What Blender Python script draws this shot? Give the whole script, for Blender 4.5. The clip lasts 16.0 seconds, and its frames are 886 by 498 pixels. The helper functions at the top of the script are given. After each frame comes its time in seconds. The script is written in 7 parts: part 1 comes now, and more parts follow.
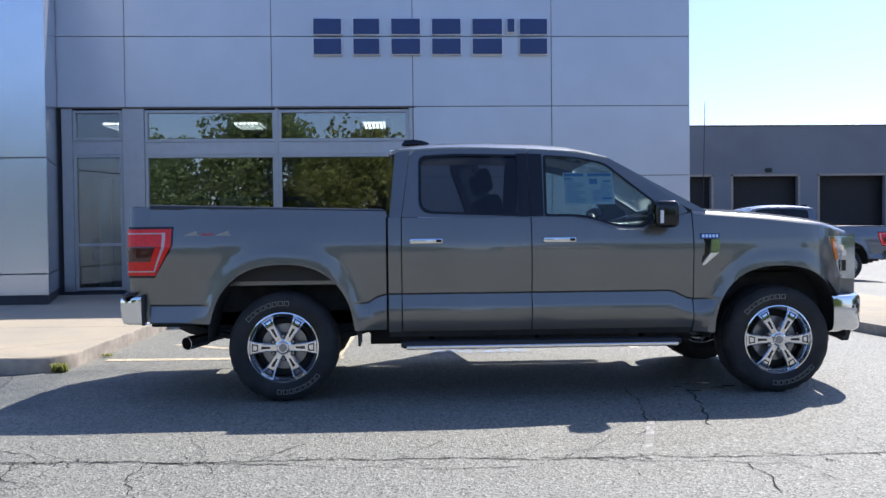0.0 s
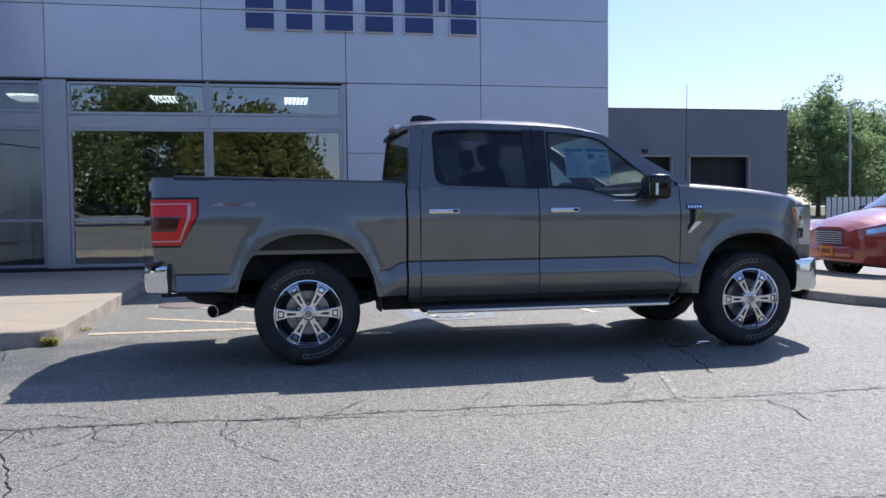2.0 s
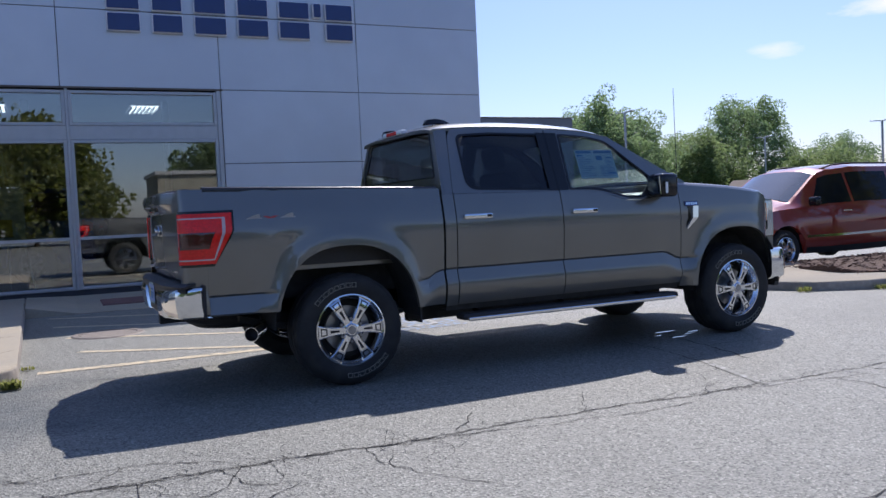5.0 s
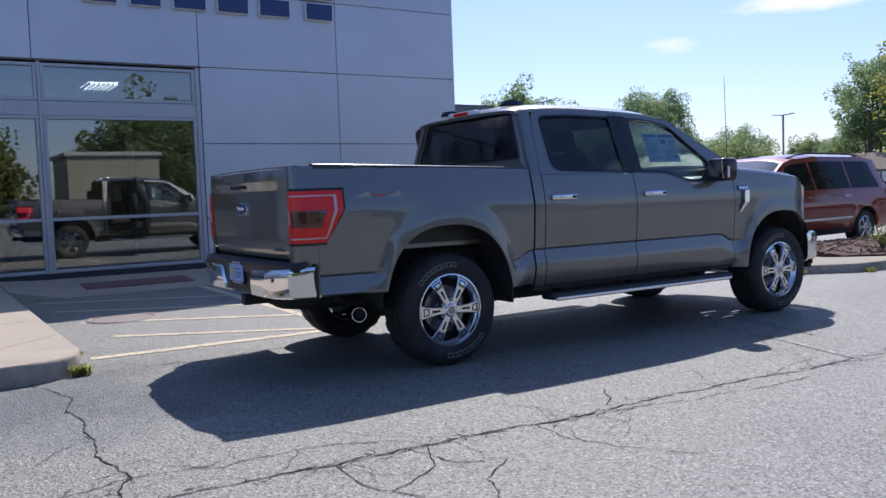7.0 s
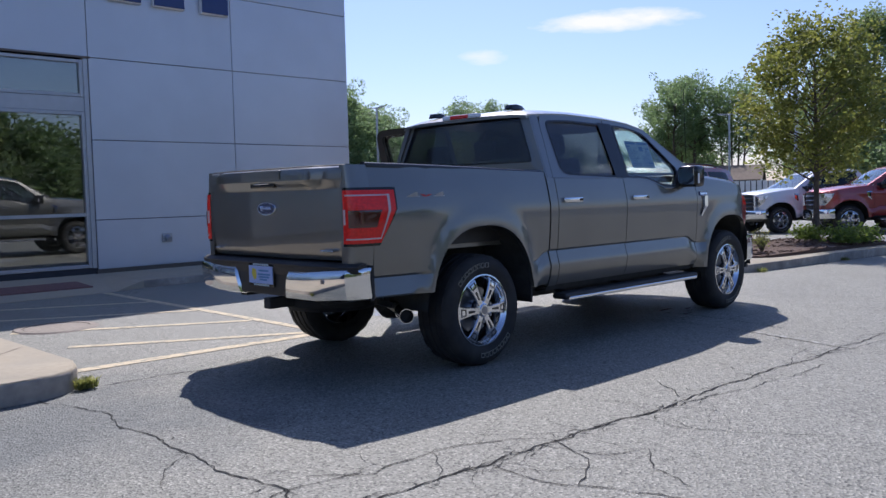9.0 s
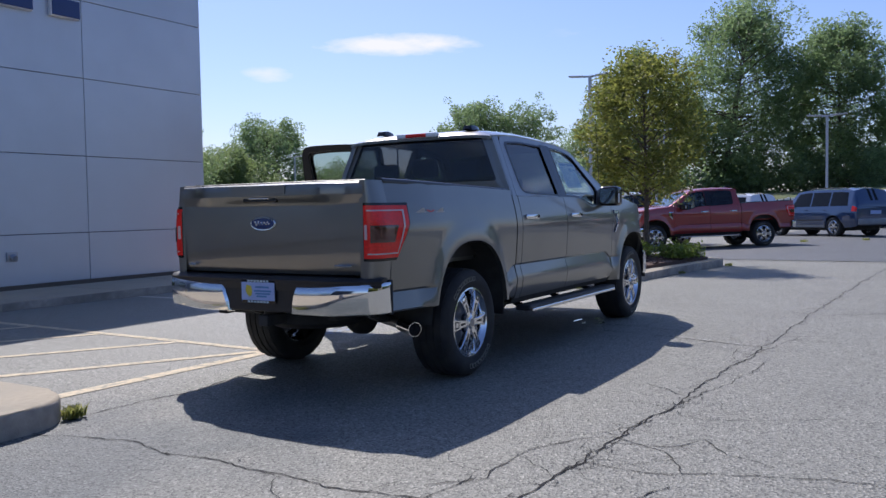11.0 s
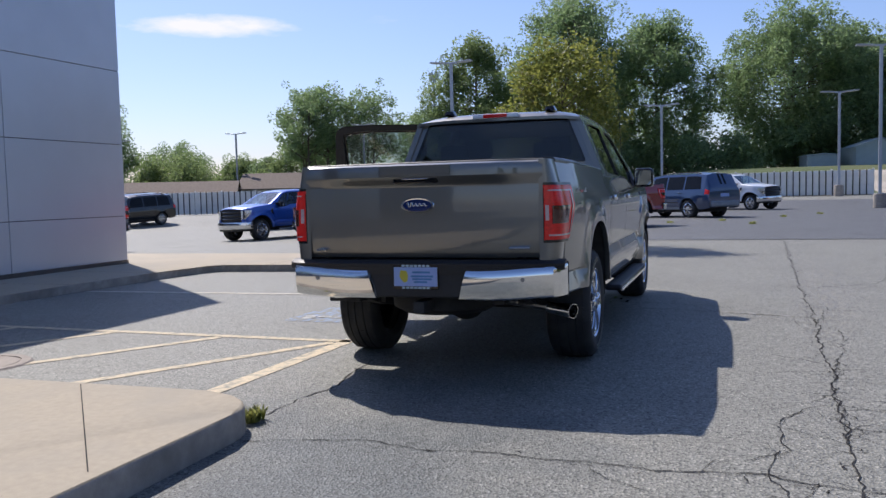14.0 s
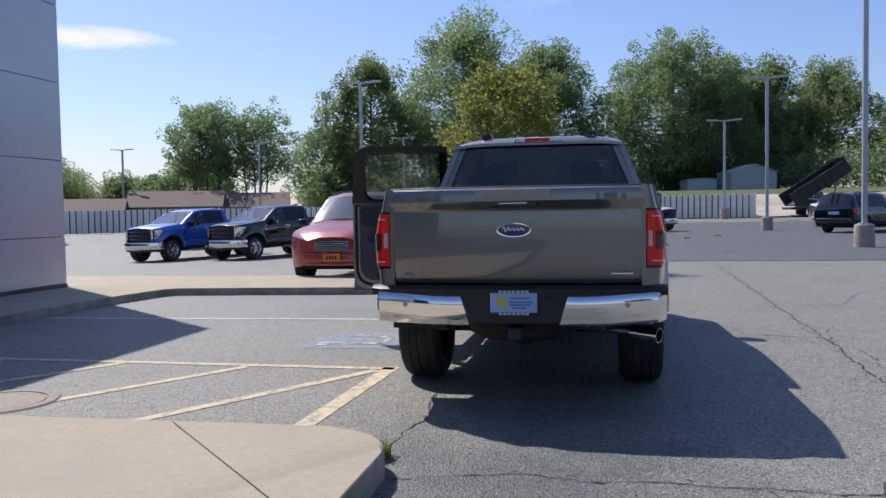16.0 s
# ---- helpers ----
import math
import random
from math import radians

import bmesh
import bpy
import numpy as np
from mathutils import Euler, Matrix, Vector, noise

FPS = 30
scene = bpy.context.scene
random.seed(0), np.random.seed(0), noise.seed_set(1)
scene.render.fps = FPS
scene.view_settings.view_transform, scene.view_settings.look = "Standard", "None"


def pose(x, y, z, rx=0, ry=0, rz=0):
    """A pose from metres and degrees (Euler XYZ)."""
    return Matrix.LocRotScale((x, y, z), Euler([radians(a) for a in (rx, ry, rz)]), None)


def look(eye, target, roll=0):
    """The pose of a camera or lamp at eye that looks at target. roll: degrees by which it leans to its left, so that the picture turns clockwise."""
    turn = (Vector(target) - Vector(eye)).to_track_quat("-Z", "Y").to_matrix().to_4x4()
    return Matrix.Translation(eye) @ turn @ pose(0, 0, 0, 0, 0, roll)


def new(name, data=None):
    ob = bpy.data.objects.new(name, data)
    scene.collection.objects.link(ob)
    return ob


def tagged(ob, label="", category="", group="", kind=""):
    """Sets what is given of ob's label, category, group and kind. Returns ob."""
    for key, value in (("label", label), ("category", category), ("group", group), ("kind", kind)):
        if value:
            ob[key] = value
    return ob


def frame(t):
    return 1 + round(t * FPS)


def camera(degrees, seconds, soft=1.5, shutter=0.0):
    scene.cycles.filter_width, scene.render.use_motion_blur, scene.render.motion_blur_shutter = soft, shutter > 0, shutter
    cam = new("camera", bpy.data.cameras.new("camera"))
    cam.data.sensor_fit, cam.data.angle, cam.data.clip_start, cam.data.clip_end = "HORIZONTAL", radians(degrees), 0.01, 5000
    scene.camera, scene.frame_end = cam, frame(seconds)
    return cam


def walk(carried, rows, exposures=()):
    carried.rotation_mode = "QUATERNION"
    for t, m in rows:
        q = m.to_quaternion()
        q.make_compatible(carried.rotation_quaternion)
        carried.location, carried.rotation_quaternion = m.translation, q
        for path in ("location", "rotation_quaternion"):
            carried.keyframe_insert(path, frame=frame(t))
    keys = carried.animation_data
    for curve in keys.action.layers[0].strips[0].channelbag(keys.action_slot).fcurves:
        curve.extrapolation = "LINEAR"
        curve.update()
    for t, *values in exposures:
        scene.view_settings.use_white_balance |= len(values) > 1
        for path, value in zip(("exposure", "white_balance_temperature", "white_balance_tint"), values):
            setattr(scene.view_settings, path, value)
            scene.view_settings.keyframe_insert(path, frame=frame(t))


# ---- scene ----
cam = camera(55.5, 16.0)
PATH = [
    (0, (0.901, -7.14, 1.249), (0.99, -5.143, 1.204), -0.6),
    (0.5, (0.685, -7.277, 1.223), (0.787, -5.28, 1.17), -0.5),
    (1, (0.403, -7.334, 1.209), (0.601, -5.345, 1.144), -0.6),
    (1.5, (0.111, -7.402, 1.198), (0.427, -5.429, 1.119), -0.7),
    (2, (-0.208, -7.406, 1.197), (0.174, -5.445, 1.099), -0.6),
    (2.5, (-0.54, -7.342, 1.197), (-0.022, -5.412, 1.112), -1.0),
    (3, (-0.842, -7.272, 1.199), (-0.236, -5.368, 1.116), -0.6),
    (5.5, (-2.288, -6.482, 1.23), (-1.389, -4.698, 1.13), -2.8),
    (6, (-2.598, -6.312, 1.242), (-1.68, -4.539, 1.121), -2.3),
    (6.5, (-2.881, -6.078, 1.244), (-1.912, -4.332, 1.118), -2.3),
    (7, (-3.197, -5.974, 1.225), (-2.136, -4.283, 1.095), -2.1),
    (7.5, (-3.48, -5.744, 1.227), (-2.311, -4.127, 1.095), -1.5),
    (8, (-3.797, -5.506, 1.24), (-2.593, -3.914, 1.112), -1.4),
    (8.5, (-4.11, -5.295, 1.247), (-2.861, -3.74, 1.097), -1.5),
    (9, (-4.41, -5.034, 1.239), (-3.009, -3.612, 1.109), -1.4),
    (11.5, (-5.695, -3.725, 1.247), (-3.938, -2.775, 1.143), -0.56),
    (12, (-5.914, -3.44, 1.244), (-4.098, -2.61, 1.126), -0.26),
    (12.5, (-6.005, -3.091, 1.24), (-4.123, -2.428, 1.103), -0.95),
    (13, (-6.154, -2.731, 1.237), (-4.266, -2.086, 1.103), -1.28),
    (13.5, (-6.213, -2.328, 1.238), (-4.325, -1.681, 1.102), -1.40),
    (14, (-6.245, -1.913, 1.25), (-4.358, -1.265, 1.115), -1.41),
    (14.5, (-6.36, -1.587, 1.272), (-4.473, -0.938, 1.137), -1.51),
    (15, (-6.387, -1.232, 1.277), (-4.481, -0.634, 1.162), -1.62),
    (15.5, (-6.462, -0.916, 1.292), (-4.525, -0.428, 1.187), -1.71),
    (16, (-6.476, -0.577, 1.303), (-4.515, -0.195, 1.21), -0.96),
]
EXPOSURES = [(0, 0.80, 5680, 12), (1.5, 0.60, 5690, 13.5), (3, 0.36, 5500, 16), (5.5, 0.22, 5500, 16.2), (6.2, 0.24, 5500, 16.3), (7, 0.30, 5500, 16.5), (9, 0.20, 5550, 16), (11.7, 0.12, 5600, 15.4), (12.5, 0.22, 5740, 14.8), (13.5, 0.19, 5740, 14.6), (15, 0.11, 5740, 14.3), (16, 0.15, 5740, 14.2)]
walk(cam, [(t, look(eye, target, roll)) for t, eye, target, roll in PATH], EXPOSURES)

# world and sun
SUN_DIR = Vector((0.555, 0.648, 1.0)).normalized()
world = bpy.data.worlds.new("sky")
scene.world = world
world.use_nodes = True
wn = world.node_tree.nodes
wl = world.node_tree.links
sky = wn.new("ShaderNodeTexSky")
sky.sky_type = "NISHITA"
sky.sun_disc = False
sky.sun_elevation = math.asin(SUN_DIR.z)
sky.sun_rotation = math.atan2(SUN_DIR.x, SUN_DIR.y)
sky.air_density, sky.dust_density, sky.ozone_density = 1.1, 0.75, 3.8
wn["Background"].inputs["Strength"].default_value = 0.104
# thin scattered clouds
tc = wn.new("ShaderNodeTexCoord")
mp = wn.new("ShaderNodeMapping")
mp.inputs["Scale"].default_value = (1.0, 1.0, 5.0)
cl = wn.new("ShaderNodeTexNoise")
cl.inputs["Scale"].default_value = 2.1
cl.inputs["Detail"].default_value = 7.0
cl.inputs["Roughness"].default_value = 0.55
rp = wn.new("ShaderNodeValToRGB")
rp.color_ramp.elements[0].position, rp.color_ramp.elements[1].position = 0.64, 0.84
mx = wn.new("ShaderNodeMix")
mx.data_type = "RGBA"
wl.new(tc.outputs["Generated"], mp.inputs["Vector"])
wl.new(mp.outputs["Vector"], cl.inputs["Vector"])
wl.new(cl.outputs["Fac"], rp.inputs["Fac"])
wl.new(rp.outputs["Color"], mx.inputs["Factor"])
wl.new(sky.outputs["Color"], mx.inputs["A"])
mx.inputs["B"].default_value = (7.5, 7.7, 8.0, 1)

sky_color = mx.outputs["Result"]


def cloud_dot(vector):
    d = wn.new("ShaderNodeVectorMath")
    d.operation = "DOT_PRODUCT"
    wl.new(tc.outputs["Generated"], d.inputs[0])
    d.inputs[1].default_value = vector
    return d.outputs["Value"]


def cloud(color_in, middle, half_width, half_height, seed, density):
    """A small flat cloud with a ragged edge, at a direction of the sky."""
    c = Vector(middle).normalized()
    side = Vector((-c.y, c.x, 0)).normalized()
    up = c.cross(side)
    if up.z < 0:
        up = -up
    rag = wn.new("ShaderNodeTexNoise")
    rag.inputs["Scale"].default_value, rag.inputs["Detail"].default_value, rag.inputs["Roughness"].default_value = 16.0, 6.0, 0.6
    shift = wn.new("ShaderNodeMapping")
    shift.inputs["Location"].default_value = (seed, 0, 0)
    shift.inputs["Scale"].default_value = (1, 1, 3.5)
    wl.new(tc.outputs["Generated"], shift.inputs["Vector"])
    wl.new(shift.outputs["Vector"], rag.inputs["Vector"])
    total = None
    for vec, size in ((side, half_width), (up, half_height)):
        off = wn.new("ShaderNodeMath")
        off.operation = "MULTIPLY_ADD"
        wl.new(cloud_dot(vec), off.inputs[0])
        off.inputs[1].default_value, off.inputs[2].default_value = 1 / size, 0.0
        sq = wn.new("ShaderNodeMath")
        sq.operation = "POWER"
        ab = wn.new("ShaderNodeMath")
        ab.operation = "ABSOLUTE"
        wl.new(off.outputs[0], ab.inputs[0])
        wl.new(ab.outputs[0], sq.inputs[0])
        sq.inputs[1].default_value = 2.0
        if total is None:
            total = sq.outputs[0]
        else:
            add = wn.new("ShaderNodeMath")
            wl.new(total, add.inputs[0])
            wl.new(sq.outputs[0], add.inputs[1])
            total = add.outputs[0]
    mixed = wn.new("ShaderNodeMath")
    mixed.operation = "MULTIPLY_ADD"
    wl.new(rag.outputs["Fac"], mixed.inputs[0])
    mixed.inputs[1].default_value = 2.6
    wl.new(total, mixed.inputs[2])
    fade = wn.new("ShaderNodeMapRange")
    fade.inputs["From Min"].default_value, fade.inputs["From Max"].default_value = 1.25, 2.4
    fade.inputs["To Min"].default_value, fade.inputs["To Max"].default_value = density, 0.0
    wl.new(mixed.outputs[0], fade.inputs["Value"])
    front = wn.new("ShaderNodeMath")
    front.operation = "GREATER_THAN"
    wl.new(cloud_dot(c), front.inputs[0])
    front.inputs[1].default_value = 0.5
    both = wn.new("ShaderNodeMath")
    both.operation = "MULTIPLY"
    wl.new(fade.outputs["Result"], both.inputs[0])
    wl.new(front.outputs[0], both.inputs[1])
    m = wn.new("ShaderNodeMix")
    m.data_type = "RGBA"
    wl.new(both.outputs[0], m.inputs["Factor"])
    wl.new(color_in, m.inputs["A"])
    m.inputs["B"].default_value = (9.0, 8.8, 8.6, 1)
    return m.outputs["Result"]


sky_color = cloud(sky_color, (0.815, 0.545, 0.190), 0.085, 0.013, 3.0, 0.9)
sky_color = cloud(sky_color, (0.730, 0.665, 0.157), 0.030, 0.010, 5.0, 0.6)
haze = wn.new("ShaderNodeMix")
haze.data_type = "RGBA"
haze.blend_type = "MULTIPLY"
haze.inputs["Factor"].default_value = 1.0
wl.new(sky_color, haze.inputs["A"])
haze.inputs["B"].default_value = (1.03, 0.965, 1.05, 1)
wl.new(haze.outputs["Result"], wn["Background"].inputs["Color"])

sun = new("sun", bpy.data.lights.new("sun", "SUN"))
sun.data.energy = 4.6
sun.data.angle = radians(0.53)
sun.data.color = (1.0, 0.885, 0.725)
sun.matrix_world = look(SUN_DIR * 60, (0, 0, 0))


# materials
def material(name, color, rough=0.6, metal=0.0, vary=0.12, scale=6.0, bump=0.0, bump_scale=60.0, coat=0.0, second=None,
             second_scale=0.8, second_at=(0.45, 0.7), spec=0.5, each=0.0, rough_vary=0.0):
    """A procedural surface: base colour with grain, an optional stain colour at a larger scale, roughness variation and relief."""
    m = bpy.data.materials.new(name)
    m.use_nodes = True
    n, l = m.node_tree.nodes, m.node_tree.links
    b = n["Principled BSDF"]
    b.inputs["Roughness"].default_value, b.inputs["Metallic"].default_value = rough, metal
    b.inputs["Specular IOR Level"].default_value = spec
    if coat:
        b.inputs["Coat Weight"].default_value, b.inputs["Coat Roughness"].default_value = coat, 0.03
    co = n.new("ShaderNodeTexCoord")
    fine = n.new("ShaderNodeTexNoise")
    fine.inputs["Scale"].default_value, fine.inputs["Detail"].default_value = scale, 5.0
    l.new(co.outputs["Object"], fine.inputs["Vector"])
    ramp = n.new("ShaderNodeValToRGB")
    lo = [c * (1 - vary) for c in color]
    hi = [min(1, c * (1 + vary)) for c in color]
    ramp.color_ramp.elements[0].position, ramp.color_ramp.elements[1].position = 0.3, 0.7
    ramp.color_ramp.elements[0].color, ramp.color_ramp.elements[1].color = (*lo, 1), (*hi, 1)
    l.new(fine.outputs["Fac"], ramp.inputs["Fac"])
    out = ramp.outputs["Color"]
    if second:
        big = n.new("ShaderNodeTexNoise")
        big.inputs["Scale"].default_value, big.inputs["Detail"].default_value = second_scale, 8.0
        l.new(co.outputs["Object"], big.inputs["Vector"])
        r2 = n.new("ShaderNodeValToRGB")
        r2.color_ramp.elements[0].position, r2.color_ramp.elements[1].position = second_at
        l.new(big.outputs["Fac"], r2.inputs["Fac"])
        mix = n.new("ShaderNodeMix")
        mix.data_type = "RGBA"
        l.new(r2.outputs["Color"], mix.inputs["Factor"])
        l.new(out, mix.inputs["A"])
        mix.inputs["B"].default_value = (*second, 1)
        out = mix.outputs["Result"]
    if each:
        info = n.new("ShaderNodeObjectInfo")
        hsv = n.new("ShaderNodeHueSaturation")
        mr = n.new("ShaderNodeMapRange")
        mr.inputs["To Min"].default_value, mr.inputs["To Max"].default_value = 1 - each, 1 + each
        l.new(info.outputs["Random"], mr.inputs["Value"])
        l.new(mr.outputs["Result"], hsv.inputs["Value"])
        l.new(out, hsv.inputs["Color"])
        out = hsv.outputs["Color"]
    l.new(out, b.inputs["Base Color"])
    if rough_vary:
        rr = n.new("ShaderNodeMapRange")
        rr.inputs["To Min"].default_value, rr.inputs["To Max"].default_value = max(0, rough - rough_vary), min(1, rough + rough_vary)
        l.new(fine.outputs["Fac"], rr.inputs["Value"])
        l.new(rr.outputs["Result"], b.inputs["Roughness"])
    if bump:
        bn = n.new("ShaderNodeTexNoise")
        bn.inputs["Scale"].default_value, bn.inputs["Detail"].default_value = bump_scale, 6.0
        l.new(co.outputs["Object"], bn.inputs["Vector"])
        bp = n.new("ShaderNodeBump")
        bp.inputs["Strength"].default_value, bp.inputs["Distance"].default_value = bump, 0.01
        l.new(bn.outputs["Fac"], bp.inputs["Height"])
        l.new(bp.outputs["Normal"], b.inputs["Normal"])
    return m


def glass(name, color=(0.9, 0.95, 0.93), rough=0.0, ior=1.5):
    m = bpy.data.materials.new(name)
    m.use_nodes = True
    b = m.node_tree.nodes["Principled BSDF"]
    b.inputs["Base Color"].default_value = (*color, 1)
    b.inputs["Roughness"].default_value = rough
    b.inputs["IOR"].default_value = ior
    b.inputs["Transmission Weight"].default_value = 1.0
    return m


def glow(name, color, strength):
    m = bpy.data.materials.new(name)
    m.use_nodes = True
    b = m.node_tree.nodes["Principled BSDF"]
    b.inputs["Base Color"].default_value = (*color, 1)
    b.inputs["Emission Color"].default_value = (*color, 1)
    b.inputs["Emission Strength"].default_value = strength
    return m


def asphalt_material(name, base, dark, light, crack=0.28, patch_shade=False):
    """Worn asphalt: light aggregate in a grey binder, patches, fine crazing and relief."""
    m = bpy.data.materials.new(name)
    m.use_nodes = True
    n, l = m.node_tree.nodes, m.node_tree.links
    b = n["Principled BSDF"]
    co = n.new("ShaderNodeTexCoord")

    def noise_tex(scale, detail=6.0):
        t = n.new("ShaderNodeTexNoise")
        t.inputs["Scale"].default_value, t.inputs["Detail"].default_value = scale, detail
        l.new(co.outputs["Object"], t.inputs["Vector"])
        return t

    def ramp(src, p0, p1, c0=(0, 0, 0), c1=(1, 1, 1)):
        r = n.new("ShaderNodeValToRGB")
        r.color_ramp.elements[0].position, r.color_ramp.elements[1].position = p0, p1
        r.color_ramp.elements[0].color, r.color_ramp.elements[1].color = (*c0, 1), (*c1, 1)
        l.new(src, r.inputs["Fac"])
        return r

    def mix(fac, a, c):
        x = n.new("ShaderNodeMix")
        x.data_type = "RGBA"
        l.new(fac, x.inputs["Factor"])
        l.new(a, x.inputs["A"])
        if isinstance(c, tuple):
            x.inputs["B"].default_value = (*c, 1)
        else:
            l.new(c, x.inputs["B"])
        return x.outputs["Result"]

    stones = n.new("ShaderNodeTexVoronoi")
    stones.inputs["Scale"].default_value = 84.0
    l.new(co.outputs["Object"], stones.inputs["Vector"])
    grains = ramp(stones.outputs["Color"], 0.02, 0.98, tuple(c * 0.30 for c in dark), tuple(c * 1.0 for c in light))
    for spot, c in ((0.23, tuple(v * 0.58 for v in base)), (0.42, tuple(v * 0.98 for v in base)), (0.74, tuple(v * 1.24 for v in base))):
        el = grains.color_ramp.elements.new(spot)
        el.color = (*c, 1)
    # small open pits between the stones
    pits = n.new("ShaderNodeTexVoronoi")
    pits.inputs["Scale"].default_value = 44.0
    l.new(co.outputs["Object"], pits.inputs["Vector"])
    pit = ramp(pits.outputs["Distance"], 0.14, 0.20, (0.9, 0.9, 0.9), (0, 0, 0))
    medium = ramp(noise_tex(9.0).outputs["Fac"], 0.3, 0.75, tuple(c * 0.86 for c in base), tuple(c * 1.12 for c in base))
    half = n.new("ShaderNodeMix")
    half.data_type = "RGBA"
    half.inputs["Factor"].default_value = 0.88
    l.new(medium.outputs["Color"], half.inputs["A"])
    l.new(grains.outputs["Color"], half.inputs["B"])
    pitted = mix(pit.outputs["Color"], half.outputs["Result"], tuple(c * 0.22 for c in base))
    patch = ramp(noise_tex(0.55, 9.0).outputs["Fac"], 0.50, 0.70)
    worn = n.new("ShaderNodeMix")
    worn.data_type = "RGBA"
    worn.blend_type = "MULTIPLY"
    l.new(patch.outputs["Color"], worn.inputs["Factor"])
    l.new(pitted, worn.inputs["A"])
    worn.inputs["B"].default_value = (0.86, 0.86, 0.86, 1)
    col = worn.outputs["Result"]
    # older, darker binder by the kerb, widened to paint the truck's shadow deeper
    if patch_shade:
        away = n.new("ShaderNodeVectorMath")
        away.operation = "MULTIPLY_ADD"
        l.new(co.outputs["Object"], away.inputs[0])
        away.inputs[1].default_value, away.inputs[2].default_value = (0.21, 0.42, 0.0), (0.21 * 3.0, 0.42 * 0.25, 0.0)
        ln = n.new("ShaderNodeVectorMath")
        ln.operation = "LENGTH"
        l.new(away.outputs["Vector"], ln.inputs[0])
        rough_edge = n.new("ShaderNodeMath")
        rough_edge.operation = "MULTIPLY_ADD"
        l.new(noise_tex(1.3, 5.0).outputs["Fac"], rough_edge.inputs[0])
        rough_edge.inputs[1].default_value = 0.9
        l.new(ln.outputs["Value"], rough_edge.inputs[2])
        patch_shade_at = ramp(rough_edge.outputs[0], 0.60, 1.75, (0.95, 0.95, 0.95), (0, 0, 0))
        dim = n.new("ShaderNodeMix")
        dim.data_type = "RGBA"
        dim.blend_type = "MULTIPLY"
        l.new(patch_shade_at.outputs["Color"], dim.inputs["Factor"])
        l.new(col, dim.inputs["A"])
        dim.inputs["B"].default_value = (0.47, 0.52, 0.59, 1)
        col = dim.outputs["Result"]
    # crazing, in places only
    warp = noise_tex(1.7)
    add = n.new("ShaderNodeVectorMath")
    add.operation = "MULTIPLY_ADD"
    l.new(warp.outputs["Color"], add.inputs[0])
    add.inputs[1].default_value = (0.35, 0.35, 0.0)
    l.new(co.outputs["Object"], add.inputs[2])
    web = n.new("ShaderNodeTexVoronoi")
    web.feature = "DISTANCE_TO_EDGE"
    web.inputs["Scale"].default_value = 1.9
    l.new(add.outputs["Vector"], web.inputs["Vector"])
    line = ramp(web.outputs["Distance"], 0.0, 0.012, (1, 1, 1), (0, 0, 0))
    where = ramp(noise_tex(0.33, 3.0).outputs["Fac"], 0.52, 0.62)
    mul = n.new("ShaderNodeMath")
    mul.operation = "MULTIPLY"
    l.new(line.outputs["Color"], mul.inputs[0])
    l.new(where.outputs["Color"], mul.inputs[1])
    mul2 = n.new("ShaderNodeMath")
    mul2.operation = "MULTIPLY"
    l.new(mul.outputs[0], mul2.inputs[0])
    mul2.inputs[1].default_value = crack
    col = mix(mul2.outputs[0], col, tuple(c * 0.35 for c in base))
    l.new(col, b.inputs["Base Color"])
    b.inputs["Roughness"].default_value = 0.66
    b.inputs["Specular IOR Level"].default_value = 0.5
    bp = n.new("ShaderNodeBump")
    bp.inputs["Strength"].default_value, bp.inputs["Distance"].default_value = 0.8, 0.006
    l.new(stones.outputs["Distance"], bp.inputs["Height"])
    l.new(bp.outputs["Normal"], b.inputs["Normal"])
    return m


def paint_mark(name, color, base, wear=(0.35, 0.62)):
    """Worn road paint that lets the asphalt show."""
    m = material(name, color, 0.75, vary=0.12, scale=40, bump=0.3, bump_scale=150, second=base, second_scale=14, second_at=wear)
    return m


# mesh helpers
def part(name, bm, mat, parent=None, label="", smooth=False, kind="", angle=35):
    me = bpy.data.meshes.new(name)
    bmesh.ops.recalc_face_normals(bm, faces=bm.faces[:])
    if smooth:
        for f in bm.faces:
            f.smooth = True
        for e in bm.edges:
            if len(e.link_faces) == 2 and e.calc_face_angle(0) > radians(angle):
                e.smooth = False
    bm.to_mesh(me)
    bm.free()
    for q in (mat if isinstance(mat, (list, tuple)) else [mat]):
        me.materials.append(q)
    ob = new(name, me)
    if parent:
        ob.parent = parent
    if label or kind:
        tagged(ob, label, kind=kind)
    return ob


def thing(name, label, category, group="", m=None, kind=""):
    ob = new(name)
    ob.empty_display_size = 0.2
    if m:
        ob.matrix_basis = m
    return tagged(ob, label, category, group, kind)


def box(bm, x0, x1, y0, y1, z0, z1, bevel=0.0, m=None, seg=2):
    made = bmesh.ops.create_cube(bm, size=1.0)["verts"]
    for v in made:
        v.co = Vector((x0 + (v.co.x + 0.5) * (x1 - x0), y0 + (v.co.y + 0.5) * (y1 - y0), z0 + (v.co.z + 0.5) * (z1 - z0)))
    if bevel:
        edges = list({e for v in made for e in v.link_edges})
        r = bmesh.ops.bevel(bm, geom=edges, offset=bevel, segments=seg, affect="EDGES", profile=0.5)
        made = list({v for f in r["faces"] for v in f.verts} | {v for v in made if v.is_valid})
    if m:
        for v in made:
            v.co = m @ v.co
    return made


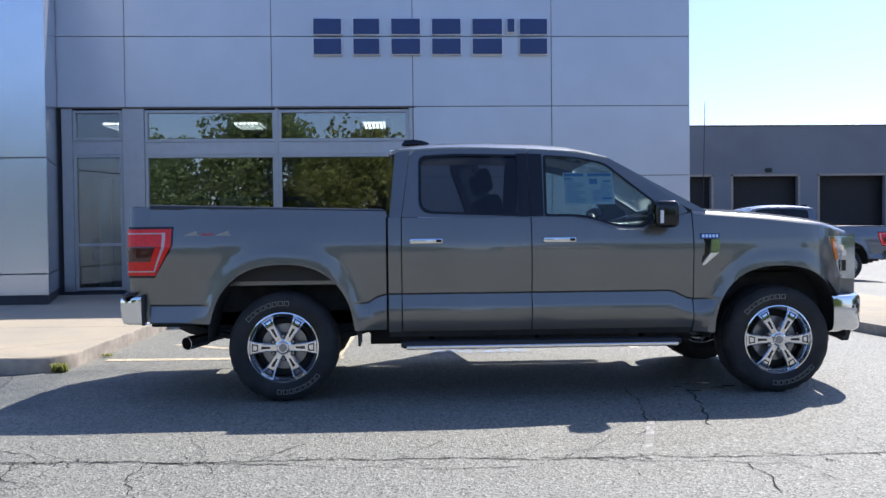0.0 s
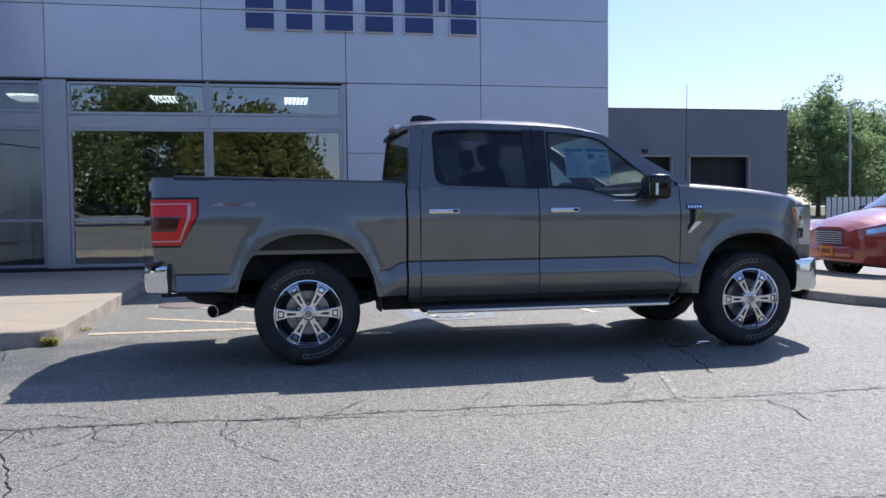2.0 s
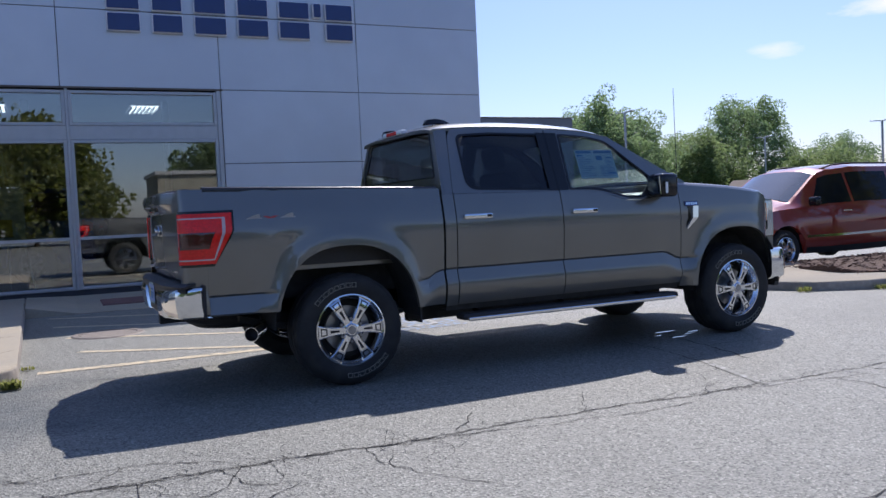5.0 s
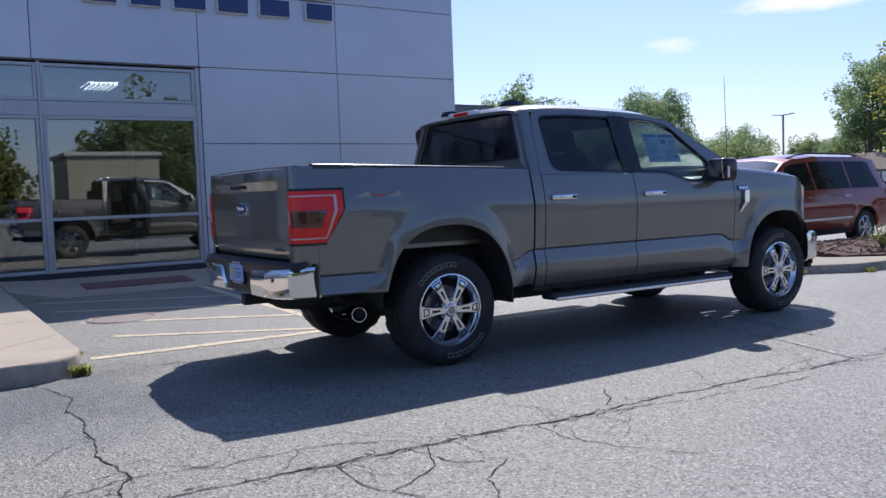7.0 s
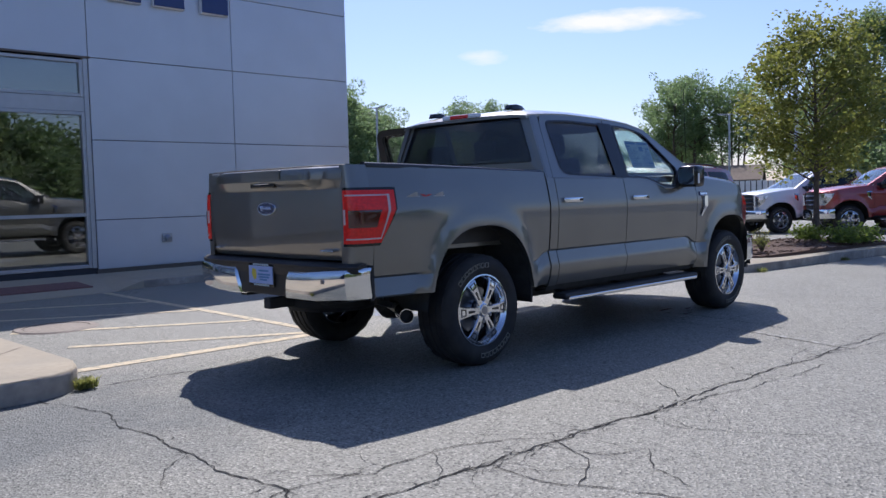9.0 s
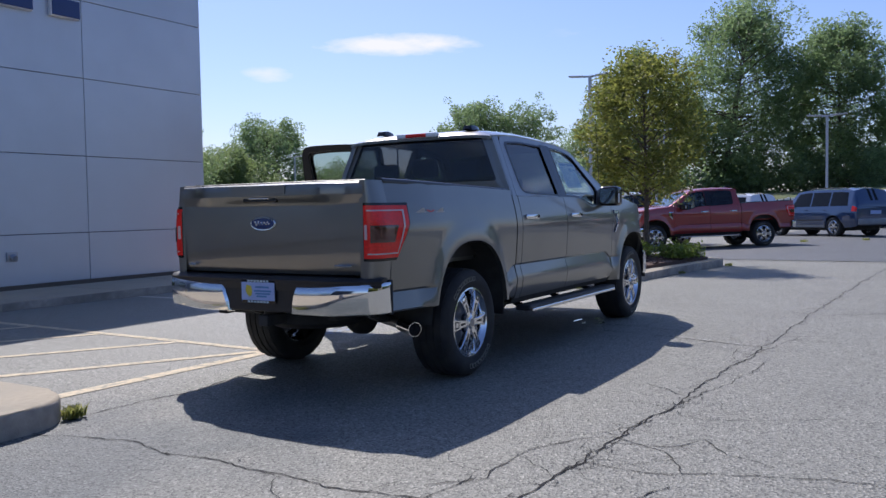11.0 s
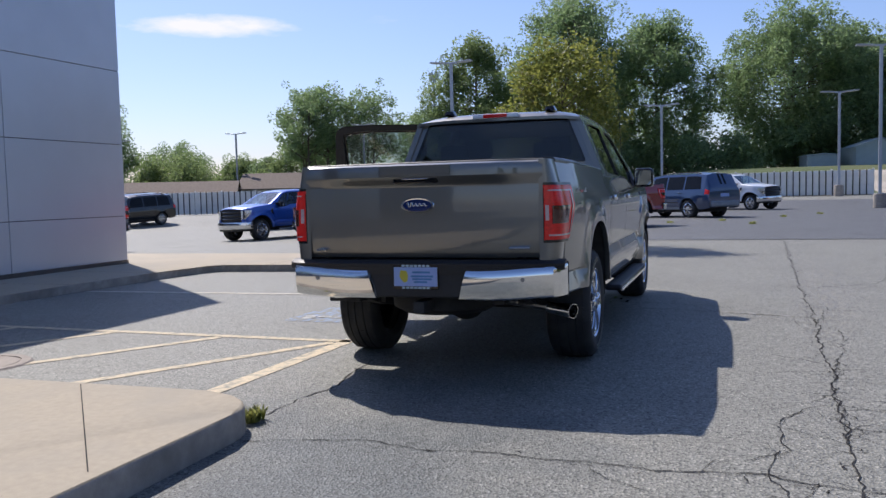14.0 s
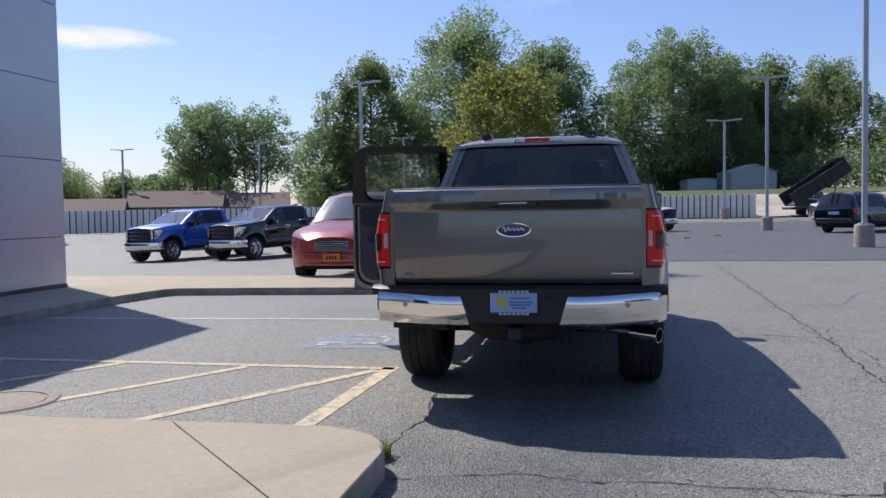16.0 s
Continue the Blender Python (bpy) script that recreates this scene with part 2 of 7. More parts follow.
def tube(bm, p0, p1, r0, r1=None, seg=14, caps=True):
    p0, p1 = Vector(p0), Vector(p1)
    r1 = r0 if r1 is None else r1
    q = (p1 - p0).to_track_quat("Z", "Y").to_matrix()
    rings = []
    for p, r in ((p0, r0), (p1, r1)):
        rings.append([bm.verts.new(p + q @ Vector((r * math.cos(2 * math.pi * i / seg), r * math.sin(2 * math.pi * i / seg), 0))) for i in range(seg)])
    for i in range(seg):
        bm.faces.new((rings[0][i], rings[0][(i + 1) % seg], rings[1][(i + 1) % seg], rings[1][i]))
    if caps:
        bm.faces.new(rings[0][::-1])
        bm.faces.new(rings[1])
    return rings


def pipe(bm, points, r, seg=8):
    """A bent bar through the points."""
    pts = [Vector(p) for p in points]
    last = None
    for i, p in enumerate(pts):
        d = (pts[min(i + 1, len(pts) - 1)] - pts[max(i - 1, 0)]).normalized()
        q = d.to_track_quat("Z", "Y").to_matrix()
        rr = r[i] if isinstance(r, (list, tuple)) else r
        ring = [bm.verts.new(p + q @ Vector((rr * math.cos(2 * math.pi * k / seg), rr * math.sin(2 * math.pi * k / seg), 0))) for k in range(seg)]
        if last:
            off = min(range(seg), key=lambda o: (ring[o].co - last[0].co).length)
            ring = ring[off:] + ring[:off]
            for k in range(seg):
                bm.faces.new((last[k], last[(k + 1) % seg], ring[(k + 1) % seg], ring[k]))
        else:
            bm.faces.new(ring[::-1])
        last = ring
    bm.faces.new(last)


def lathe(bm, prof, axis="y", seg=40, at=(0, 0, 0)):
    """Turns a profile of (radius, height) about an axis through at."""
    at = Vector(at)
    rings = []
    for r, h in prof:
        ring = []
        for i in range(seg):
            a = 2 * math.pi * i / seg
            c, s = r * math.cos(a), r * math.sin(a)
            ring.append(bm.verts.new(at + Vector({"y": (c, h, s), "z": (c, s, h), "x": (h, c, s)}[axis])))
        rings.append(ring)
    for a, b in zip(rings, rings[1:]):
        for i in range(seg):
            bm.faces.new((a[i], a[(i + 1) % seg], b[(i + 1) % seg], b[i]))
    return rings


def sheet(bm, rows, thick=None):
    """A skin over rows of points; thick, a vector or a function of the point, gives it a back and edges."""
    g = [[bm.verts.new(p) for p in row] for row in rows]
    faces = []
    for a, b in zip(g, g[1:]):
        for i in range(len(a) - 1):
            q = [a[i], a[i + 1], b[i + 1], b[i]]
            if len({tuple(round(c, 6) for c in v.co) for v in q}) > 2:
                faces.append(bm.faces.new(q))
    if thick is not None:
        back = [[bm.verts.new(v.co + Vector(thick(v.co) if callable(thick) else thick)) for v in row] for row in g]
        for a, b in zip(back, back[1:]):
            for i in range(len(a) - 1):
                bm.faces.new((a[i], b[i], b[i + 1], a[i + 1]))
        n, k = len(g), len(g[0])
        rim = [(0, i) for i in range(k)] + [(j, k - 1) for j in range(1, n)] + [(n - 1, i) for i in range(k - 2, -1, -1)] + [(j, 0) for j in range(n - 2, 0, -1)]
        for (a, b), (c, d) in zip(rim, rim[1:] + rim[:1]):
            bm.faces.new((g[a][b], back[a][b], back[c][d], g[c][d]))
    return faces


def plate(bm, outer, holes, to3d, thick):
    """A flat piece with holes, from 2D outlines, carried into space by to3d(u, v) and given depth by the vector thick."""
    loops = [outer, *holes]
    edges = []
    rings = []
    for loop in loops:
        vs = [bm.verts.new(Vector(to3d(*p))) for p in loop]
        rings.append(vs)
        for i in range(len(vs)):
            edges.append(bm.edges.new((vs[i], vs[(i + 1) % len(vs)])))
    made = bmesh.ops.triangle_fill(bm, use_beauty=True, use_dissolve=False, edges=edges)
    faces = [f for f in made["geom"] if isinstance(f, bmesh.types.BMFace)]
    thick = Vector(thick)
    copy = {}
    for vs in rings:
        for v in vs:
            copy[v] = bm.verts.new(v.co + thick)
    for f in faces:
        bm.faces.new([copy[v] for v in reversed(f.verts)])
    for vs in rings:
        for i in range(len(vs)):
            a, b = vs[i], vs[(i + 1) % len(vs)]
            bm.faces.new((a, b, copy[b], copy[a]))


def prism(bm, outline, z0, z1, bevel=0.0):
    """An upright block on a 2D outline, its top edge rounded by bevel."""
    n = len(outline)
    lo = [bm.verts.new((x, y, z0)) for x, y in outline]
    hi = [bm.verts.new((x, y, z1)) for x, y in outline]
    bm.faces.new(lo[::-1])
    top = bm.faces.new(hi)
    for i in range(n):
        bm.faces.new((lo[i], lo[(i + 1) % n], hi[(i + 1) % n], hi[i]))
    if bevel:
        bmesh.ops.bevel(bm, geom=list(top.edges), offset=bevel, segments=3, affect="EDGES", profile=0.5)


def rounded(points, r, seg=5):
    """A 2D outline with its corners rounded; r is one radius or one a corner."""
    out = []
    n = len(points)
    for i in range(n):
        p, a, b = Vector(points[i]), Vector(points[i - 1]), Vector(points[(i + 1) % n])
        rr = r[i] if isinstance(r, (list, tuple)) else r
        if rr <= 0:
            out.append(tuple(p))
            continue
        u, w = (a - p), (b - p)
        d = min(rr, u.length * 0.45, w.length * 0.45)
        s, e = p + u.normalized() * d, p + w.normalized() * d
        for k in range(seg + 1):
            t = k / seg
            out.append(tuple(s * (1 - t) ** 2 + p * 2 * t * (1 - t) + e * t ** 2))
    return out


def smoothstep(a, b, x):
    t = min(1, max(0, (x - a) / (b - a)))
    return t * t * (3 - 2 * t)


def lerp_table(table, x):
    """Piecewise linear value from (x, value) pairs."""
    for (x0, v0), (x1, v1) in zip(table, table[1:]):
        if x <= x1:
            return v0 + (v1 - v0) * max(0, (x - x0) / (x1 - x0))
    return table[-1][1]


def ground_z(x, y):
    """The lot is level round the truck, falls away to the far left and rises a little to the far right."""
    return -(0.09 + 0.022 * max(0, min(18, y))) * smoothstep(6, 20, x) + 0.44 * smoothstep(42, 54, x) * smoothstep(8, -2, y) + 0.45 * smoothstep(45, 53, 0.7 * x + 0.71 * y) * smoothstep(8, 18, y) * smoothstep(25, 36, x)


# surfaces of the place
ASPHALT_BASE = (0.211, 0.209, 0.176)
M_asphalt = asphalt_material("worn grey asphalt", ASPHALT_BASE, (0.085, 0.082, 0.074), (0.47, 0.45, 0.385), patch_shade=True)
M_asphalt_dark = asphalt_material("darker asphalt", (0.105, 0.11, 0.112), (0.06, 0.06, 0.06), (0.22, 0.22, 0.22), 0.3)
M_concrete = material("pale concrete", (0.402, 0.345, 0.249), 0.85, vary=0.07, scale=25, bump=0.25, bump_scale=120, second=(0.35, 0.312, 0.240), second_scale=1.3)
M_kerb = material("weathered kerb concrete", (0.40, 0.35, 0.29), 0.9, vary=0.18, scale=12, bump=0.4, bump_scale=90, second=(0.22, 0.20, 0.17), second_scale=2.2)
M_yellow = paint_mark("faded yellow paint", (0.60, 0.50, 0.325), ASPHALT_BASE, (0.46, 0.74))
M_white = paint_mark("faded white paint", (0.60, 0.59, 0.56), ASPHALT_BASE, (0.36, 0.56))
M_faint = paint_mark("nearly worn off white paint", (0.40, 0.39, 0.36), ASPHALT_BASE, (0.34, 0.54))
M_cream = paint_mark("faded cream paint", (0.58, 0.53, 0.43), ASPHALT_BASE, (0.46, 0.76))
M_blue_mark = paint_mark("faded blue paint", (0.22, 0.34, 0.56), ASPHALT_BASE, (0.30, 0.54))
M_crack = material("open crack", (0.020, 0.019, 0.018), 0.95, vary=0.3, scale=30)
M_panel = material("silver composite panel", (0.57, 0.60, 0.655), 0.30, metal=0.30, vary=0.03, scale=2.0, second=(0.53, 0.56, 0.615), second_scale=0.35, each=0.025)
M_portal = material("bright brushed portal panel", (0.66, 0.71, 0.78), 0.24, metal=0.75, vary=0.03, scale=2.0, second=(0.62, 0.67, 0.74), second_scale=0.3)
M_joint = material("dark joint backing", (0.05, 0.05, 0.055), 0.8)
M_frame = material("anodised aluminium frame", (0.45, 0.46, 0.48), 0.38, metal=0.6, vary=0.04, scale=8)
M_flash = material("dark bronze flashing", (0.12, 0.10, 0.08), 0.5, vary=0.1)
M_glass = glass("tinted window glass", (0.36, 0.41, 0.37), 0.0, 2.55)
M_inside = material("showroom wall", (0.30, 0.29, 0.27), 0.8, vary=0.06, scale=3)
M_tilefloor = material("showroom floor", (0.22, 0.21, 0.20), 0.35, vary=0.1, scale=3)
M_navy = material("navy sign enamel", (0.012, 0.03, 0.14), 0.3, vary=0.05, coat=0.3)
M_return = material("pale sign edge", (0.75, 0.76, 0.78), 0.4, vary=0.03)
M_stucco = material("grey stucco", (0.20, 0.21, 0.235), 0.9, vary=0.05, scale=9, bump=0.2, bump_scale=40, second=(0.17, 0.18, 0.20), second_scale=0.3)
M_dark = material("near black and shaded depth", (0.02, 0.02, 0.022), 0.7)
M_pole = material("galvanised grey pole paint", (0.42, 0.44, 0.47), 0.45, metal=0.4, vary=0.05, scale=5)
M_mulch = material("bark mulch", (0.10, 0.062, 0.045), 0.95, vary=0.5, scale=45, bump=1.0, bump_scale=70)
M_red_mat = material("brick red paver mat", (0.175, 0.088, 0.078), 0.8, vary=0.15, scale=20)
M_grass = material("mown grass", (0.075, 0.105, 0.032), 0.9, vary=0.35, scale=3, second=(0.13, 0.13, 0.05), second_scale=0.12, bump=0.6, bump_scale=60)

# ground: one sheet to the horizon
def build_ground():
    near = [i * 1.5 - 30 for i in range(61)]
    far_hi = [70, 85, 105, 130, 170, 240, 400, 800, 1600]
    xs = [-1600, -800, -400, -200, -120, -80, -50] + near + far_hi
    ys = [-1600, -800, -400, -200, -120, -80, -50] + near + far_hi
    bm = bmesh.new()
    sheet(bm, [[(x, y, ground_z(x, y)) for y in ys] for x in xs])
    g = part("ground", bm, M_asphalt, smooth=True)
    tagged(g, "worn light grey asphalt parking lot with cracks", "ground", kind="structure")
    return g


build_ground()


def flat_poly(bm, outline, z):
    bm.faces.new([bm.verts.new((x, y, z + ground_z(x, y))) for x, y in outline])


def strip(bm, a, b, w, z=0.004, n=10):
    """A painted stripe from a to b."""
    a, b = Vector(a), Vector(b)
    d = (b - a).normalized()
    s = Vector((-d.y, d.x)) * w / 2
    rows = []
    for i in range(n + 1):
        p = a.lerp(b, i / n)
        rows.append([(*(p + s), z + ground_z(*p)), (*(p - s), z + ground_z(*p))])
    sheet(bm, rows)


# darker, newer asphalt of the far lot
bm = bmesh.new()
xs = [15.0 + i * 1.5 for i in range(24)]
sheet(bm, [[(x, y, ground_z(x, y) + 0.010) for y in [-45 + k * 1.5 for k in range(32)] + [2.4]] for x in xs])
tagged(part("road", bm, M_asphalt_dark), "darker resurfaced asphalt of the back lot", "asphalt", kind="structure")

def lawn_z(x, y):
    """The grass rises gently behind the fence."""
    return ground_z(min(x, 60), y) + 0.02 + 0.3 * smoothstep(56, 78, x) * smoothstep(60, 20, y) + 2.3 * smoothstep(54, 88, x) * smoothstep(42, 15, y)


# grass bank behind the fence and along the far side
bm = bmesh.new()
sheet(bm, [[(x, y, lawn_z(x, y)) for y in (-300, -120, -60, -30, -12, -6, 0, 6, 12, 18, 26, 40, 60, 120, 300)] for x in (56.9, 58, 60, 63, 68, 78, 90, 100, 112, 130, 170, 300)])
tagged(part("lawn", bm, M_grass, smooth=True), "green mown grass bank behind the white fence", "grass", kind="structure")

# pale gravel yard past the end of the fence
M_gravel = material("pale gravel", (0.46, 0.41, 0.34), 0.95, vary=0.2, scale=9, second=(0.34, 0.31, 0.24), second_scale=0.25, bump=0.8, bump_scale=30)
bm = bmesh.new()
sheet(bm, [[(x, y, lawn_z(x, y) + 0.03) for y in (-70, -45, -30, -24, -18, -14, -11.5)] for x in (57, 58.5, 60, 63, 68, 75)])
tagged(part("gravel_yard", bm, M_gravel, smooth=True), "pale gravel yard past the end of the white fence", "gravel", kind="structure")

# painted lines
def marking(name, label, mat, stripes):
    bm = bmesh.new()
    for a, b, w in stripes:
        strip(bm, a, b, w)
    return tagged(part(name, bm, mat), label, "road marking", kind="structure")


for stripe in (((-2.05, 1.26), (0.28, 1.18), 0.13), ((0.20, 1.15), (0.34, 6.4), 0.10), ((-1.68, 2.36), (0.12, 1.28), 0.10), ((-1.75, 3.60), (0.17, 2.42), 0.10),
               ((-1.85, 4.85), (0.22, 3.62), 0.10), ((-1.9, 6.0), (0.26, 4.85), 0.10)):
    marking("parking_line", "faded yellow stripe painted on asphalt", M_yellow, [stripe])
marking("parking_line", "pale cream stripe painted on asphalt", M_cream, [((3.10, 6.5), (3.28, 1.5), 0.10)])
for stripe in (((2.47, -1.80), (2.20, -2.66), 0.05),):
    marking("parking_line", "worn white stripe painted on asphalt", M_faint, [stripe])
bm = bmesh.new()
flat_poly(bm, rounded([(1.15, 1.35), (2.15, 1.35), (2.15, 2.35), (1.15, 2.35)], 0.1), 0.003)
tagged(part("parking_symbol", bm, M_blue_mark), "worn blue painted parking symbol square on asphalt", "road marking", kind="structure")
bm = bmesh.new()
for a, b, w in (((1.45, 1.55), (1.45, 2.1), 0.09), ((1.45, 1.6), (1.85, 1.6), 0.08), ((1.85, 1.6), (1.95, 2.05), 0.08), ((1.3, 2.15), (1.5, 2.2), 0.12)):
    strip(bm, a, b, w, 0.007, 3)
tagged(part("parking_symbol_figure", bm, M_white), "worn white strokes of the painted parking symbol", "road marking", kind="structure")

# manhole
bm = bmesh.new()
lathe(bm, [(0, 0.012), (0.30, 0.012), (0.30, 0.006), (0.315, 0.006), (0.315, 0.014), (0.38, 0.014), (0.40, 0.0)], "z", 36, (-1.32, 3.62, 0))
tagged(part("manhole_cover", bm, material("rusted iron", (0.22, 0.19, 0.16), 0.7, 0.3, 0.2, 30, 0.5, 60)), "round worn iron manhole cover set in asphalt", "manhole")


# cracks
def crack(points, w, seed, branch=0.0, crumble=0.0):
    """A jagged open crack with side branches; crumble breaks short bits out beside it."""
    rng = random.Random(seed)
    pts = []
    for (x0, y0), (x1, y1) in zip(points, points[1:]):
        n = max(2, int(math.hypot(x1 - x0, y1 - y0) / 0.045))
        for i in range(n):
            t = i / n
            pts.append((x0 + (x1 - x0) * t, y0 + (y1 - y0) * t))
    pts.append(points[-1])
    ox = oy = 0.0
    walkp = []
    for x, y in pts:
        ox = ox * 0.8 + rng.uniform(-0.018, 0.018)
        oy = oy * 0.8 + rng.uniform(-0.018, 0.018)
        walkp.append(Vector((x + ox, y + oy)))
    bm = bmesh.new()

    def ribbon(ps, width):
        rows = []
        for i, p in enumerate(ps):
            d = (ps[min(i + 1, len(ps) - 1)] - ps[max(0, i - 1)]).normalized()
            s = Vector((-d.y, d.x)) * width * rng.uniform(0.25, 1.0) * (0.25 if i in (0, len(ps) - 1) else 0.5)
            z = 0.004 + ground_z(p.x, p.y)
            rows.append([(*(p + s), z), (*(p - s), z)])
        sheet(bm, rows)

    ribbon(walkp, w * 1.3)
    for i in range(3, len(walkp) - 3):
        if rng.random() < branch:
            a = rng.uniform(0, 6.28)
            ps = [walkp[i]]
            for k in range(rng.randint(3, 11)):
                a += rng.uniform(-0.5, 0.5)
                ps.append(ps[-1] + Vector((math.cos(a), math.sin(a))) * 0.06)
            ribbon(ps, w * 0.5)
        if rng.random() < crumble:
            a, o = rng.uniform(0, 6.28), rng.uniform(0, 6.28)
            ps = [walkp[i] + Vector((math.cos(o), math.sin(o))) * rng.uniform(0.01, 0.07)]
            for k in range(rng.randint(2, 4)):
                a += rng.uniform(-0.9, 0.9)
                ps.append(ps[-1] + Vector((math.cos(a), math.sin(a))) * 0.022)
            ribbon(ps, rng.uniform(0.004, 0.011))
    return tagged(part("crack", bm, M_crack), "dark jagged crack in worn asphalt", "crack", kind="structure")


# the long crack beside the truck and what runs off it
crack([(-9, -2.15), (-5, -2.32), (-2.8, -2.38), (-2.3, -2.42), (-1.3, -2.46), (-0.4, -2.51), (0.6, -2.57), (2.2, -2.65), (5.3, -2.71), (8, -2.82), (14.5, -3.05)], 0.011, 1, 0.13, 0.75)
crack([(-2.0, -2.44), (-1.2, -2.49), (-0.4, -2.55), (0.3, -2.62)], 0.007, 2, 0.22, 0.6)
crack([(-0.05, -2.55), (0.45, -2.68), (0.95, -2.76), (1.5, -2.74)], 0.006, 15, 0.05)
crack([(-2.28, -1.97), (-2.05, -2.16), (-1.58, -2.15), (-1.28, -2.27), (-1.15, -2.44)], 0.007, 16, 0.10)
crack([(-2.07, -2.14), (-2.36, -2.05), (-2.57, -2.11), (-2.86, -2.16)], 0.007, 17, 0.05)
crack([(-1.12, -2.47), (-1.28, -2.78), (-1.56, -2.97), (-1.46, -3.25), (-1.36, -3.55), (-1.2, -4.3)], 0.007, 18, 0.06)
crack([(-1.64, -2.46), (-1.62, -2.78), (-1.55, -2.97)], 0.006, 19, 0.05)
crack([(-1.27, -2.48), (-1.18, -2.80), (-0.96, -2.90), (-1.15, -3.06), (-1.27, -3.28)], 0.006, 20, 0.08)
crack([(-0.5, -2.51), (-0.52, -2.8), (-0.44, -3.06), (-0.2, -3.4)], 0.006, 21, 0.05)
crack([(0.02, -2.53), (0.16, -2.35), (0.28, -2.17)], 0.006, 22, 0.0)
crack([(1.3, -2.61), (1.66, -2.46), (2.05, -2.44)], 0.006, 23, 0.03)
crack([(1.6, -2.62), (2.39, -2.75), (2.92, -2.84)], 0.007, 24, 0.03)
crack([(-1.78, -2.96), (-2.12, -2.83), (-2.4, -2.73), (-2.72, -2.64)], 0.009, 25, 0.06)
# from the kerb out into the lot
crack([(-2.58, 0.58), (-2.50, 0.2), (-2.42, -0.2), (-2.50, -0.45), (-2.48, -1.0), (-2.50, -1.7), (-2.45, -2.06), (-2.53, -2.2), (-2.7, -3.6), (-2.5, -4.8)], 0.010, 3, 0.05, 0.3)
crack([(-2.12, 0.63), (-1.91, 0.62), (-1.70, 0.61), (-1.55, 0.565), (-1.43, 0.53), (-1.18, 0.57), (-0.97, 0.61), (-0.5, 0.66)], 0.011, 4, 0.02)
crack([(3.05, -0.75), (2.95, -1.4), (2.82, -1.93)], 0.016, 5, 0.05)
crack([(2.61, -0.62), (2.55, -1.25), (2.43, -1.81)], 0.010, 6, 0.03)
crack([(2.71, -2.80), (2.72, -3.05), (2.68, -3.32)], 0.008, 8, 0.10)
crack([(4.6, -2.8), (5.2, -3.6), (6.5, -4.1), (8.0, -5.5)], 0.010, 12, 0.03)
crack([(14.5, -3.05), (14.7, -1.0), (14.3, 0.2)], 0.02, 13, 0.02)
crack([(-3.2, -4.2), (-1.0, -4.5), (1.5, -4.35), (4.0, -4.6)], 0.008, 14, 0.05)

# puddle
bm = bmesh.new()
for ax, ay, rx, ry, sd in ((3.2, -0.52, 0.12, 0.026, 1), (3.1, -0.83, 0.09, 0.018, 2), (3.42, -0.66, 0.06, 0.022, 3), (3.30, -0.74, 0.07, 0.012, 4), (3.02, -0.66, 0.05, 0.012, 5)):
    rng = random.Random(sd)
    flat_poly(bm, [(ax + rx * math.cos(k * 0.2618) * rng.uniform(0.75, 1.15), ay + ry * math.sin(k * 0.2618) * rng.uniform(0.75, 1.15)) for k in range(24)], 0.005)
tagged(part("puddle", bm, material("standing water", (0.07, 0.068, 0.065), 0.03, vary=0.1, spec=0.8)), "small wet puddle on asphalt", "puddle")


# kerbed pavements
def pavement(name, label, outline, z=0.15, kerb_w=0.16, joints=()):
    """Concrete top with a slightly darker kerb all round its outer edge."""
    bm = bmesh.new()
    prism(bm, outline, -0.05, z, 0.03)
    top = tagged(part(name, bm, [M_concrete, M_kerb], smooth=True), label, "pavement", kind="structure")
    for f in top.data.polygons:
        if abs(f.normal.z) < 0.6:
            f.material_index = 1
    for a, b, w in joints:
        bm = bmesh.new()
        strip(bm, a, b, w, z + 0.0025, 6)
        part("joint", bm, M_crack, top)
    return top


LEFT = [(-2.2, 8.30), (-14.0, 8.30), (-14.0, 0.49)] + [(-2.62 + 0.43 * math.sin(a), 0.91 - 0.42 * math.cos(a)) for a in [k * math.pi / 16 for k in range(9)]]
pavement("pavement", "pale tan concrete sidewalk with worn grey kerb", LEFT,
         joints=(((-2.23, 1.79), (-3.55, 0.56), 0.006), ((-2.25, 2.95), (-14, 2.95), 0.010), ((-5.0, 0.6), (-5.0, 8.2), 0.010), ((-8.2, 0.6), (-8.2, 8.2), 0.010)))
RIGHT = [(1.0, 8.30), (1.0, 6.62), (3.0, 6.58), (4.8, 6.50), (5.75, 6.38), (5.95, 6.22), (6.05, 5.0), (6.15, 3.4), (6.28, 2.2), (6.42, 1.45), (6.75, 0.82), (7.3, 0.48), (8.4, 0.36),
         (10.2, 0.24), (12.3, 0.0), (12.75, 0.05), (13.05, 0.35), (13.1, 0.9), (12.9, 2.2), (12.4, 3.0), (9.2, 3.2), (8.7, 3.5), (8.5, 4.2), (8.45, 8.0), (8.4, 12.0), (6.30, 12.0), (6.30, 8.30)]
pavement("pavement", "pale tan concrete walk with grey kerb round the planting bed", RIGHT, 0.115,
         joints=(((2.9, 6.6), (2.9, 8.3), 0.01), ((4.6, 6.5), (4.6, 8.3), 0.01), ((6.1, 5.4), (8.4, 5.4), 0.01), ((6.2, 3.4), (8.6, 3.4), 0.01), ((7.9, 0.4), (7.9, 3.4), 0.01)))
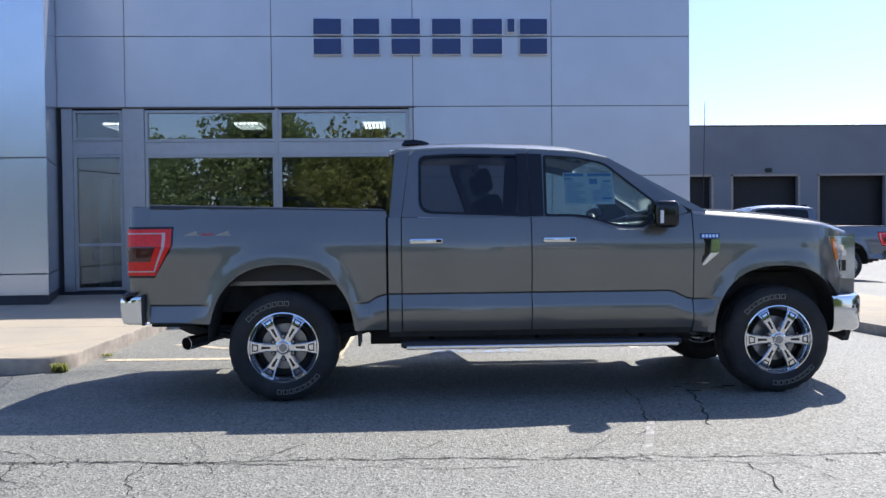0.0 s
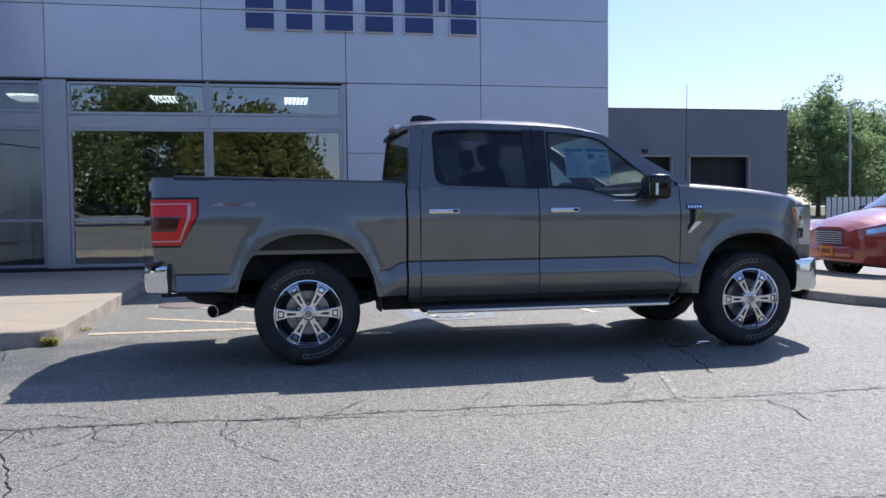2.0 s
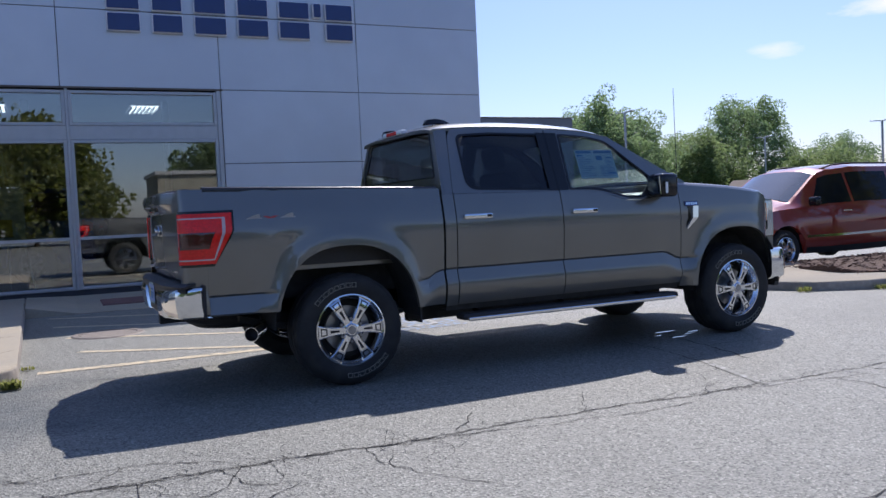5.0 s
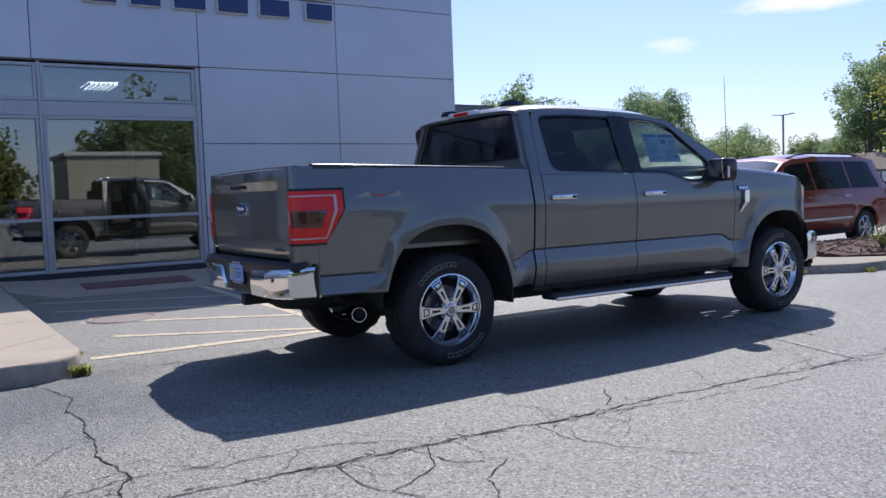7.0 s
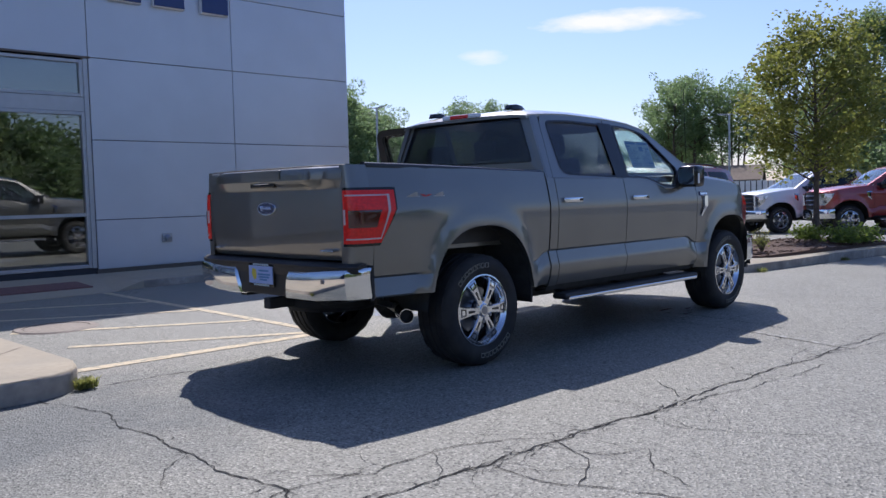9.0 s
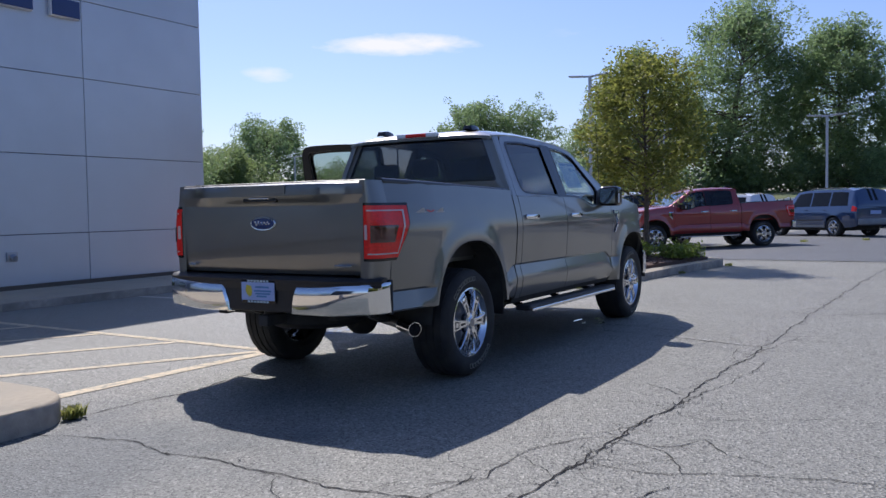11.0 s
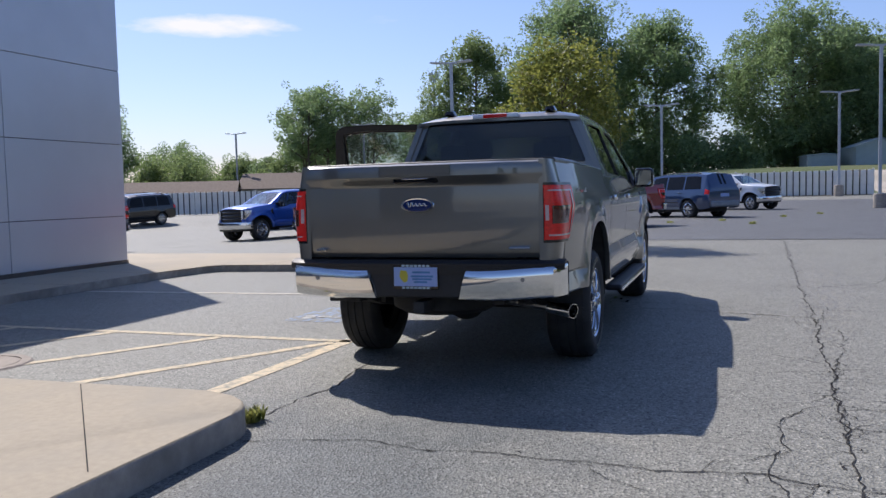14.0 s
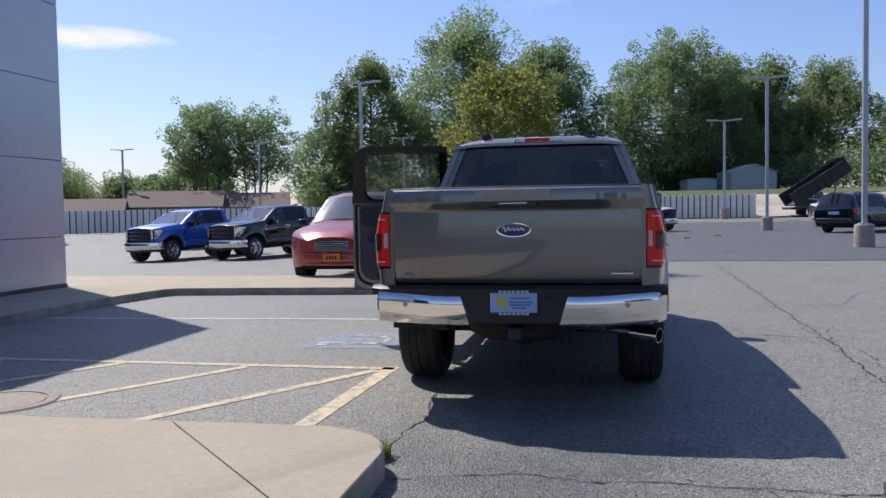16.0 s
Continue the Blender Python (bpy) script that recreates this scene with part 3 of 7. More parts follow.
# ramp before the doors, with its red warning mat
bm = bmesh.new()
sheet(bm, [[(-2.19, 6.35, 0.145), (-2.19, 8.32, 0.15)], [(-1.5, 6.35, 0.008), (-1.5, 8.32, 0.12)], [(0.5, 6.4, 0.008), (0.5, 8.32, 0.112)], [(0.99, 6.6, 0.11), (0.99, 8.32, 0.113)]], (0, 0, -0.16))
tagged(part("pavement_ramp", bm, M_concrete), "pale concrete ramp down to the asphalt", "pavement", kind="structure")
bm = bmesh.new()
box(bm, -1.15, 0.40, 6.95, 7.55, -0.02, 0.026, 0.006)
for v in bm.verts:
    v.co.z += 0.057 * (v.co.y - 6.4)
tagged(part("warning_mat", bm, M_red_mat), "brick red textured paving mat on the ramp", "paving mat")
# mulch bed
BED = [(7.9, 1.35), (8.6, 0.72), (10.3, 0.50), (12.3, 0.24), (12.75, 0.4), (12.8, 1.0), (12.6, 2.2), (12.1, 2.75), (9.3, 2.9), (8.2, 2.4)]
bm = bmesh.new()
prism(bm, rounded(BED, 0.2, 4), 0.08, 0.165)
bmesh.ops.triangulate(bm, faces=[f for f in bm.faces if f.normal.z > 0.5])
bmesh.ops.subdivide_edges(bm, edges=bm.edges[:], cuts=3, use_grid_fill=True)
for v in bm.verts:
    if v.co.z > 0.13:
        v.co.z += 0.05 * noise.noise(v.co * 1.4) + 0.02 * noise.noise(v.co * 9)
tagged(part("mulch_bed", bm, M_mulch, smooth=True), "dark brown bark mulch planting bed inside the kerb", "mulch", kind="structure")
rng = random.Random(5)
bm = bmesh.new()
for k in range(900):
    x, y = rng.uniform(7.9, 12.7), rng.uniform(0.3, 2.9)
    if (x - 7.9) * 0.5 + y * 1.0 < 1.1 or y < 0.72 - 0.11 * (x - 8.4):
        continue
    box(bm, -0.04, 0.04, -0.012, 0.012, -0.004, 0.004, m=pose(x, y, 0.175 + 0.05 * noise.noise(Vector((x, y, 0)) * 1.4), rng.uniform(-25, 25), rng.uniform(-25, 25), rng.uniform(0, 180)))
tagged(part("bark_chips", bm, M_mulch), "loose brown bark chips lying on the bed", "mulch", kind="stuff")

# ---- showroom building
FY = 8.37
H_TOP = 7.0
COLS = [-5.35, -4.13, -1.50, 1.07, 3.63, 6.22]
ROWS = [0.17, 0.96, 2.23, 3.52, 4.80, 6.08, H_TOP]


def build_showroom():
    bm = bmesh.new()
    outer = [(-30, 0.0), (6.20, 0.0), (6.20, H_TOP), (-30, H_TOP)]
    hole = [(-5.25, 0.20), (1.04, 0.20), (1.04, 3.50), (-5.25, 3.50)]
    plate(bm, outer, [hole], lambda u, v: (u, FY + 0.03, v), (0, 0.30, 0))
    front = tagged(part("wall_front", bm, M_joint), "silver grey composite panel facade with dark joints", "wall", kind="structure")
    g = 0.0055
    for i in range(5):
        for j in range(6):
            x0, x1, z0, z1 = COLS[i] + g, COLS[i + 1] - g, ROWS[j] + g, ROWS[j + 1] - g
            if j < 3 and i < 3:
                continue
            bm = bmesh.new()
            box(bm, x0, x1, FY, FY + 0.028, z0, z1, 0.004, seg=1)
            part("panel", bm, M_panel, front)
    bm = bmesh.new()
    box(bm, -5.3, 1.10, FY - 0.02, FY + 0.03, 3.50, 3.53)
    part("flashing", bm, M_flash, front)
    bm = bmesh.new()
    box(bm, 1.06, 6.22, FY - 0.012, FY + 0.03, 0.10, 0.17)
    part("base_trim", bm, M_flash, front)
    bm = bmesh.new()
    box(bm, 6.20, 6.22, FY + 0.03, FY + 22, 0.0, H_TOP)
    tagged(part("wall_east", bm, M_panel), "silver grey composite panel side wall", "wall", kind="structure")
    bm = bmesh.new()
    box(bm, -30, 6.20, FY + 0.33, FY + 22, H_TOP - 0.2, H_TOP)
    tagged(part("roof", bm, M_joint), "flat dark roof of the showroom", "roof", kind="structure")
    bm = bmesh.new()
    box(bm, -30, 6.20, FY + 21.8, FY + 22, 0, H_TOP - 0.2)
    tagged(part("wall_back", bm, M_inside), "plain back wall of the showroom", "wall", kind="structure")
    bm = bmesh.new()
    box(bm, -30, 6.19, FY + 0.34, FY + 21.8, 3.75, 3.85)
    tagged(part("ceiling", bm, material("white ceiling tile", (0.5, 0.5, 0.48), 0.9, vary=0.04)), "pale suspended ceiling of the showroom", "ceiling", kind="structure")
    bm = bmesh.new()
    box(bm, -30, 6.19, FY + 0.34, FY + 21.8, 0.02, 0.18)
    tagged(part("floor", bm, M_tilefloor), "dark tiled showroom floor", "floor", kind="structure")
    for name, x in (("wall_inner_east", 6.0), ("wall_inner_west", -12.0)):
        bm = bmesh.new()
        box(bm, x, x + 0.15, FY + 0.34, FY + 12, 0.19, 3.74)
        tagged(part(name, bm, M_inside), "plain showroom partition wall", "wall", kind="structure")
    bm = bmesh.new()
    box(bm, -11.8, 5.9, FY + 11.9, FY + 12.05, 0.19, 3.74)
    tagged(part("wall_inner_back", bm, M_inside), "plain showroom rear partition", "wall", kind="structure")
    # glazing
    def window(name, label, x0, x1, z0, z1, bars=(), y=FY + 0.06):
        w = thing(name, label, "window", kind="structure")
        t = 0.055
        for nm, b in (("window_frame", (x0 - t, x0, z0 - t, z1 + t)), ("window_frame", (x1, x1 + t, z0 - t, z1 + t)), ("window_frame", (x0, x1, z1, z1 + t)), ("window_sill", (x0, x1, z0 - t, z0))):
            bm = bmesh.new()
            box(bm, b[0], b[1], y - 0.05, y + 0.07, b[2], b[3], 0.006, seg=1)
            part(nm, bm, M_frame, w)
        zs = [z0, *bars, z1]
        for k in range(len(zs) - 1):
            lo = zs[k] + (0.025 if k else 0)
            hi = zs[k + 1] - (0.025 if k < len(zs) - 2 else 0)
            bm = bmesh.new()
            box(bm, x0, x1, y, y + 0.012, lo, hi)
            pane = part("pane", bm, M_glass, w)
            pane.visible_shadow = False
        for zb in bars:
            bm = bmesh.new()
            box(bm, x0, x1, y - 0.04, y + 0.06, zb - 0.025, zb + 0.025)
            part("transom", bm, M_frame, w)
        return w

    window("window_1", "tinted upper window in silver aluminium frame", -3.74, -1.50, 2.95, 3.42)
    window("window_2", "tinted upper window in silver aluminium frame", -1.34, 0.93, 2.95, 3.42)
    window("window_3", "tall tinted showroom window in silver aluminium frame", -3.74, -1.50, 0.26, 2.61, (1.05,))
    window("window_4", "tall tinted showroom window in silver aluminium frame", -1.34, 0.93, 0.26, 2.61, (1.05,))
    window("window_5", "small tinted window over the entrance", -5.02, -4.25, 2.98, 3.42)
    window("door_1", "closed glass entrance door in silver aluminium frame", -5.02, -4.25, 0.27, 2.62, (1.05,))
    # spandrel and posts between the windows
    for name, b in (("trim", (-3.80, 0.99, 2.665, 2.895)), ("trim", (-5.08, -4.19, 2.675, 2.925)), ("trim", (-4.19, -3.80, 0.2, 3.50)), ("trim", (0.985, 1.06, 0.2, 3.50)), ("trim", (-5.27, -5.08, 0.2, 3.5)),
                    ("trim", (-1.445, -1.395, 0.2, 3.50))):
        bm = bmesh.new()
        box(bm, b[0], b[1], FY + (0.02 if b[1] - b[0] > 0.5 else -0.005), FY + 0.12, b[2], b[3], 0.006, seg=1)
        tagged(part(name, bm, M_frame), "brushed silver aluminium cladding strip", "trim", kind="structure")
    return front


build_showroom()

# entrance portal that stands forward at the end of the facade
bm = bmesh.new()
P = [(-4.68, 6.27), (-5.36, FY - 0.01), (-14.0, FY - 0.01), (-14.0, 6.27)]
prism(bm, P, 0.1, 9.0)
portal = tagged(part("wall_portal", bm, M_joint), "tall silver metal entrance portal with thin joints", "wall", kind="structure")
for z0, z1 in ((0.30, 0.62), (0.64, 2.43), (2.45, 5.2), (5.22, 8.98)):
    bm = bmesh.new()
    prism(bm, [(-4.672, 6.255), (-4.672, 6.268), (-14, 6.268), (-14, 6.255)], z0, z1)
    part("panel", bm, M_portal, portal)
    bm = bmesh.new()
    prism(bm, [(-4.668, 6.27), (-5.335, FY - 0.02), (-5.345, FY - 0.02), (-4.678, 6.27)], z0, z1)
    part("panel", bm, M_portal, portal)

# sign, its characters as plain raised bars
def sign():
    s = thing("wall_sign", "row of raised navy blue sign shapes with pale edges", "sign")
    x = -0.72
    for w in (0.50, 0.47, 0.52, 0.52, 0.54, 0.13, 0.50):
        small = w < 0.2
        z0, z1 = (4.86, 5.10) if small else (4.46, 5.10)
        spans = [(z0, z1)] if small else [(z0, z0 + 0.28), (z0 + 0.36, z1)]
        bm = bmesh.new()
        for a, b in spans:
            box(bm, x - 0.015, x + w + 0.015, FY - 0.085, FY - 0.005, a - 0.015, b + 0.015, 0.01)
        block = part("sign_shape", bm, M_return, s)
        bm = bmesh.new()
        for a, b in spans:
            box(bm, x, x + w, FY - 0.10, FY - 0.083, a, b, 0.006)
        part("face", bm, M_navy, block, "navy blue face")
        x += w + (0.10 if small or w == 0.54 else 0.22)


sign()

# vent box low on the wall
v = thing("wall_vent", "small grey hooded vent on the panel wall", "vent")
bm = bmesh.new()
box(bm, 2.16, 2.34, FY - 0.03, FY - 0.002, 0.55, 0.70, 0.01)
part("flange", bm, M_frame, v)
bm = bmesh.new()
tube(bm, (2.25, FY - 0.03, 0.63), (2.25, FY - 0.10, 0.60), 0.05, 0.045)
part("hood", bm, M_frame, v)


# inside the showroom
M_lamp = glow("fluorescent diffuser", (1.0, 0.98, 0.92), 3.6)
rng = random.Random(3)
for ix in range(6):
    for iy in range(2):
        lx, ly = -11.36 + ix * 2.9, FY + 4.3 + iy * 5.4
        t = thing("ceiling_light", "lit white troffer with louvres in the ceiling", "ceiling light", "showroom ceiling lights")
        bm = bmesh.new()
        box(bm, lx - 0.3, lx + 0.3, ly - 0.6, ly + 0.6, 3.72, 3.748)
        part("frame", bm, M_return, t)
        bm = bmesh.new()
        box(bm, lx - 0.27, lx + 0.27, ly - 0.57, ly + 0.57, 3.705, 3.718)
        part("diffuser", bm, M_lamp, t)
        bm = bmesh.new()
        for k in range(7):
            xx = lx - 0.27 + k * 0.09
            box(bm, xx - 0.012, xx + 0.012, ly - 0.58, ly + 0.58, 3.66, 3.704)
        part("louvre", bm, M_frame, t)
for lx in (-2.05, 0.55):
    bm = bmesh.new()
    tube(bm, (lx, FY + 3.2, 0.18), (lx, FY + 3.2, 3.74), 0.07, seg=16)
    tagged(part("column", bm, M_return, smooth=True), "slim white round showroom column", "column")
# display board on an easel
e = thing("display_board", "pale display board with a yellow strip on an easel", "display board")
bm = bmesh.new()
box(bm, -2.75, -2.15, FY + 1.30, FY + 1.33, 0.95, 1.95, 0.004, m=None)
part("board", bm, material("pale board", (0.55, 0.62, 0.60), 0.6, vary=0.1), e)
bm = bmesh.new()
box(bm, -2.95, -2.35, FY + 1.25, FY + 1.28, 1.12, 1.42, 0.004)
part("strip", bm, material("yellow board", (0.65, 0.45, 0.02), 0.6, vary=0.1), e, "yellow strip")
bm = bmesh.new()
for a in (-2.85, -2.05):
    pipe(bm, [(a, FY + 1.4, 0.19), (-2.45, FY + 1.4, 2.6)], 0.018)
pipe(bm, [(-2.45, FY + 1.9, 0.19), (-2.45, FY + 1.42, 2.5)], 0.018)
part("easel", bm, M_return, e)
# tall pale double panel behind the entrance
e = thing("screen_panel", "tall pale grey double screen panel inside the entrance", "panel")
for a in (-4.76, -4.51):
    bm = bmesh.new()
    box(bm, a, a + 0.23, FY + 0.36, FY + 0.39, 0.19, 2.27, 0.005)
    part("leaf", bm, material("pale panel", (0.78, 0.83, 0.80), 0.5, vary=0.05), e)

# ---- low grey service building far behind
def service_building():
    y = 52.0
    b = thing("service_building", "low grey stucco service building with dark garage openings", "building")
    zb = -0.7
    doors = [(18.0, 22.7), (24.3, 29.0), (30.6, 35.4)]
    bm = bmesh.new()
    outer = [(-10, zb), (38.7, zb), (38.7, 8.4), (-10, 8.4)]
    holes = [[(a, zb + 0.1), (c, zb + 0.1), (c, 4.85), (a, 4.85)] for a, c in doors]
    plate(bm, outer, holes, lambda u, w: (u, y, w), (0, 0.35, 0))
    part("wall", bm, M_stucco, b)
    bm = bmesh.new()
    box(bm, 38.35, 38.7, y + 0.36, y + 25, zb, 8.4)
    part("wall", bm, M_stucco, b)
    bm = bmesh.new()
    box(bm, -10, 38.75, y - 0.05, y + 25, 8.41, 8.5, 0.02)
    part("coping", bm, M_flash, b)
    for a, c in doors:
        # black sheet behind the opening, its colour stands in for the bay's shade
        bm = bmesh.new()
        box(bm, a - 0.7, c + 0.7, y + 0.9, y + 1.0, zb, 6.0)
        part("garage_shade", bm, M_dark, b, "black sheet standing in for the shade of the open garage bay")
        bm = bmesh.new()
        box(bm, a - 0.16, a - 0.01, y - 0.03, y + 0.3, zb, 5.0)
        box(bm, c + 0.01, c + 0.16, y - 0.03, y + 0.3, zb, 5.0)
        box(bm, a - 0.16, c + 0.16, y - 0.03, y + 0.3, 4.86, 5.0)
        part("door_frame", bm, material("tan door frame", (0.35, 0.30, 0.25), 0.7), b)
    lamp = thing("wall_lamp", "small dark wall lamp over a garage bay", "wall lamp")
    bm = bmesh.new()
    box(bm, 26.6, 27.0, y - 0.3, y - 0.01, 5.15, 5.4, 0.04)
    part("housing", bm, M_dark, lamp)


service_building()


# ---- light poles
def light_pole(x, y, top, arms=2, turn=0.0, base=True):
    z = ground_z(x, y)
    p = thing("parking_lamp", "tall grey steel parking lot lamp on a concrete base", "street lamp", "parking lot lamps", pose(x, y, z, 0, 0, turn))
    h = top - z
    if base:
        bm = bmesh.new()
        lathe(bm, [(0.0, 0.72), (0.27, 0.72), (0.30, 0.69), (0.31, 0), (0.0, 0)], "z", 20)
        part("base", bm, M_kerb, p, smooth=True)
    bm = bmesh.new()
    box(bm, -0.075, 0.075, -0.075, 0.075, 0.73, h, 0.015)
    part("pole", bm, M_pole, p)
    bm = bmesh.new()
    box(bm, -0.17, 0.17, -0.17, 0.17, 0.722, 0.76, 0.01)
    part("base_plate", bm, M_pole, p)
    for s in (1, -1)[:arms]:
        bm = bmesh.new()
        box(bm, -0.04, 0.04, 0, 0.35, -0.05, 0.05, 0.01, m=pose(0, 0, h, 4, 0, 0 if s > 0 else 180))
        part("arm", bm, M_pole, p)
        bm = bmesh.new()
        box(bm, -0.19, 0.19, 0.34, 1.15, -0.03, 0.05, 0.025, m=pose(0, 0, h, 4, 0, 0 if s > 0 else 180))
        part("lamp_head", bm, M_pole, p)


light_pole(36.9, 12.2, 8.07)
light_pole(40.8, -8.95, 7.97)
light_pole(22.0, -8.52, 8.1)
light_pole(52.3, 2.5, 6.64)
light_pole(54.2, -8.55, 7.06)
light_pole(68.8, 45.9, 7.65)
light_pole(45.8, 54.1, 9.2)
light_pole(72.0, 62.8, 7.75)
light_pole(70.0, 32.2, 7.97)
light_pole(70.0, 17.9, 7.98)


# ---- white picket fence along the back of the lot
def fence(points, h=1.75):
    f = thing("picket_fence", "long white vertical slat fence along the lot", "fence")
    M = material("weathered white vinyl", (0.78, 0.76, 0.70), 0.6, vary=0.08, scale=2, each=0.06)
    slat = bpy.data.meshes.new("slat")
    bm = bmesh.new()
    box(bm, -0.012, 0.012, -0.158, 0.158, 0.06, h, 0.006, seg=1)
    bm.to_mesh(slat)
    bm.free()
    slat.materials.append(M)
    rest = bmesh.new()
    gaps = bmesh.new()
    M_wire = material("dark fence mesh", (0.03, 0.03, 0.03), 0.7)
    n_near = 0
    for (x0, y0), (x1, y1) in zip(points, points[1:]):
        L = math.hypot(x1 - x0, y1 - y0)
        n = int(L / 0.40)
        ang = math.degrees(math.atan2(y1 - y0, x1 - x0)) - 90
        for i in range(n):
            t = (i + 0.5) / n
            x, y = x0 + (x1 - x0) * t, y0 + (y1 - y0) * t
            z = ground_z(x, y)
            box(gaps, 0.016, 0.024, 0.160, 0.240, 0.06, h - 0.02, m=pose(x, y, z, 0, 0, ang))
            if n_near < 290:
                o = new("slat", slat)
                o.parent = f
                o.matrix_basis = pose(x, y, z, 0, 0, ang)
                n_near += 1
            else:
                box(rest, -0.012, 0.012, -0.158, 0.158, 0.06, h, m=pose(x, y, z, 0, 0, ang))
        for k in range(int(L / 2.5) + 1):
            t = k * 2.5 / L
            x, y = x0 + (x1 - x0) * t, y0 + (y1 - y0) * t
            bm = bmesh.new()
            box(bm, -0.06, 0.06, -0.06, 0.06, 0, h + 0.08, 0.01, m=pose(x + 0.08, y, ground_z(x, y), 0, 0, ang), seg=1)
            part("post", bm, M, f)
        bm = bmesh.new()
        for z in (0.35, h - 0.3):
            rows = []
            for k in range(13):
                t = k / 12
                x, y = x0 + (x1 - x0) * t + 0.05, y0 + (y1 - y0) * t
                zz = ground_z(x, y) + z
                rows.append([(x, y, zz - 0.04), (x, y, zz + 0.04)])
            sheet(bm, rows, (0.03, 0, 0))
        part("rail", bm, M, f)
    part("fence_mesh", gaps, M_wire, f, "dark mesh showing between the slats", kind="stuff")
    if rest.verts:
        part("slats", rest, M, f, kind="stuff")


fence([(55.4, -10.75), (56.4, -4.7), (55.6, 6.8), (53.2, 25.6), (47.4, 36.0), (39.4, 48.2)], 1.7)

# ---- pickup trucks
def car_paint(name, color, flake=0.55, spec=0.5):
    m = material(name, color, 0.40, metal=flake, vary=0.05, scale=900, coat=1.0, second=tuple(c * 0.92 for c in color), second_scale=1.5, spec=spec)
    b = m.node_tree.nodes["Principled BSDF"]
    b.inputs["Coat IOR"].default_value = 1.72
    b.inputs["Coat Roughness"].default_value = 0.045
    return m


M_chrome = material("chrome", (0.78, 0.79, 0.80), 0.07, 1.0, 0.02, 3, rough_vary=0.03)
M_mirror = material("dark mirror glass", (0.42, 0.45, 0.46), 0.02, 1.0, 0.02, 3)
M_alloy = material("bright chromed alloy", (0.76, 0.77, 0.79), 0.11, 1.0, 0.03, 8, rough_vary=0.04)
M_black = material("black plastic", (0.018, 0.018, 0.019), 0.5, vary=0.15, scale=60, bump=0.1, bump_scale=300)
M_rail = material("smooth black rail plastic", (0.03, 0.03, 0.032), 0.26, vary=0.1, scale=40)
M_gloss_black = material("gloss black trim", (0.008, 0.008, 0.009), 0.12, vary=0.1)
M_pillar = material("gloss black pillar film", (0.010, 0.011, 0.012), 0.05, vary=0.1, spec=0.5)
M_rubber = material("tyre rubber", (0.017, 0.017, 0.017), 0.75, vary=0.2, scale=20, second=(0.035, 0.033, 0.030), second_scale=6)
M_under = material("dusty underbody", (0.035, 0.034, 0.032), 0.8, vary=0.3, scale=12)
M_barrel = material("dark wheel alloy", (0.045, 0.045, 0.048), 0.35, 0.7, 0.1, 20)
M_steel = material("bare steel", (0.32, 0.32, 0.33), 0.35, 0.9, 0.1, 20)
M_red_lens = material("red lamp lens", (0.78, 0.020, 0.014), 0.22, vary=0.15, scale=60, coat=0.35, spec=0.3)
M_smoke_lens = material("smoked lamp core", (0.06, 0.004, 0.005), 0.15, vary=0.3, scale=90, coat=1.0)
M_pale_lens = material("pale lamp lens", (0.60, 0.44, 0.43), 0.15, vary=0.1, scale=60, coat=1.0)
M_white_lens = material("clear white lens", (0.90, 0.91, 0.92), 0.15, vary=0.1, scale=60, coat=0.5)
M_amber = material("amber lens", (0.75, 0.22, 0.02), 0.15, vary=0.1, coat=1.0)
M_clear = material("clear lamp lens", (0.52, 0.55, 0.58), 0.12, 0.85, vary=0.12, scale=12, coat=1.0)
M_badge_blue = material("badge blue enamel", (0.008, 0.02, 0.11), 0.2, vary=0.05, coat=1.0)
M_tint = glass("privacy glass", (0.11, 0.12, 0.13))
M_rear_door_glass = glass("light tinted door glass", (0.36, 0.45, 0.44))
M_carglass = glass("car window glass", (0.60, 0.72, 0.70))
M_trim = material("dark grey door lining", (0.055, 0.057, 0.060), 0.55, vary=0.12, scale=30, bump=0.15, bump_scale=250)
M_seat = material("dark grey seat cloth", (0.045, 0.043, 0.042), 0.9, vary=0.2, scale=80, bump=0.2, bump_scale=200)
M_paper = material("printed window sheet", (0.50, 0.60, 0.63), 0.7, vary=0.04)
M_print = material("blue print", (0.10, 0.22, 0.42), 0.7, vary=0.2)
M_plate_w = material("dealer plate", (0.36, 0.46, 0.74), 0.35, vary=0.05)
M_plate_y = material("yellow print", (0.62, 0.52, 0.05), 0.5, vary=0.05)
M_decal_grey = material("grey decal", (0.36, 0.37, 0.40), 0.3, 0.85, vary=0.05)
M_decal_red = material("red decal", (0.48, 0.03, 0.03), 0.4, vary=0.05)
M_letter = material("raised pale tyre letters", (0.26, 0.25, 0.21), 0.8, vary=0.1)

WB = 3.69
SIDE_TABLE = [(0.42, 0.900), (0.50, 0.935), (0.58, 0.962), (0.66, 0.974), (0.755, 0.950), (0.775, 0.945), (0.79, 0.957), (0.90, 0.968), (1.05, 0.978), (1.14, 0.977), (1.20, 0.966), (1.27, 0.951), (1.345, 0.931), (1.40, 0.906), (1.45, 0.884)]


def arch_norm(x, z, xc, a, b, n=2.4):
    dx, dz = abs(x - xc) / a, max(0.0, z - 0.40) / b
    return (dx ** n + dz ** n) ** (1 / n)


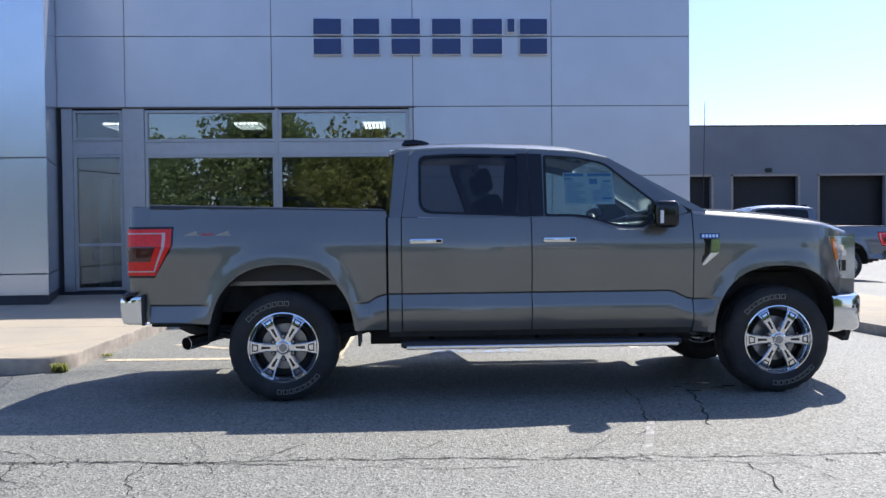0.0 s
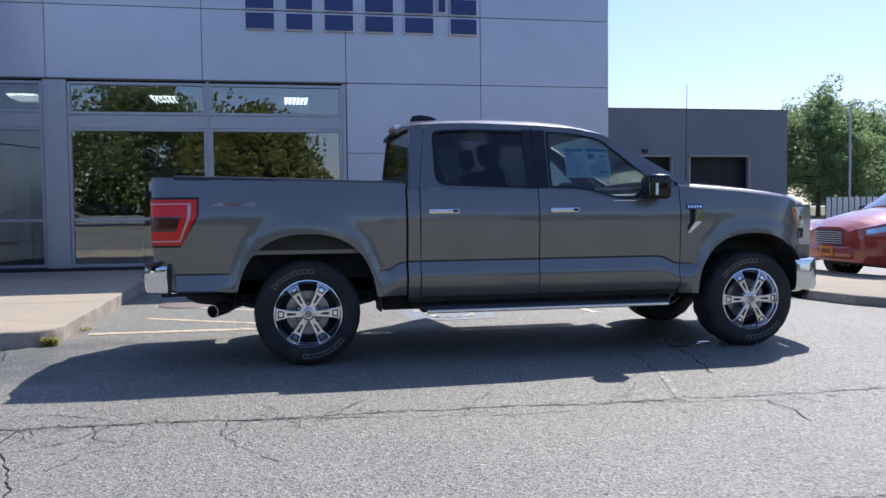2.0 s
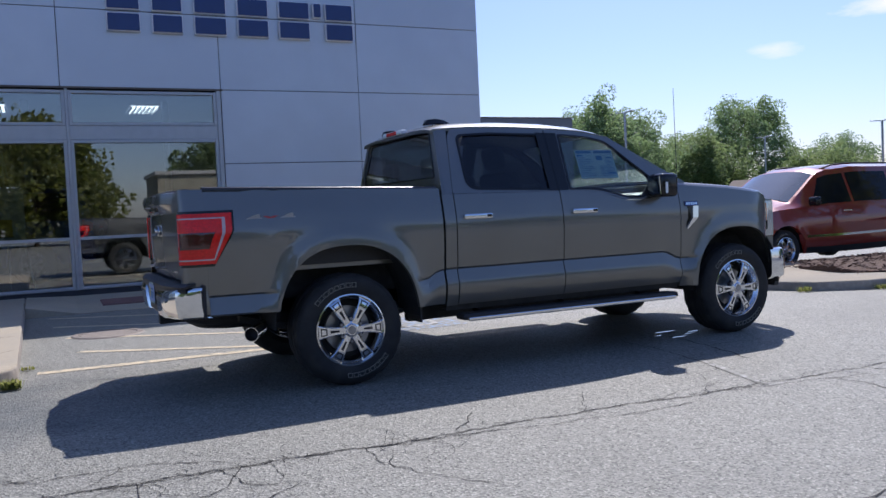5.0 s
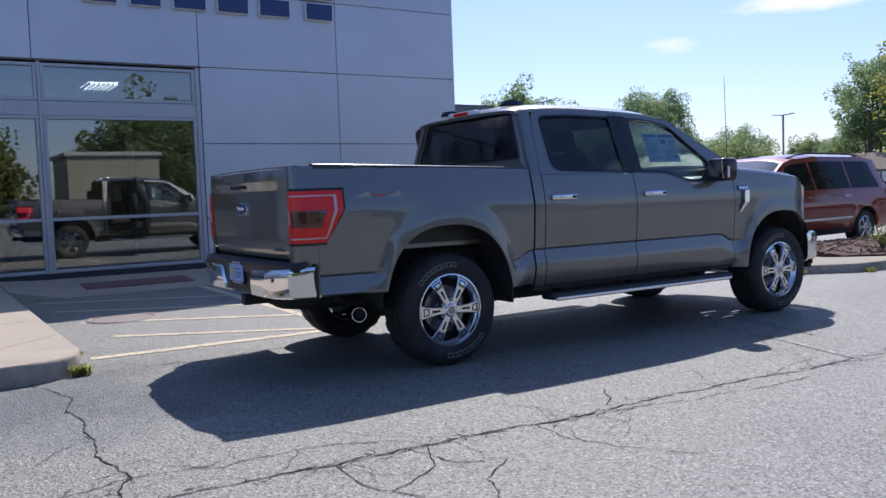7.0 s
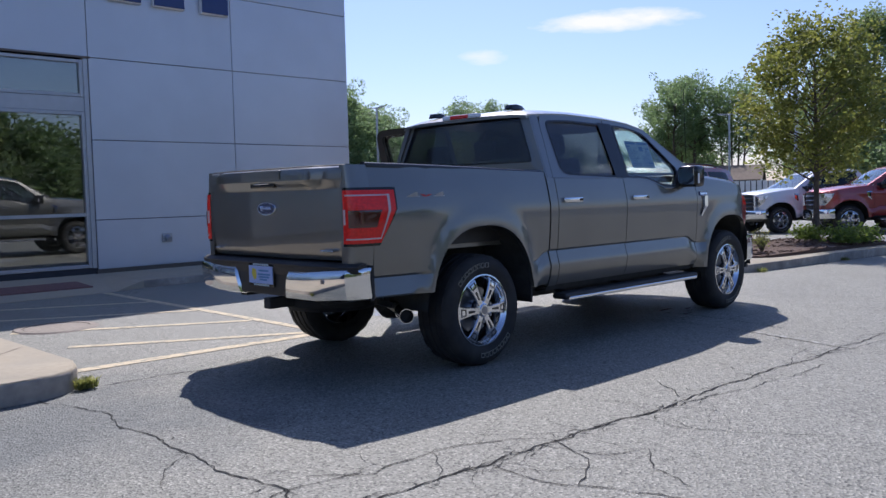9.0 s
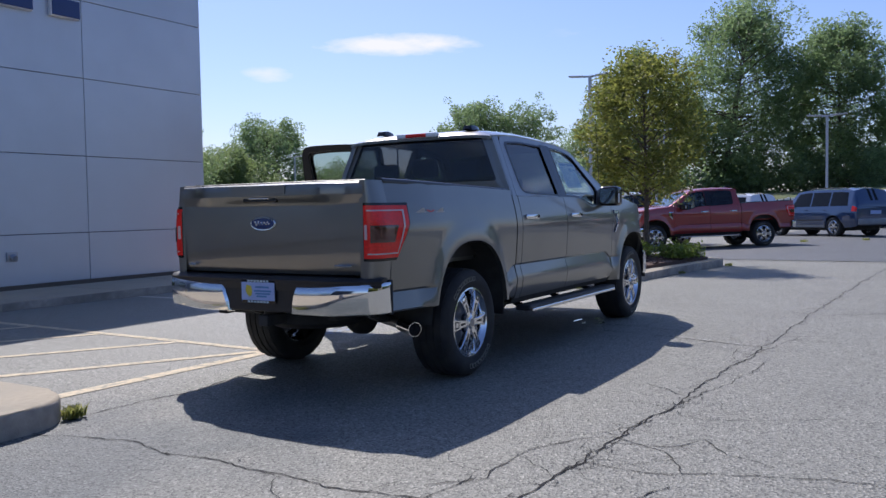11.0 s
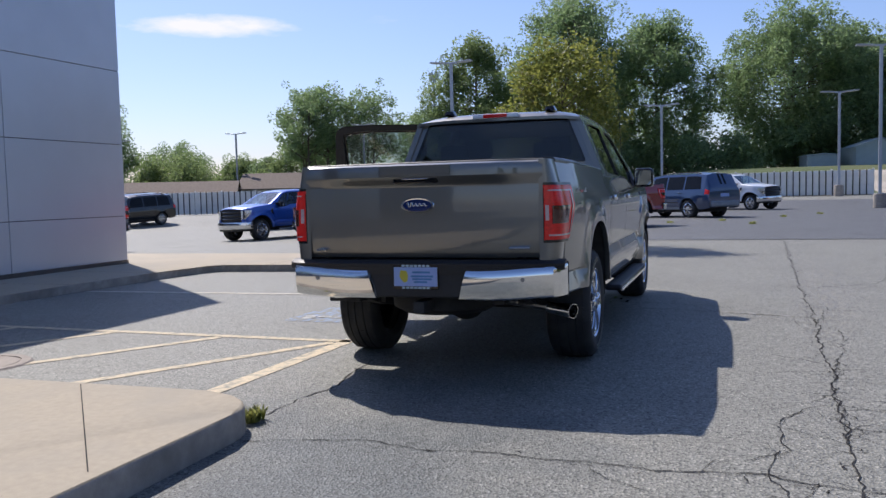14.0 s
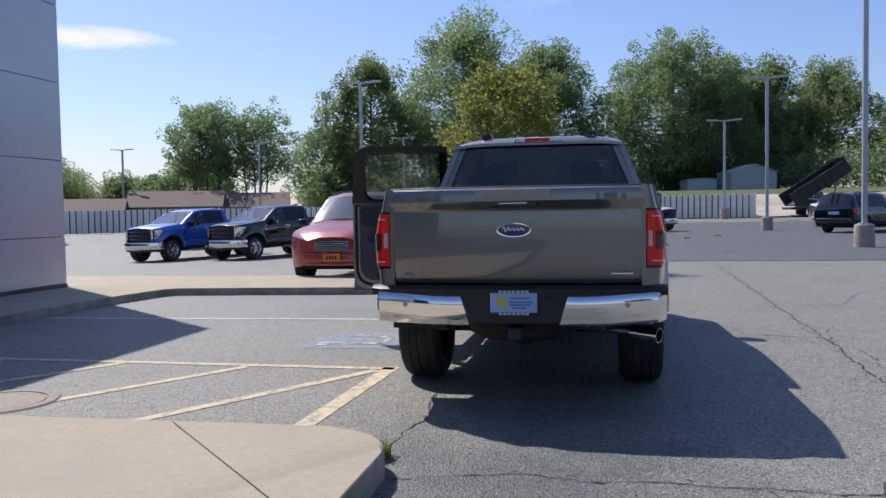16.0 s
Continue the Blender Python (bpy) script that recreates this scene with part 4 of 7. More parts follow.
def truck_side(x, z):
    """Half width of the body at a place along it and a height."""
    y = lerp_table(SIDE_TABLE, z)
    if x < 0.76 and z > 1.2:
        y = max(y, 0.966 - 0.24 * (z - 1.2))
    for xc, a, b in ((0.0, 0.53, 0.61), (WB, 0.50, 0.56)):
        s = arch_norm(x, z, xc, a, b)
        w = 1 - smoothstep(1.06, 1.26, s)
        y = y + (max(y, 0.990) + 0.008 - y) * w
    if x < -0.45:
        y -= 0.052 * ((-0.45 - x) / 0.52) ** 1.6
    if x > 3.85:
        y -= 0.30 * ((x - 3.85) / 0.47) ** 2.4
    return y


def nose_side(x, z):
    """Half width of the rounded front corner."""
    y = truck_side(min(x, 4.29), z)
    return y if x < 4.29 else y - (y - 0.72) * ((x - 4.29) / 0.11) ** 1.7


def arch_z(x, xc, a, b, base, n=2.4):
    d = abs(x - xc) / a
    return base if d >= 1 else max(base, 0.40 + b * (1 - d ** n) ** (1 / n))


def flange(bm, sgn, depth=0.035):
    """Turns the open edges of a panel inward."""
    edge = [e for e in bm.edges if e.is_boundary]
    r = bmesh.ops.extrude_edge_only(bm, edges=edge)
    for v in r["geom"]:
        if isinstance(v, bmesh.types.BMVert):
            v.co.y -= sgn * depth


def side_panel(name, mat, parent, sgn, x0, x1, zlow, ztop, xs_extra=(), label=""):
    xs = sorted({round(x0 + (x1 - x0) * i / 26, 4) for i in range(27)} | {round(x, 4) for x in xs_extra if x0 < x < x1})
    zs = sorted({0.40, 0.45, 0.50, 0.54, 0.58, 0.62, 0.66, 0.70, 0.735, 0.755, 0.768, 0.775, 0.782, 0.79, 0.81, 0.86, 0.92, 0.97, 1.01, 1.05, 1.10, 1.14, 1.18, 1.22, 1.26, 1.30, 1.345, 1.39, 1.43, 1.46})
    bm = bmesh.new()
    rows = []
    for x in xs:
        lo, hi = zlow(x), ztop(x)
        drop = 0.064 * (1 - smoothstep(0.60, 0.74, x) + smoothstep(2.86, 3.03, x))
        row = []
        for z in zs:
            zc = min(hi, max(lo, z))
            if lo < z < hi:
                zc = max(lo, zc - drop * smoothstep(0.50, 0.66, z) * (1 - smoothstep(0.82, 1.01, z)))
            row.append((x, sgn * truck_side(x, min(hi, max(lo, z))), zc))
        rows.append(row)
    sheet(bm, rows)
    bmesh.ops.remove_doubles(bm, verts=bm.verts[:], dist=0.0008)
    flange(bm, sgn)
    return part(name, bm, mat, parent, label, smooth=True, angle=28)


ARCH_R = [0.53 * math.cos(math.pi * k / 28) for k in range(29)]
ARCH_F = [WB + 0.50 * math.cos(math.pi * k / 28) for k in range(29)]


def belt(x):
    return lerp_table([(0.7, 1.345), (2.18, 1.335), (2.48, 1.240), (2.70, 1.238), (2.86, 1.32), (3.05, 1.365)], x)


def pane_y(z):
    return 0.924 - 0.405 * (z - 1.34)


def build_wheel(parent, x, sgn, chrome=True):
    """One wheel standing at x; its outer face looks to the side of sgn."""
    w = new("wheel")
    w.parent = parent
    yo = 0.942 * sgn
    w.matrix_basis = pose(x, yo, 0.402, 0, 0, 180 if sgn > 0 else 0)  # outer face looks along local -y
    bm = bmesh.new()
    prof = [(0.245, 0.02), (0.262, -0.012), (0.30, -0.026), (0.345, -0.028), (0.372, -0.016), (0.390, 0.004), (0.399, 0.03), (0.402, 0.06), (0.396, 0.062), (0.396, 0.072), (0.402, 0.074), (0.403, 0.118), (0.396, 0.12),
            (0.396, 0.135), (0.403, 0.137), (0.402, 0.185), (0.396, 0.187), (0.396, 0.198), (0.401, 0.20), (0.398, 0.235), (0.385, 0.262), (0.35, 0.285), (0.29, 0.285), (0.245, 0.25)]
    lathe(bm, prof, "y", 56)
    part("tyre", bm, M_rubber, w, smooth=True)
    bm = bmesh.new()
    for k in range(40):
        a = 2 * math.pi * k / 40
        for y0, y1, tw in ((0.014, 0.050, 3), (0.078, 0.112, -6), (0.142, 0.18, 6), (0.205, 0.25, -4)):
            r0 = 0.393 if y0 < 0.02 else 0.397
            box(bm, r0 - 0.004, 0.4040 if 0.05 < y0 < 0.2 else 0.3985, y0, y1, -0.018, 0.018, m=pose(0, 0, 0, 0, math.degrees(a) + tw * (k % 2), 0))
    part("tread", bm, M_rubber, w, kind="stuff")
    bm = bmesh.new()
    for base in (1.95, 1.95 + math.pi):
        for k in range(8):
            a = base + (k - 3.5) * 0.135
            lm = pose(0, 0, 0, 0, -math.degrees(a), 0)
            for q0, q1, t0, t1 in ((0.307, 0.3105, -0.017, 0.017), (0.3375, 0.341, -0.017, 0.017), (0.3105, 0.3375, -0.017, -0.0135), (0.3105, 0.3375, 0.0135, 0.017)):
                box(bm, q0, q1, -0.0305, -0.0255, t0, t1, m=lm)
    part("sidewall_lettering", bm, M_letter, w, kind="stuff")
    # rim
    bm = bmesh.new()
    lathe(bm, [(0.262, 0.0), (0.259, -0.014), (0.250, -0.016), (0.243, -0.004), (0.237, 0.012), (0.232, 0.016)], "y", 48)
    rim = part("rim", bm, M_alloy, w, "polished chrome rim", smooth=True)
    bm = bmesh.new()
    lathe(bm, [(0.233, 0.014), (0.222, 0.03), (0.212, 0.11), (0.208, 0.2), (0.24, 0.24), (0.25, 0.24)], "y", 40)
    part("rim_barrel", bm, M_alloy, rim, smooth=True)
    for k in range(6):
        a = math.pi * 2 * k / 6
        m = pose(0, 0, 0, 0, -math.degrees(a), 0)
        bm = bmesh.new()
        rows = []
        for q, hw, lift in ((0.045, 0.030, 0.000), (0.080, 0.029, 0.002), (0.12, 0.031, 0.004), (0.165, 0.036, 0.004), (0.200, 0.042, 0.002), (0.228, 0.049, -0.003), (0.240, 0.054, -0.010)):
            yb = -0.012 - lift
            rows.append([(q, yb + 0.032, -hw), (q, yb + 0.004, -hw + 0.002), (q, yb - 0.003, -hw + 0.008), (q, yb - 0.003, hw - 0.008), (q, yb + 0.004, hw - 0.002), (q, yb + 0.032, hw)])
        sheet(bm, rows)
        for v in bm.verts:
            v.co = m @ v.co
        spoke = part("spoke", bm, M_alloy, rim, smooth=True)
        bm = bmesh.new()
        plate(bm, [(0.092, -0.0060), (0.158, -0.0105), (0.158, 0.0105), (0.092, 0.0060)], [], lambda u, v2: (u, -0.0196, v2), (0, 0.004, 0))
        plate(bm, [(0.181, -0.022), (0.226, -0.030), (0.226, 0.030), (0.181, 0.022)], [[(0.189, -0.0150), (0.189, 0.0150), (0.220, 0.021), (0.220, -0.021)]], lambda u, v2: (u, -0.0192 + 0.10 * max(0, u - 0.19), v2), (0, 0.004, 0))
        for v in bm.verts:
            v.co = m @ v.co
        part("spoke_recess", bm, M_barrel, spoke, "dark sunk outline")
        bm = bmesh.new()
        am = pose(0, 0, 0, 0, -math.degrees(a) - 30, 0)
        tube(bm, am @ Vector((0.082, 0.004, 0)), am @ Vector((0.082, -0.020, 0)), 0.0135, 0.011, 6)
        part("lug_nut", bm, M_steel, rim)
        bm = bmesh.new()
        box(bm, 0.045, 0.098, -0.004, 0.02, -0.020, 0.020, 0.006, m=am)
        part("lug_seat", bm, M_barrel, rim)
    bm = bmesh.new()
    lathe(bm, [(0.0, -0.026), (0.038, -0.026), (0.043, -0.018), (0.066, -0.010), (0.070, 0.02), (0.07, 0.1)], "y", 28)
    part("hub", bm, M_alloy, rim, smooth=True)
    bm = bmesh.new()
    lathe(bm, [(0.0, -0.029), (0.028, -0.029), (0.030, -0.0265)], "y", 24)
    part("hub_cap", bm, M_steel, rim)
    bm = bmesh.new()
    lathe(bm, [(0.05, 0.075), (0.168, 0.075), (0.168, 0.10), (0.05, 0.10)], "y", 32)
    part("brake_disc", bm, M_steel, w)
    bm = bmesh.new()
    lathe(bm, [(0.0, 0.13), (0.21, 0.13)], "y", 32)
    part("wheel_backing", bm, M_under, w)
    bm = bmesh.new()
    lathe(bm, [(0.085, 0.165), (0.12, 0.150), (0.205, 0.138)], "y", 32)
    part("rim_back", bm, M_alloy, w, "bright inner side of the rim", smooth=True)
    return w


def corner_point(phi, z, off=0.0):
    """The rounded rear corner of the bed: phi 0 looks back, 90 degrees looks to the side."""
    n = 3.2
    ay = truck_side(-0.97, z) - 0.819 + off
    ax = 0.160 + off
    c, s = math.cos(phi) ** (2 / n), math.sin(phi) ** (2 / n)
    return -0.97 - ax * c, 0.819 + ay * s


def build_pickup(label, paint, m, door_open=0.0, full=True, group="", grille=None):
    T = thing("pickup_truck", label, "pickup truck", group, m)
    grille = grille or M_gloss_black
    body = new("body")
    body.parent = T
    # ---- sides
    for sgn in (-1, 1):
        side_panel("bedside", paint, body, sgn, -0.97, 0.758, lambda x: arch_z(x, 0, 0.53, 0.61, 0.585 if x < 0 else 0.52), lambda x: 1.44 - 0.028 * (x + 1), ARCH_R)
        side_panel("fender", paint, body, sgn, 3.045, 4.29, lambda x: arch_z(x, WB, 0.50, 0.56, 0.47 if x < WB else 0.60), lambda x: lerp_table([(3.04, 1.352), (3.6, 1.305), (4.0, 1.255), (4.29, 1.195)], x), ARCH_F)
        side_panel("cab_corner", paint, body, sgn, 0.775, 0.868, lambda x: 0.50, lambda x: 1.345)
        # rounded rear corner under and round the lamp
        bm = bmesh.new()
        rows = []
        for z in (0.60, 0.66, 0.74, 0.80, 0.88, 0.95, 1.02, 1.1, 1.18, 1.26, 1.33, 1.39, 1.425, 1.44):
            row = []
            for k in range(15):
                px, py = corner_point(math.pi / 2 * k / 14, z)
                row.append((px, sgn * py, z))
            rows.append(row)
        sheet(bm, rows)
        flange(bm, sgn, 0.03)
        part("bed_corner", bm, paint, body, smooth=True)
        # tail lamp
        lamp = new("tail_lamp")
        lamp.parent = T

        def lamp_sheet(nm, mat, u0, u1, z0, z1, off, par, lab="", n=14):
            """A piece of the wrapped lamp; u 0 is its inner rear edge, 1 its forward edge, which leans."""
            bm = bmesh.new()
            rows = []
            for j in range(9):
                z = z0 + (z1 - z0) * j / 8
                row = []
                for i in range(n + 1):
                    u = u0(z) + (u1(z) - u0(z)) * i / n
                    if u < 0.5:
                        px, py = corner_point(math.pi / 2 * min(1, u / 0.5), z, off)
                    else:
                        reach = lerp_table([(0.92, 0.040), (0.95, 0.055), (1.15, 0.172), (1.30, 0.176)], z)
                        px = -0.97 + (u - 0.5) / 0.5 * reach
                        py = truck_side(px, z) + off
                    row.append((px, sgn * py, z))
                rows.append(row)
            sheet(bm, rows, lambda c: (0.012, -sgn * 0.012, 0))
            return part(nm, bm, mat, par, lab, smooth=True)

        lamp_sheet("housing", M_gloss_black, lambda z: 0.0, lambda z: 1.02, 0.922, 1.294, 0.004, lamp)
        lens = lamp_sheet("lens", M_red_lens, lambda z: 0.004, lambda z: 0.975, 0.940, 1.277, 0.010, lamp, "glossy red lens")
        lamp_sheet("smoked_core", M_smoke_lens, lambda z: 0.10, lambda z: 0.56 + 0.10 * (z - 1.04) / 0.11, 1.04, 1.15, 0.014, lamp, "dark smoked core")
        lamp_sheet("reverse_lens", M_pale_lens, lambda z: 0.012, lambda z: 0.045, 1.06, 1.155, 0.014, lamp, "pale reverse lens")
        lamp_sheet("light_guide", M_pale_lens, lambda z: 0.80, lambda z: 0.855, 0.965, 1.250, 0.014, lamp, "pale light strip")
        lamp_sheet("light_guide", M_pale_lens, lambda z: 0.05, lambda z: 0.85, 1.240, 1.249, 0.014, lamp)
        lamp_sheet("light_guide", M_pale_lens, lambda z: 0.05, lambda z: 0.85, 0.964, 0.973, 0.014, lamp)
        # wheel housing
        for xc, a, b, lo in ((0.0, 0.545, 0.625, 0.45), (WB, 0.515, 0.575, 0.42)):
            bm = bmesh.new()
            rows = []
            for k in range(25):
                t = math.pi * k / 24
                c, s = math.cos(t), math.sin(t)
                px = xc + a * math.copysign(abs(c) ** (2 / 2.4), c)
                pz = 0.40 + b * abs(s) ** (2 / 2.4)
                if k in (0, 24):
                    pz = lo
                rows.append([(px, sgn * 0.955, pz), (px, sgn * 0.55, pz)])
            sheet(bm, rows, lambda c2: (0, 0, 0.01))
            box(bm, xc - a, xc + a, min(sgn * 0.50, sgn * 0.54), max(sgn * 0.50, sgn * 0.54), lo, 0.40 + b)
            part("wheel_liner", bm, M_under, body)
        bm = bmesh.new()
        ya, yb = sorted((sgn * 0.74, sgn * 0.765))
        box(bm, -0.50, 0.50, ya, yb, 0.845, 1.008, 0.004)
        part("inner_fender", bm, paint, body)
        # running board
        rb = new("running_board")
        rb.parent = T
        bm = bmesh.new()
        ya, yb = sorted((sgn * 0.90, sgn * 1.045))
        box(bm, 0.86, 2.93, ya, yb, 0.390, 0.440, 0.02)
        part("board", bm, M_black, rb)
        bm = bmesh.new()
        ya, yb = sorted((sgn * 1.035, sgn * 1.052))
        box(bm, 0.90, 2.90, ya, yb, 0.382, 0.412, 0.008)
        part("bright_strip", bm, M_chrome, rb, "bright metal strip")
        for bx in (1.1, 1.9, 2.7):
            bm = bmesh.new()
            pipe(bm, [(bx, sgn * 0.62, 0.50), (bx, sgn * 0.80, 0.42), (bx, sgn * 0.92, 0.39)], 0.022)
            part("bracket", bm, M_black, rb)
        # rocker under the doors
        bm = bmesh.new()
        sheet(bm, [[(x, sgn * 0.925, 0.515), (x, sgn * 0.90, 0.46), (x, sgn * 0.80, 0.45)] for x in (0.78, 1.5, 2.3, 3.04)], (0, 0, 0.02))
        part("rocker", bm, M_under, body)
        # mud guard
        bm = bmesh.new()
        ya, yb = sorted((sgn * 0.70, sgn * 0.95))
        box(bm, 0.545, 0.565, ya, yb, 0.40, 0.60, 0.004)
        part("mud_guard", bm, M_black, T)
        # rail cap
        bm = bmesh.new()
        rows = []
        for x in (-0.97, -0.75, -0.5, -0.25, 0.0, 0.2, 0.4, 0.6, 0.74):
            ys, zr = truck_side(x, 1.43), 1.435 - 0.028 * (x + 1)
            rows.append([(x, sgn * (ys + 0.004 - 0.024 + 0.024 * math.cos(a)), zr + 0.022 * math.sin(a)) for a in [k * math.pi / 14 for k in range(8)]] + [(x, sgn * 0.80, zr + 0.022), (x, sgn * 0.79, zr - 0.03)])
        sheet(bm, rows, (0, 0, -0.012))
        part("rail_cap", bm, M_rail, T, smooth=True)
    # ---- bed inside
    bm = bmesh.new()
    box(bm, -1.09, 0.74, -0.80, 0.80, 0.88, 0.92)
    part("bed_floor", bm, M_black, T)
    for sgn in (-1, 1):
        bm = bmesh.new()
        ya, yb = sorted((sgn * 0.785, sgn * 0.80))
        box(bm, -1.06, 0.74, ya, yb, 0.92, 1.41)
        part("bed_wall", bm, M_black, T)
    bm = bmesh.new()
    box(bm, 0.715, 0.745, -0.86, 0.86, 0.60, 1.40, 0.005)
    part("bed_front", bm, paint, T)
    bm = bmesh.new()
    box(bm, 0.748, 0.772, -0.90, 0.90, 0.56, 1.35)
    part("gap_seal", bm, M_under, T)
    # ---- tailgate
    gate = new("tailgate")
    gate.parent = T
    gate.matrix_basis = pose(0.036, 0, 0)

    def gate_x(y, z):
        """The gate's outer face: a lip along the top whose underside falls back to the flat lower face."""
        inside = 1 - smoothstep(0.50, 0.70, abs(y))
        x = lerp_table([(0.83, -1.168), (0.86, -1.180), (0.93, -1.186), (1.15, -1.190), (1.30, -1.188), (1.40, -1.190), (1.425, -1.186), (1.438, -1.165)], z)
        x -= (0.010 + 0.050 * inside) * lerp_table([(0.0, 0.0), (1.292, 0.0), (1.352, 1.0), (1.425, 1.0), (1.438, 0.7)], z)
        return x + 0.010 * (abs(y) / 0.80) ** 3 + 0.014 * (y / 0.80) ** 2 + 0.085 * (z - 1.10) ** 2

    bm = bmesh.new()
    ys = [-0.815 + 1.630 * i / 44 for i in range(45)]
    zs = [0.83, 0.845, 0.86, 0.895, 0.93, 0.96, 1.0, 1.1, 1.2, 1.25, 1.28, 1.290, 1.294, 1.31, 1.33, 1.348, 1.353, 1.36, 1.38, 1.40, 1.415, 1.425, 1.433, 1.438]
    sheet(bm, [[(gate_x(y, z), y, z) for y in ys] for z in zs], (0.05, 0, 0))
    part("gate_skin", bm, paint, gate, smooth=True)
    bm = bmesh.new()
    sheet(bm, [[(gate_x(y, 1.438) - 0.002, y, 1.441), (gate_x(y, 1.438) + 0.008, y, 1.446), (-1.09, y, 1.446)] for y in ys], (0, 0, -0.006))
    part("top_cap", bm, M_black, gate)
    bm = bmesh.new()
    box(bm, -1.232, -1.18, -0.15, 0.15, 1.310, 1.350, 0.008)
    part("handle", bm, M_gloss_black, gate)
    bm = bmesh.new()
    box(bm, -1.240, -1.215, -0.09, 0.09, 1.334, 1.341, 0.002)
    part("handle_strip", bm, M_chrome, gate, "chrome strip")
    bm = bmesh.new()
    box(bm, -1.2515, -1.20, -0.24, 0.24, 1.365, 1.424, 0.002)
    part("handle_cover", bm, paint, gate)
    bm = bmesh.new()
    lathe(bm, [(0.0, -1.199), (0.96, -1.204), (1.0, -1.200), (1.0, -1.186)], "x", 36)
    for v in bm.verts:
        v.co.y *= 0.115
        v.co.z = 1.168 + v.co.z * 0.048
    em = part("badge", bm, M_chrome, gate, "chrome oval badge", smooth=True)
    bm = bmesh.new()
    lathe(bm, [(0.0, -1.2085), (0.9, -1.2075), (0.93, -1.203)], "x", 36)
    for v in bm.verts:
        v.co.y *= 0.108
        v.co.z = 1.168 + v.co.z * 0.042
    part("badge_face", bm, M_badge_blue, em, "dark blue enamel")
    bm = bmesh.new()
    pipe(bm, [(-1.2085, 0.070 - 0.140 * k / 36, 1.168 + (0.017 if k < 12 else 0.010) * math.sin(k * 0.87) + 0.004) for k in range(37)], [0.0022 + 0.0016 * abs(math.sin(k * 0.87 / 2)) for k in range(37)], 6)
    part("badge_marks", bm, M_chrome, em)
    bm = bmesh.new()
    box(bm, -1.196, -1.17, -0.735, -0.60, 0.885, 0.897, 0.002)
    part("name_plate", bm, M_chrome, gate)
    bm = bmesh.new()
    for k in range(5):
        box(bm, -1.190, -1.16, 0.668 + k * 0.015, 0.679 + k * 0.015, 0.872, 0.886 + 0.004 * (k % 2), 0.002)
    part("dealer_mark", bm, M_chrome, gate)
    # ---- rear bumper
    bump = new("rear_bumper")
    bump.parent = T

    def bumper_x(y):
        return -1.232 + 0.055 * smoothstep(0.55, 1.0, abs(y)) + 0.06 * max(0, (abs(y) - 0.86) / 0.1) ** 2

    for sgn in (-1, 1):
        bm = bmesh.new()
        rows = []
        ylist = [0.285, 0.33, 0.40, 0.50, 0.60, 0.70, 0.78, 0.84, 0.885, 0.915, 0.935, 0.945]
        xlist = [bumper_x(y) for y in ylist[:-3]] + [-1.135, -1.085, -1.025]
        for i, (y, bx) in enumerate(zip(ylist, xlist)):
            lo = 0.572 + 0.02 * smoothstep(0.5, 0.95, y)
            top = 0.755 + 0.03 * smoothstep(0.4, 0.95, y)
            k = 0.055 * (1 - smoothstep(0.285, 0.55, y))
            prof = ((0.05, -0.012, 0.0), (0.012, 0.0, 0.0), (0.002, 0.035, 0.2), (-0.004, 0.085, 0.4), (-0.007, 0.13, 0.65), (-0.005, 0.165, 0.85), (0.006, 0.185, 0.95), (0.022, 0.192, 1.0))
            rows.append([(bx + px, sgn * (y + k * q - 0.02 * (i > 8 and n_ == 0)), lo + pz * (top - lo) / 0.19) for n_, (px, pz, q) in enumerate(prof)])
        sheet(bm, rows, (0.02, -sgn * 0.012, 0))
        part("chrome_wing", bm, M_chrome, bump, "polished chrome wing", smooth=True)
        bm = bmesh.new()
        tube(bm, (bumper_x(0.66) - 0.006, sgn * 0.70, 0.70), (bumper_x(0.66) + 0.02, sgn * 0.70, 0.70), 0.014, seg=14)
        part("parking_sensor", bm, M_steel, bump)
    bm = bmesh.new()
    sheet(bm, [[(bumper_x(y) + 0.012, y, 0.745 + 0.03 * smoothstep(0.4, 0.95, abs(y))), (bumper_x(y) + 0.004, y, 0.795), (bumper_x(y) + 0.03, y, 0.812), (-1.06, y, 0.818)] for y in [-0.945 + 1.89 * i / 30 for i in range(31)]], (0.0, 0, -0.02))
    part("step_pad", bm, M_black, bump, smooth=True)
    bm = bmesh.new()
    box(bm, -1.212, -1.15, -0.36, 0.36, 0.575, 0.76, 0.012)
    part("centre_panel", bm, M_black, bump)
    bm = bmesh.new()
    box(bm, -1.12, -0.99, -0.90, 0.90, 0.60, 0.76, 0.01)
    for s in (-1, 1):
        ya, yb = sorted((s * 0.89, s * 0.947))
        box(bm, -1.022, -0.995, ya, yb, 0.575, 0.80, 0.008)
    part("bumper_beam", bm, M_under, bump)
    pl = new("license_plate")
    pl.parent = T
    pl.matrix_basis = pose(0.050, 0, 0)
    bm = bmesh.new()
    box(bm, -1.278, -1.264, -0.155, 0.155, 0.632, 0.792, 0.004)
    part("plate_frame", bm, M_gloss_black, pl)
    if full:
        bm = bmesh.new()
        box(bm, -1.282, -1.2785, -0.148, 0.148, 0.652, 0.774)
        part("plate_sheet", bm, M_plate_w, pl, "pale blue plate sheet")
        bm = bmesh.new()
        plate(bm, [(0.075, 0.675), (0.055, 0.685), (0.05, 0.72), (0.06, 0.75), (0.10, 0.755), (0.11, 0.72), (0.095, 0.69)], [], lambda u, v2: (-1.2825, u, v2), (-0.001, 0, 0))
        part("plate_emblem", bm, M_plate_y, pl)
        bm = bmesh.new()
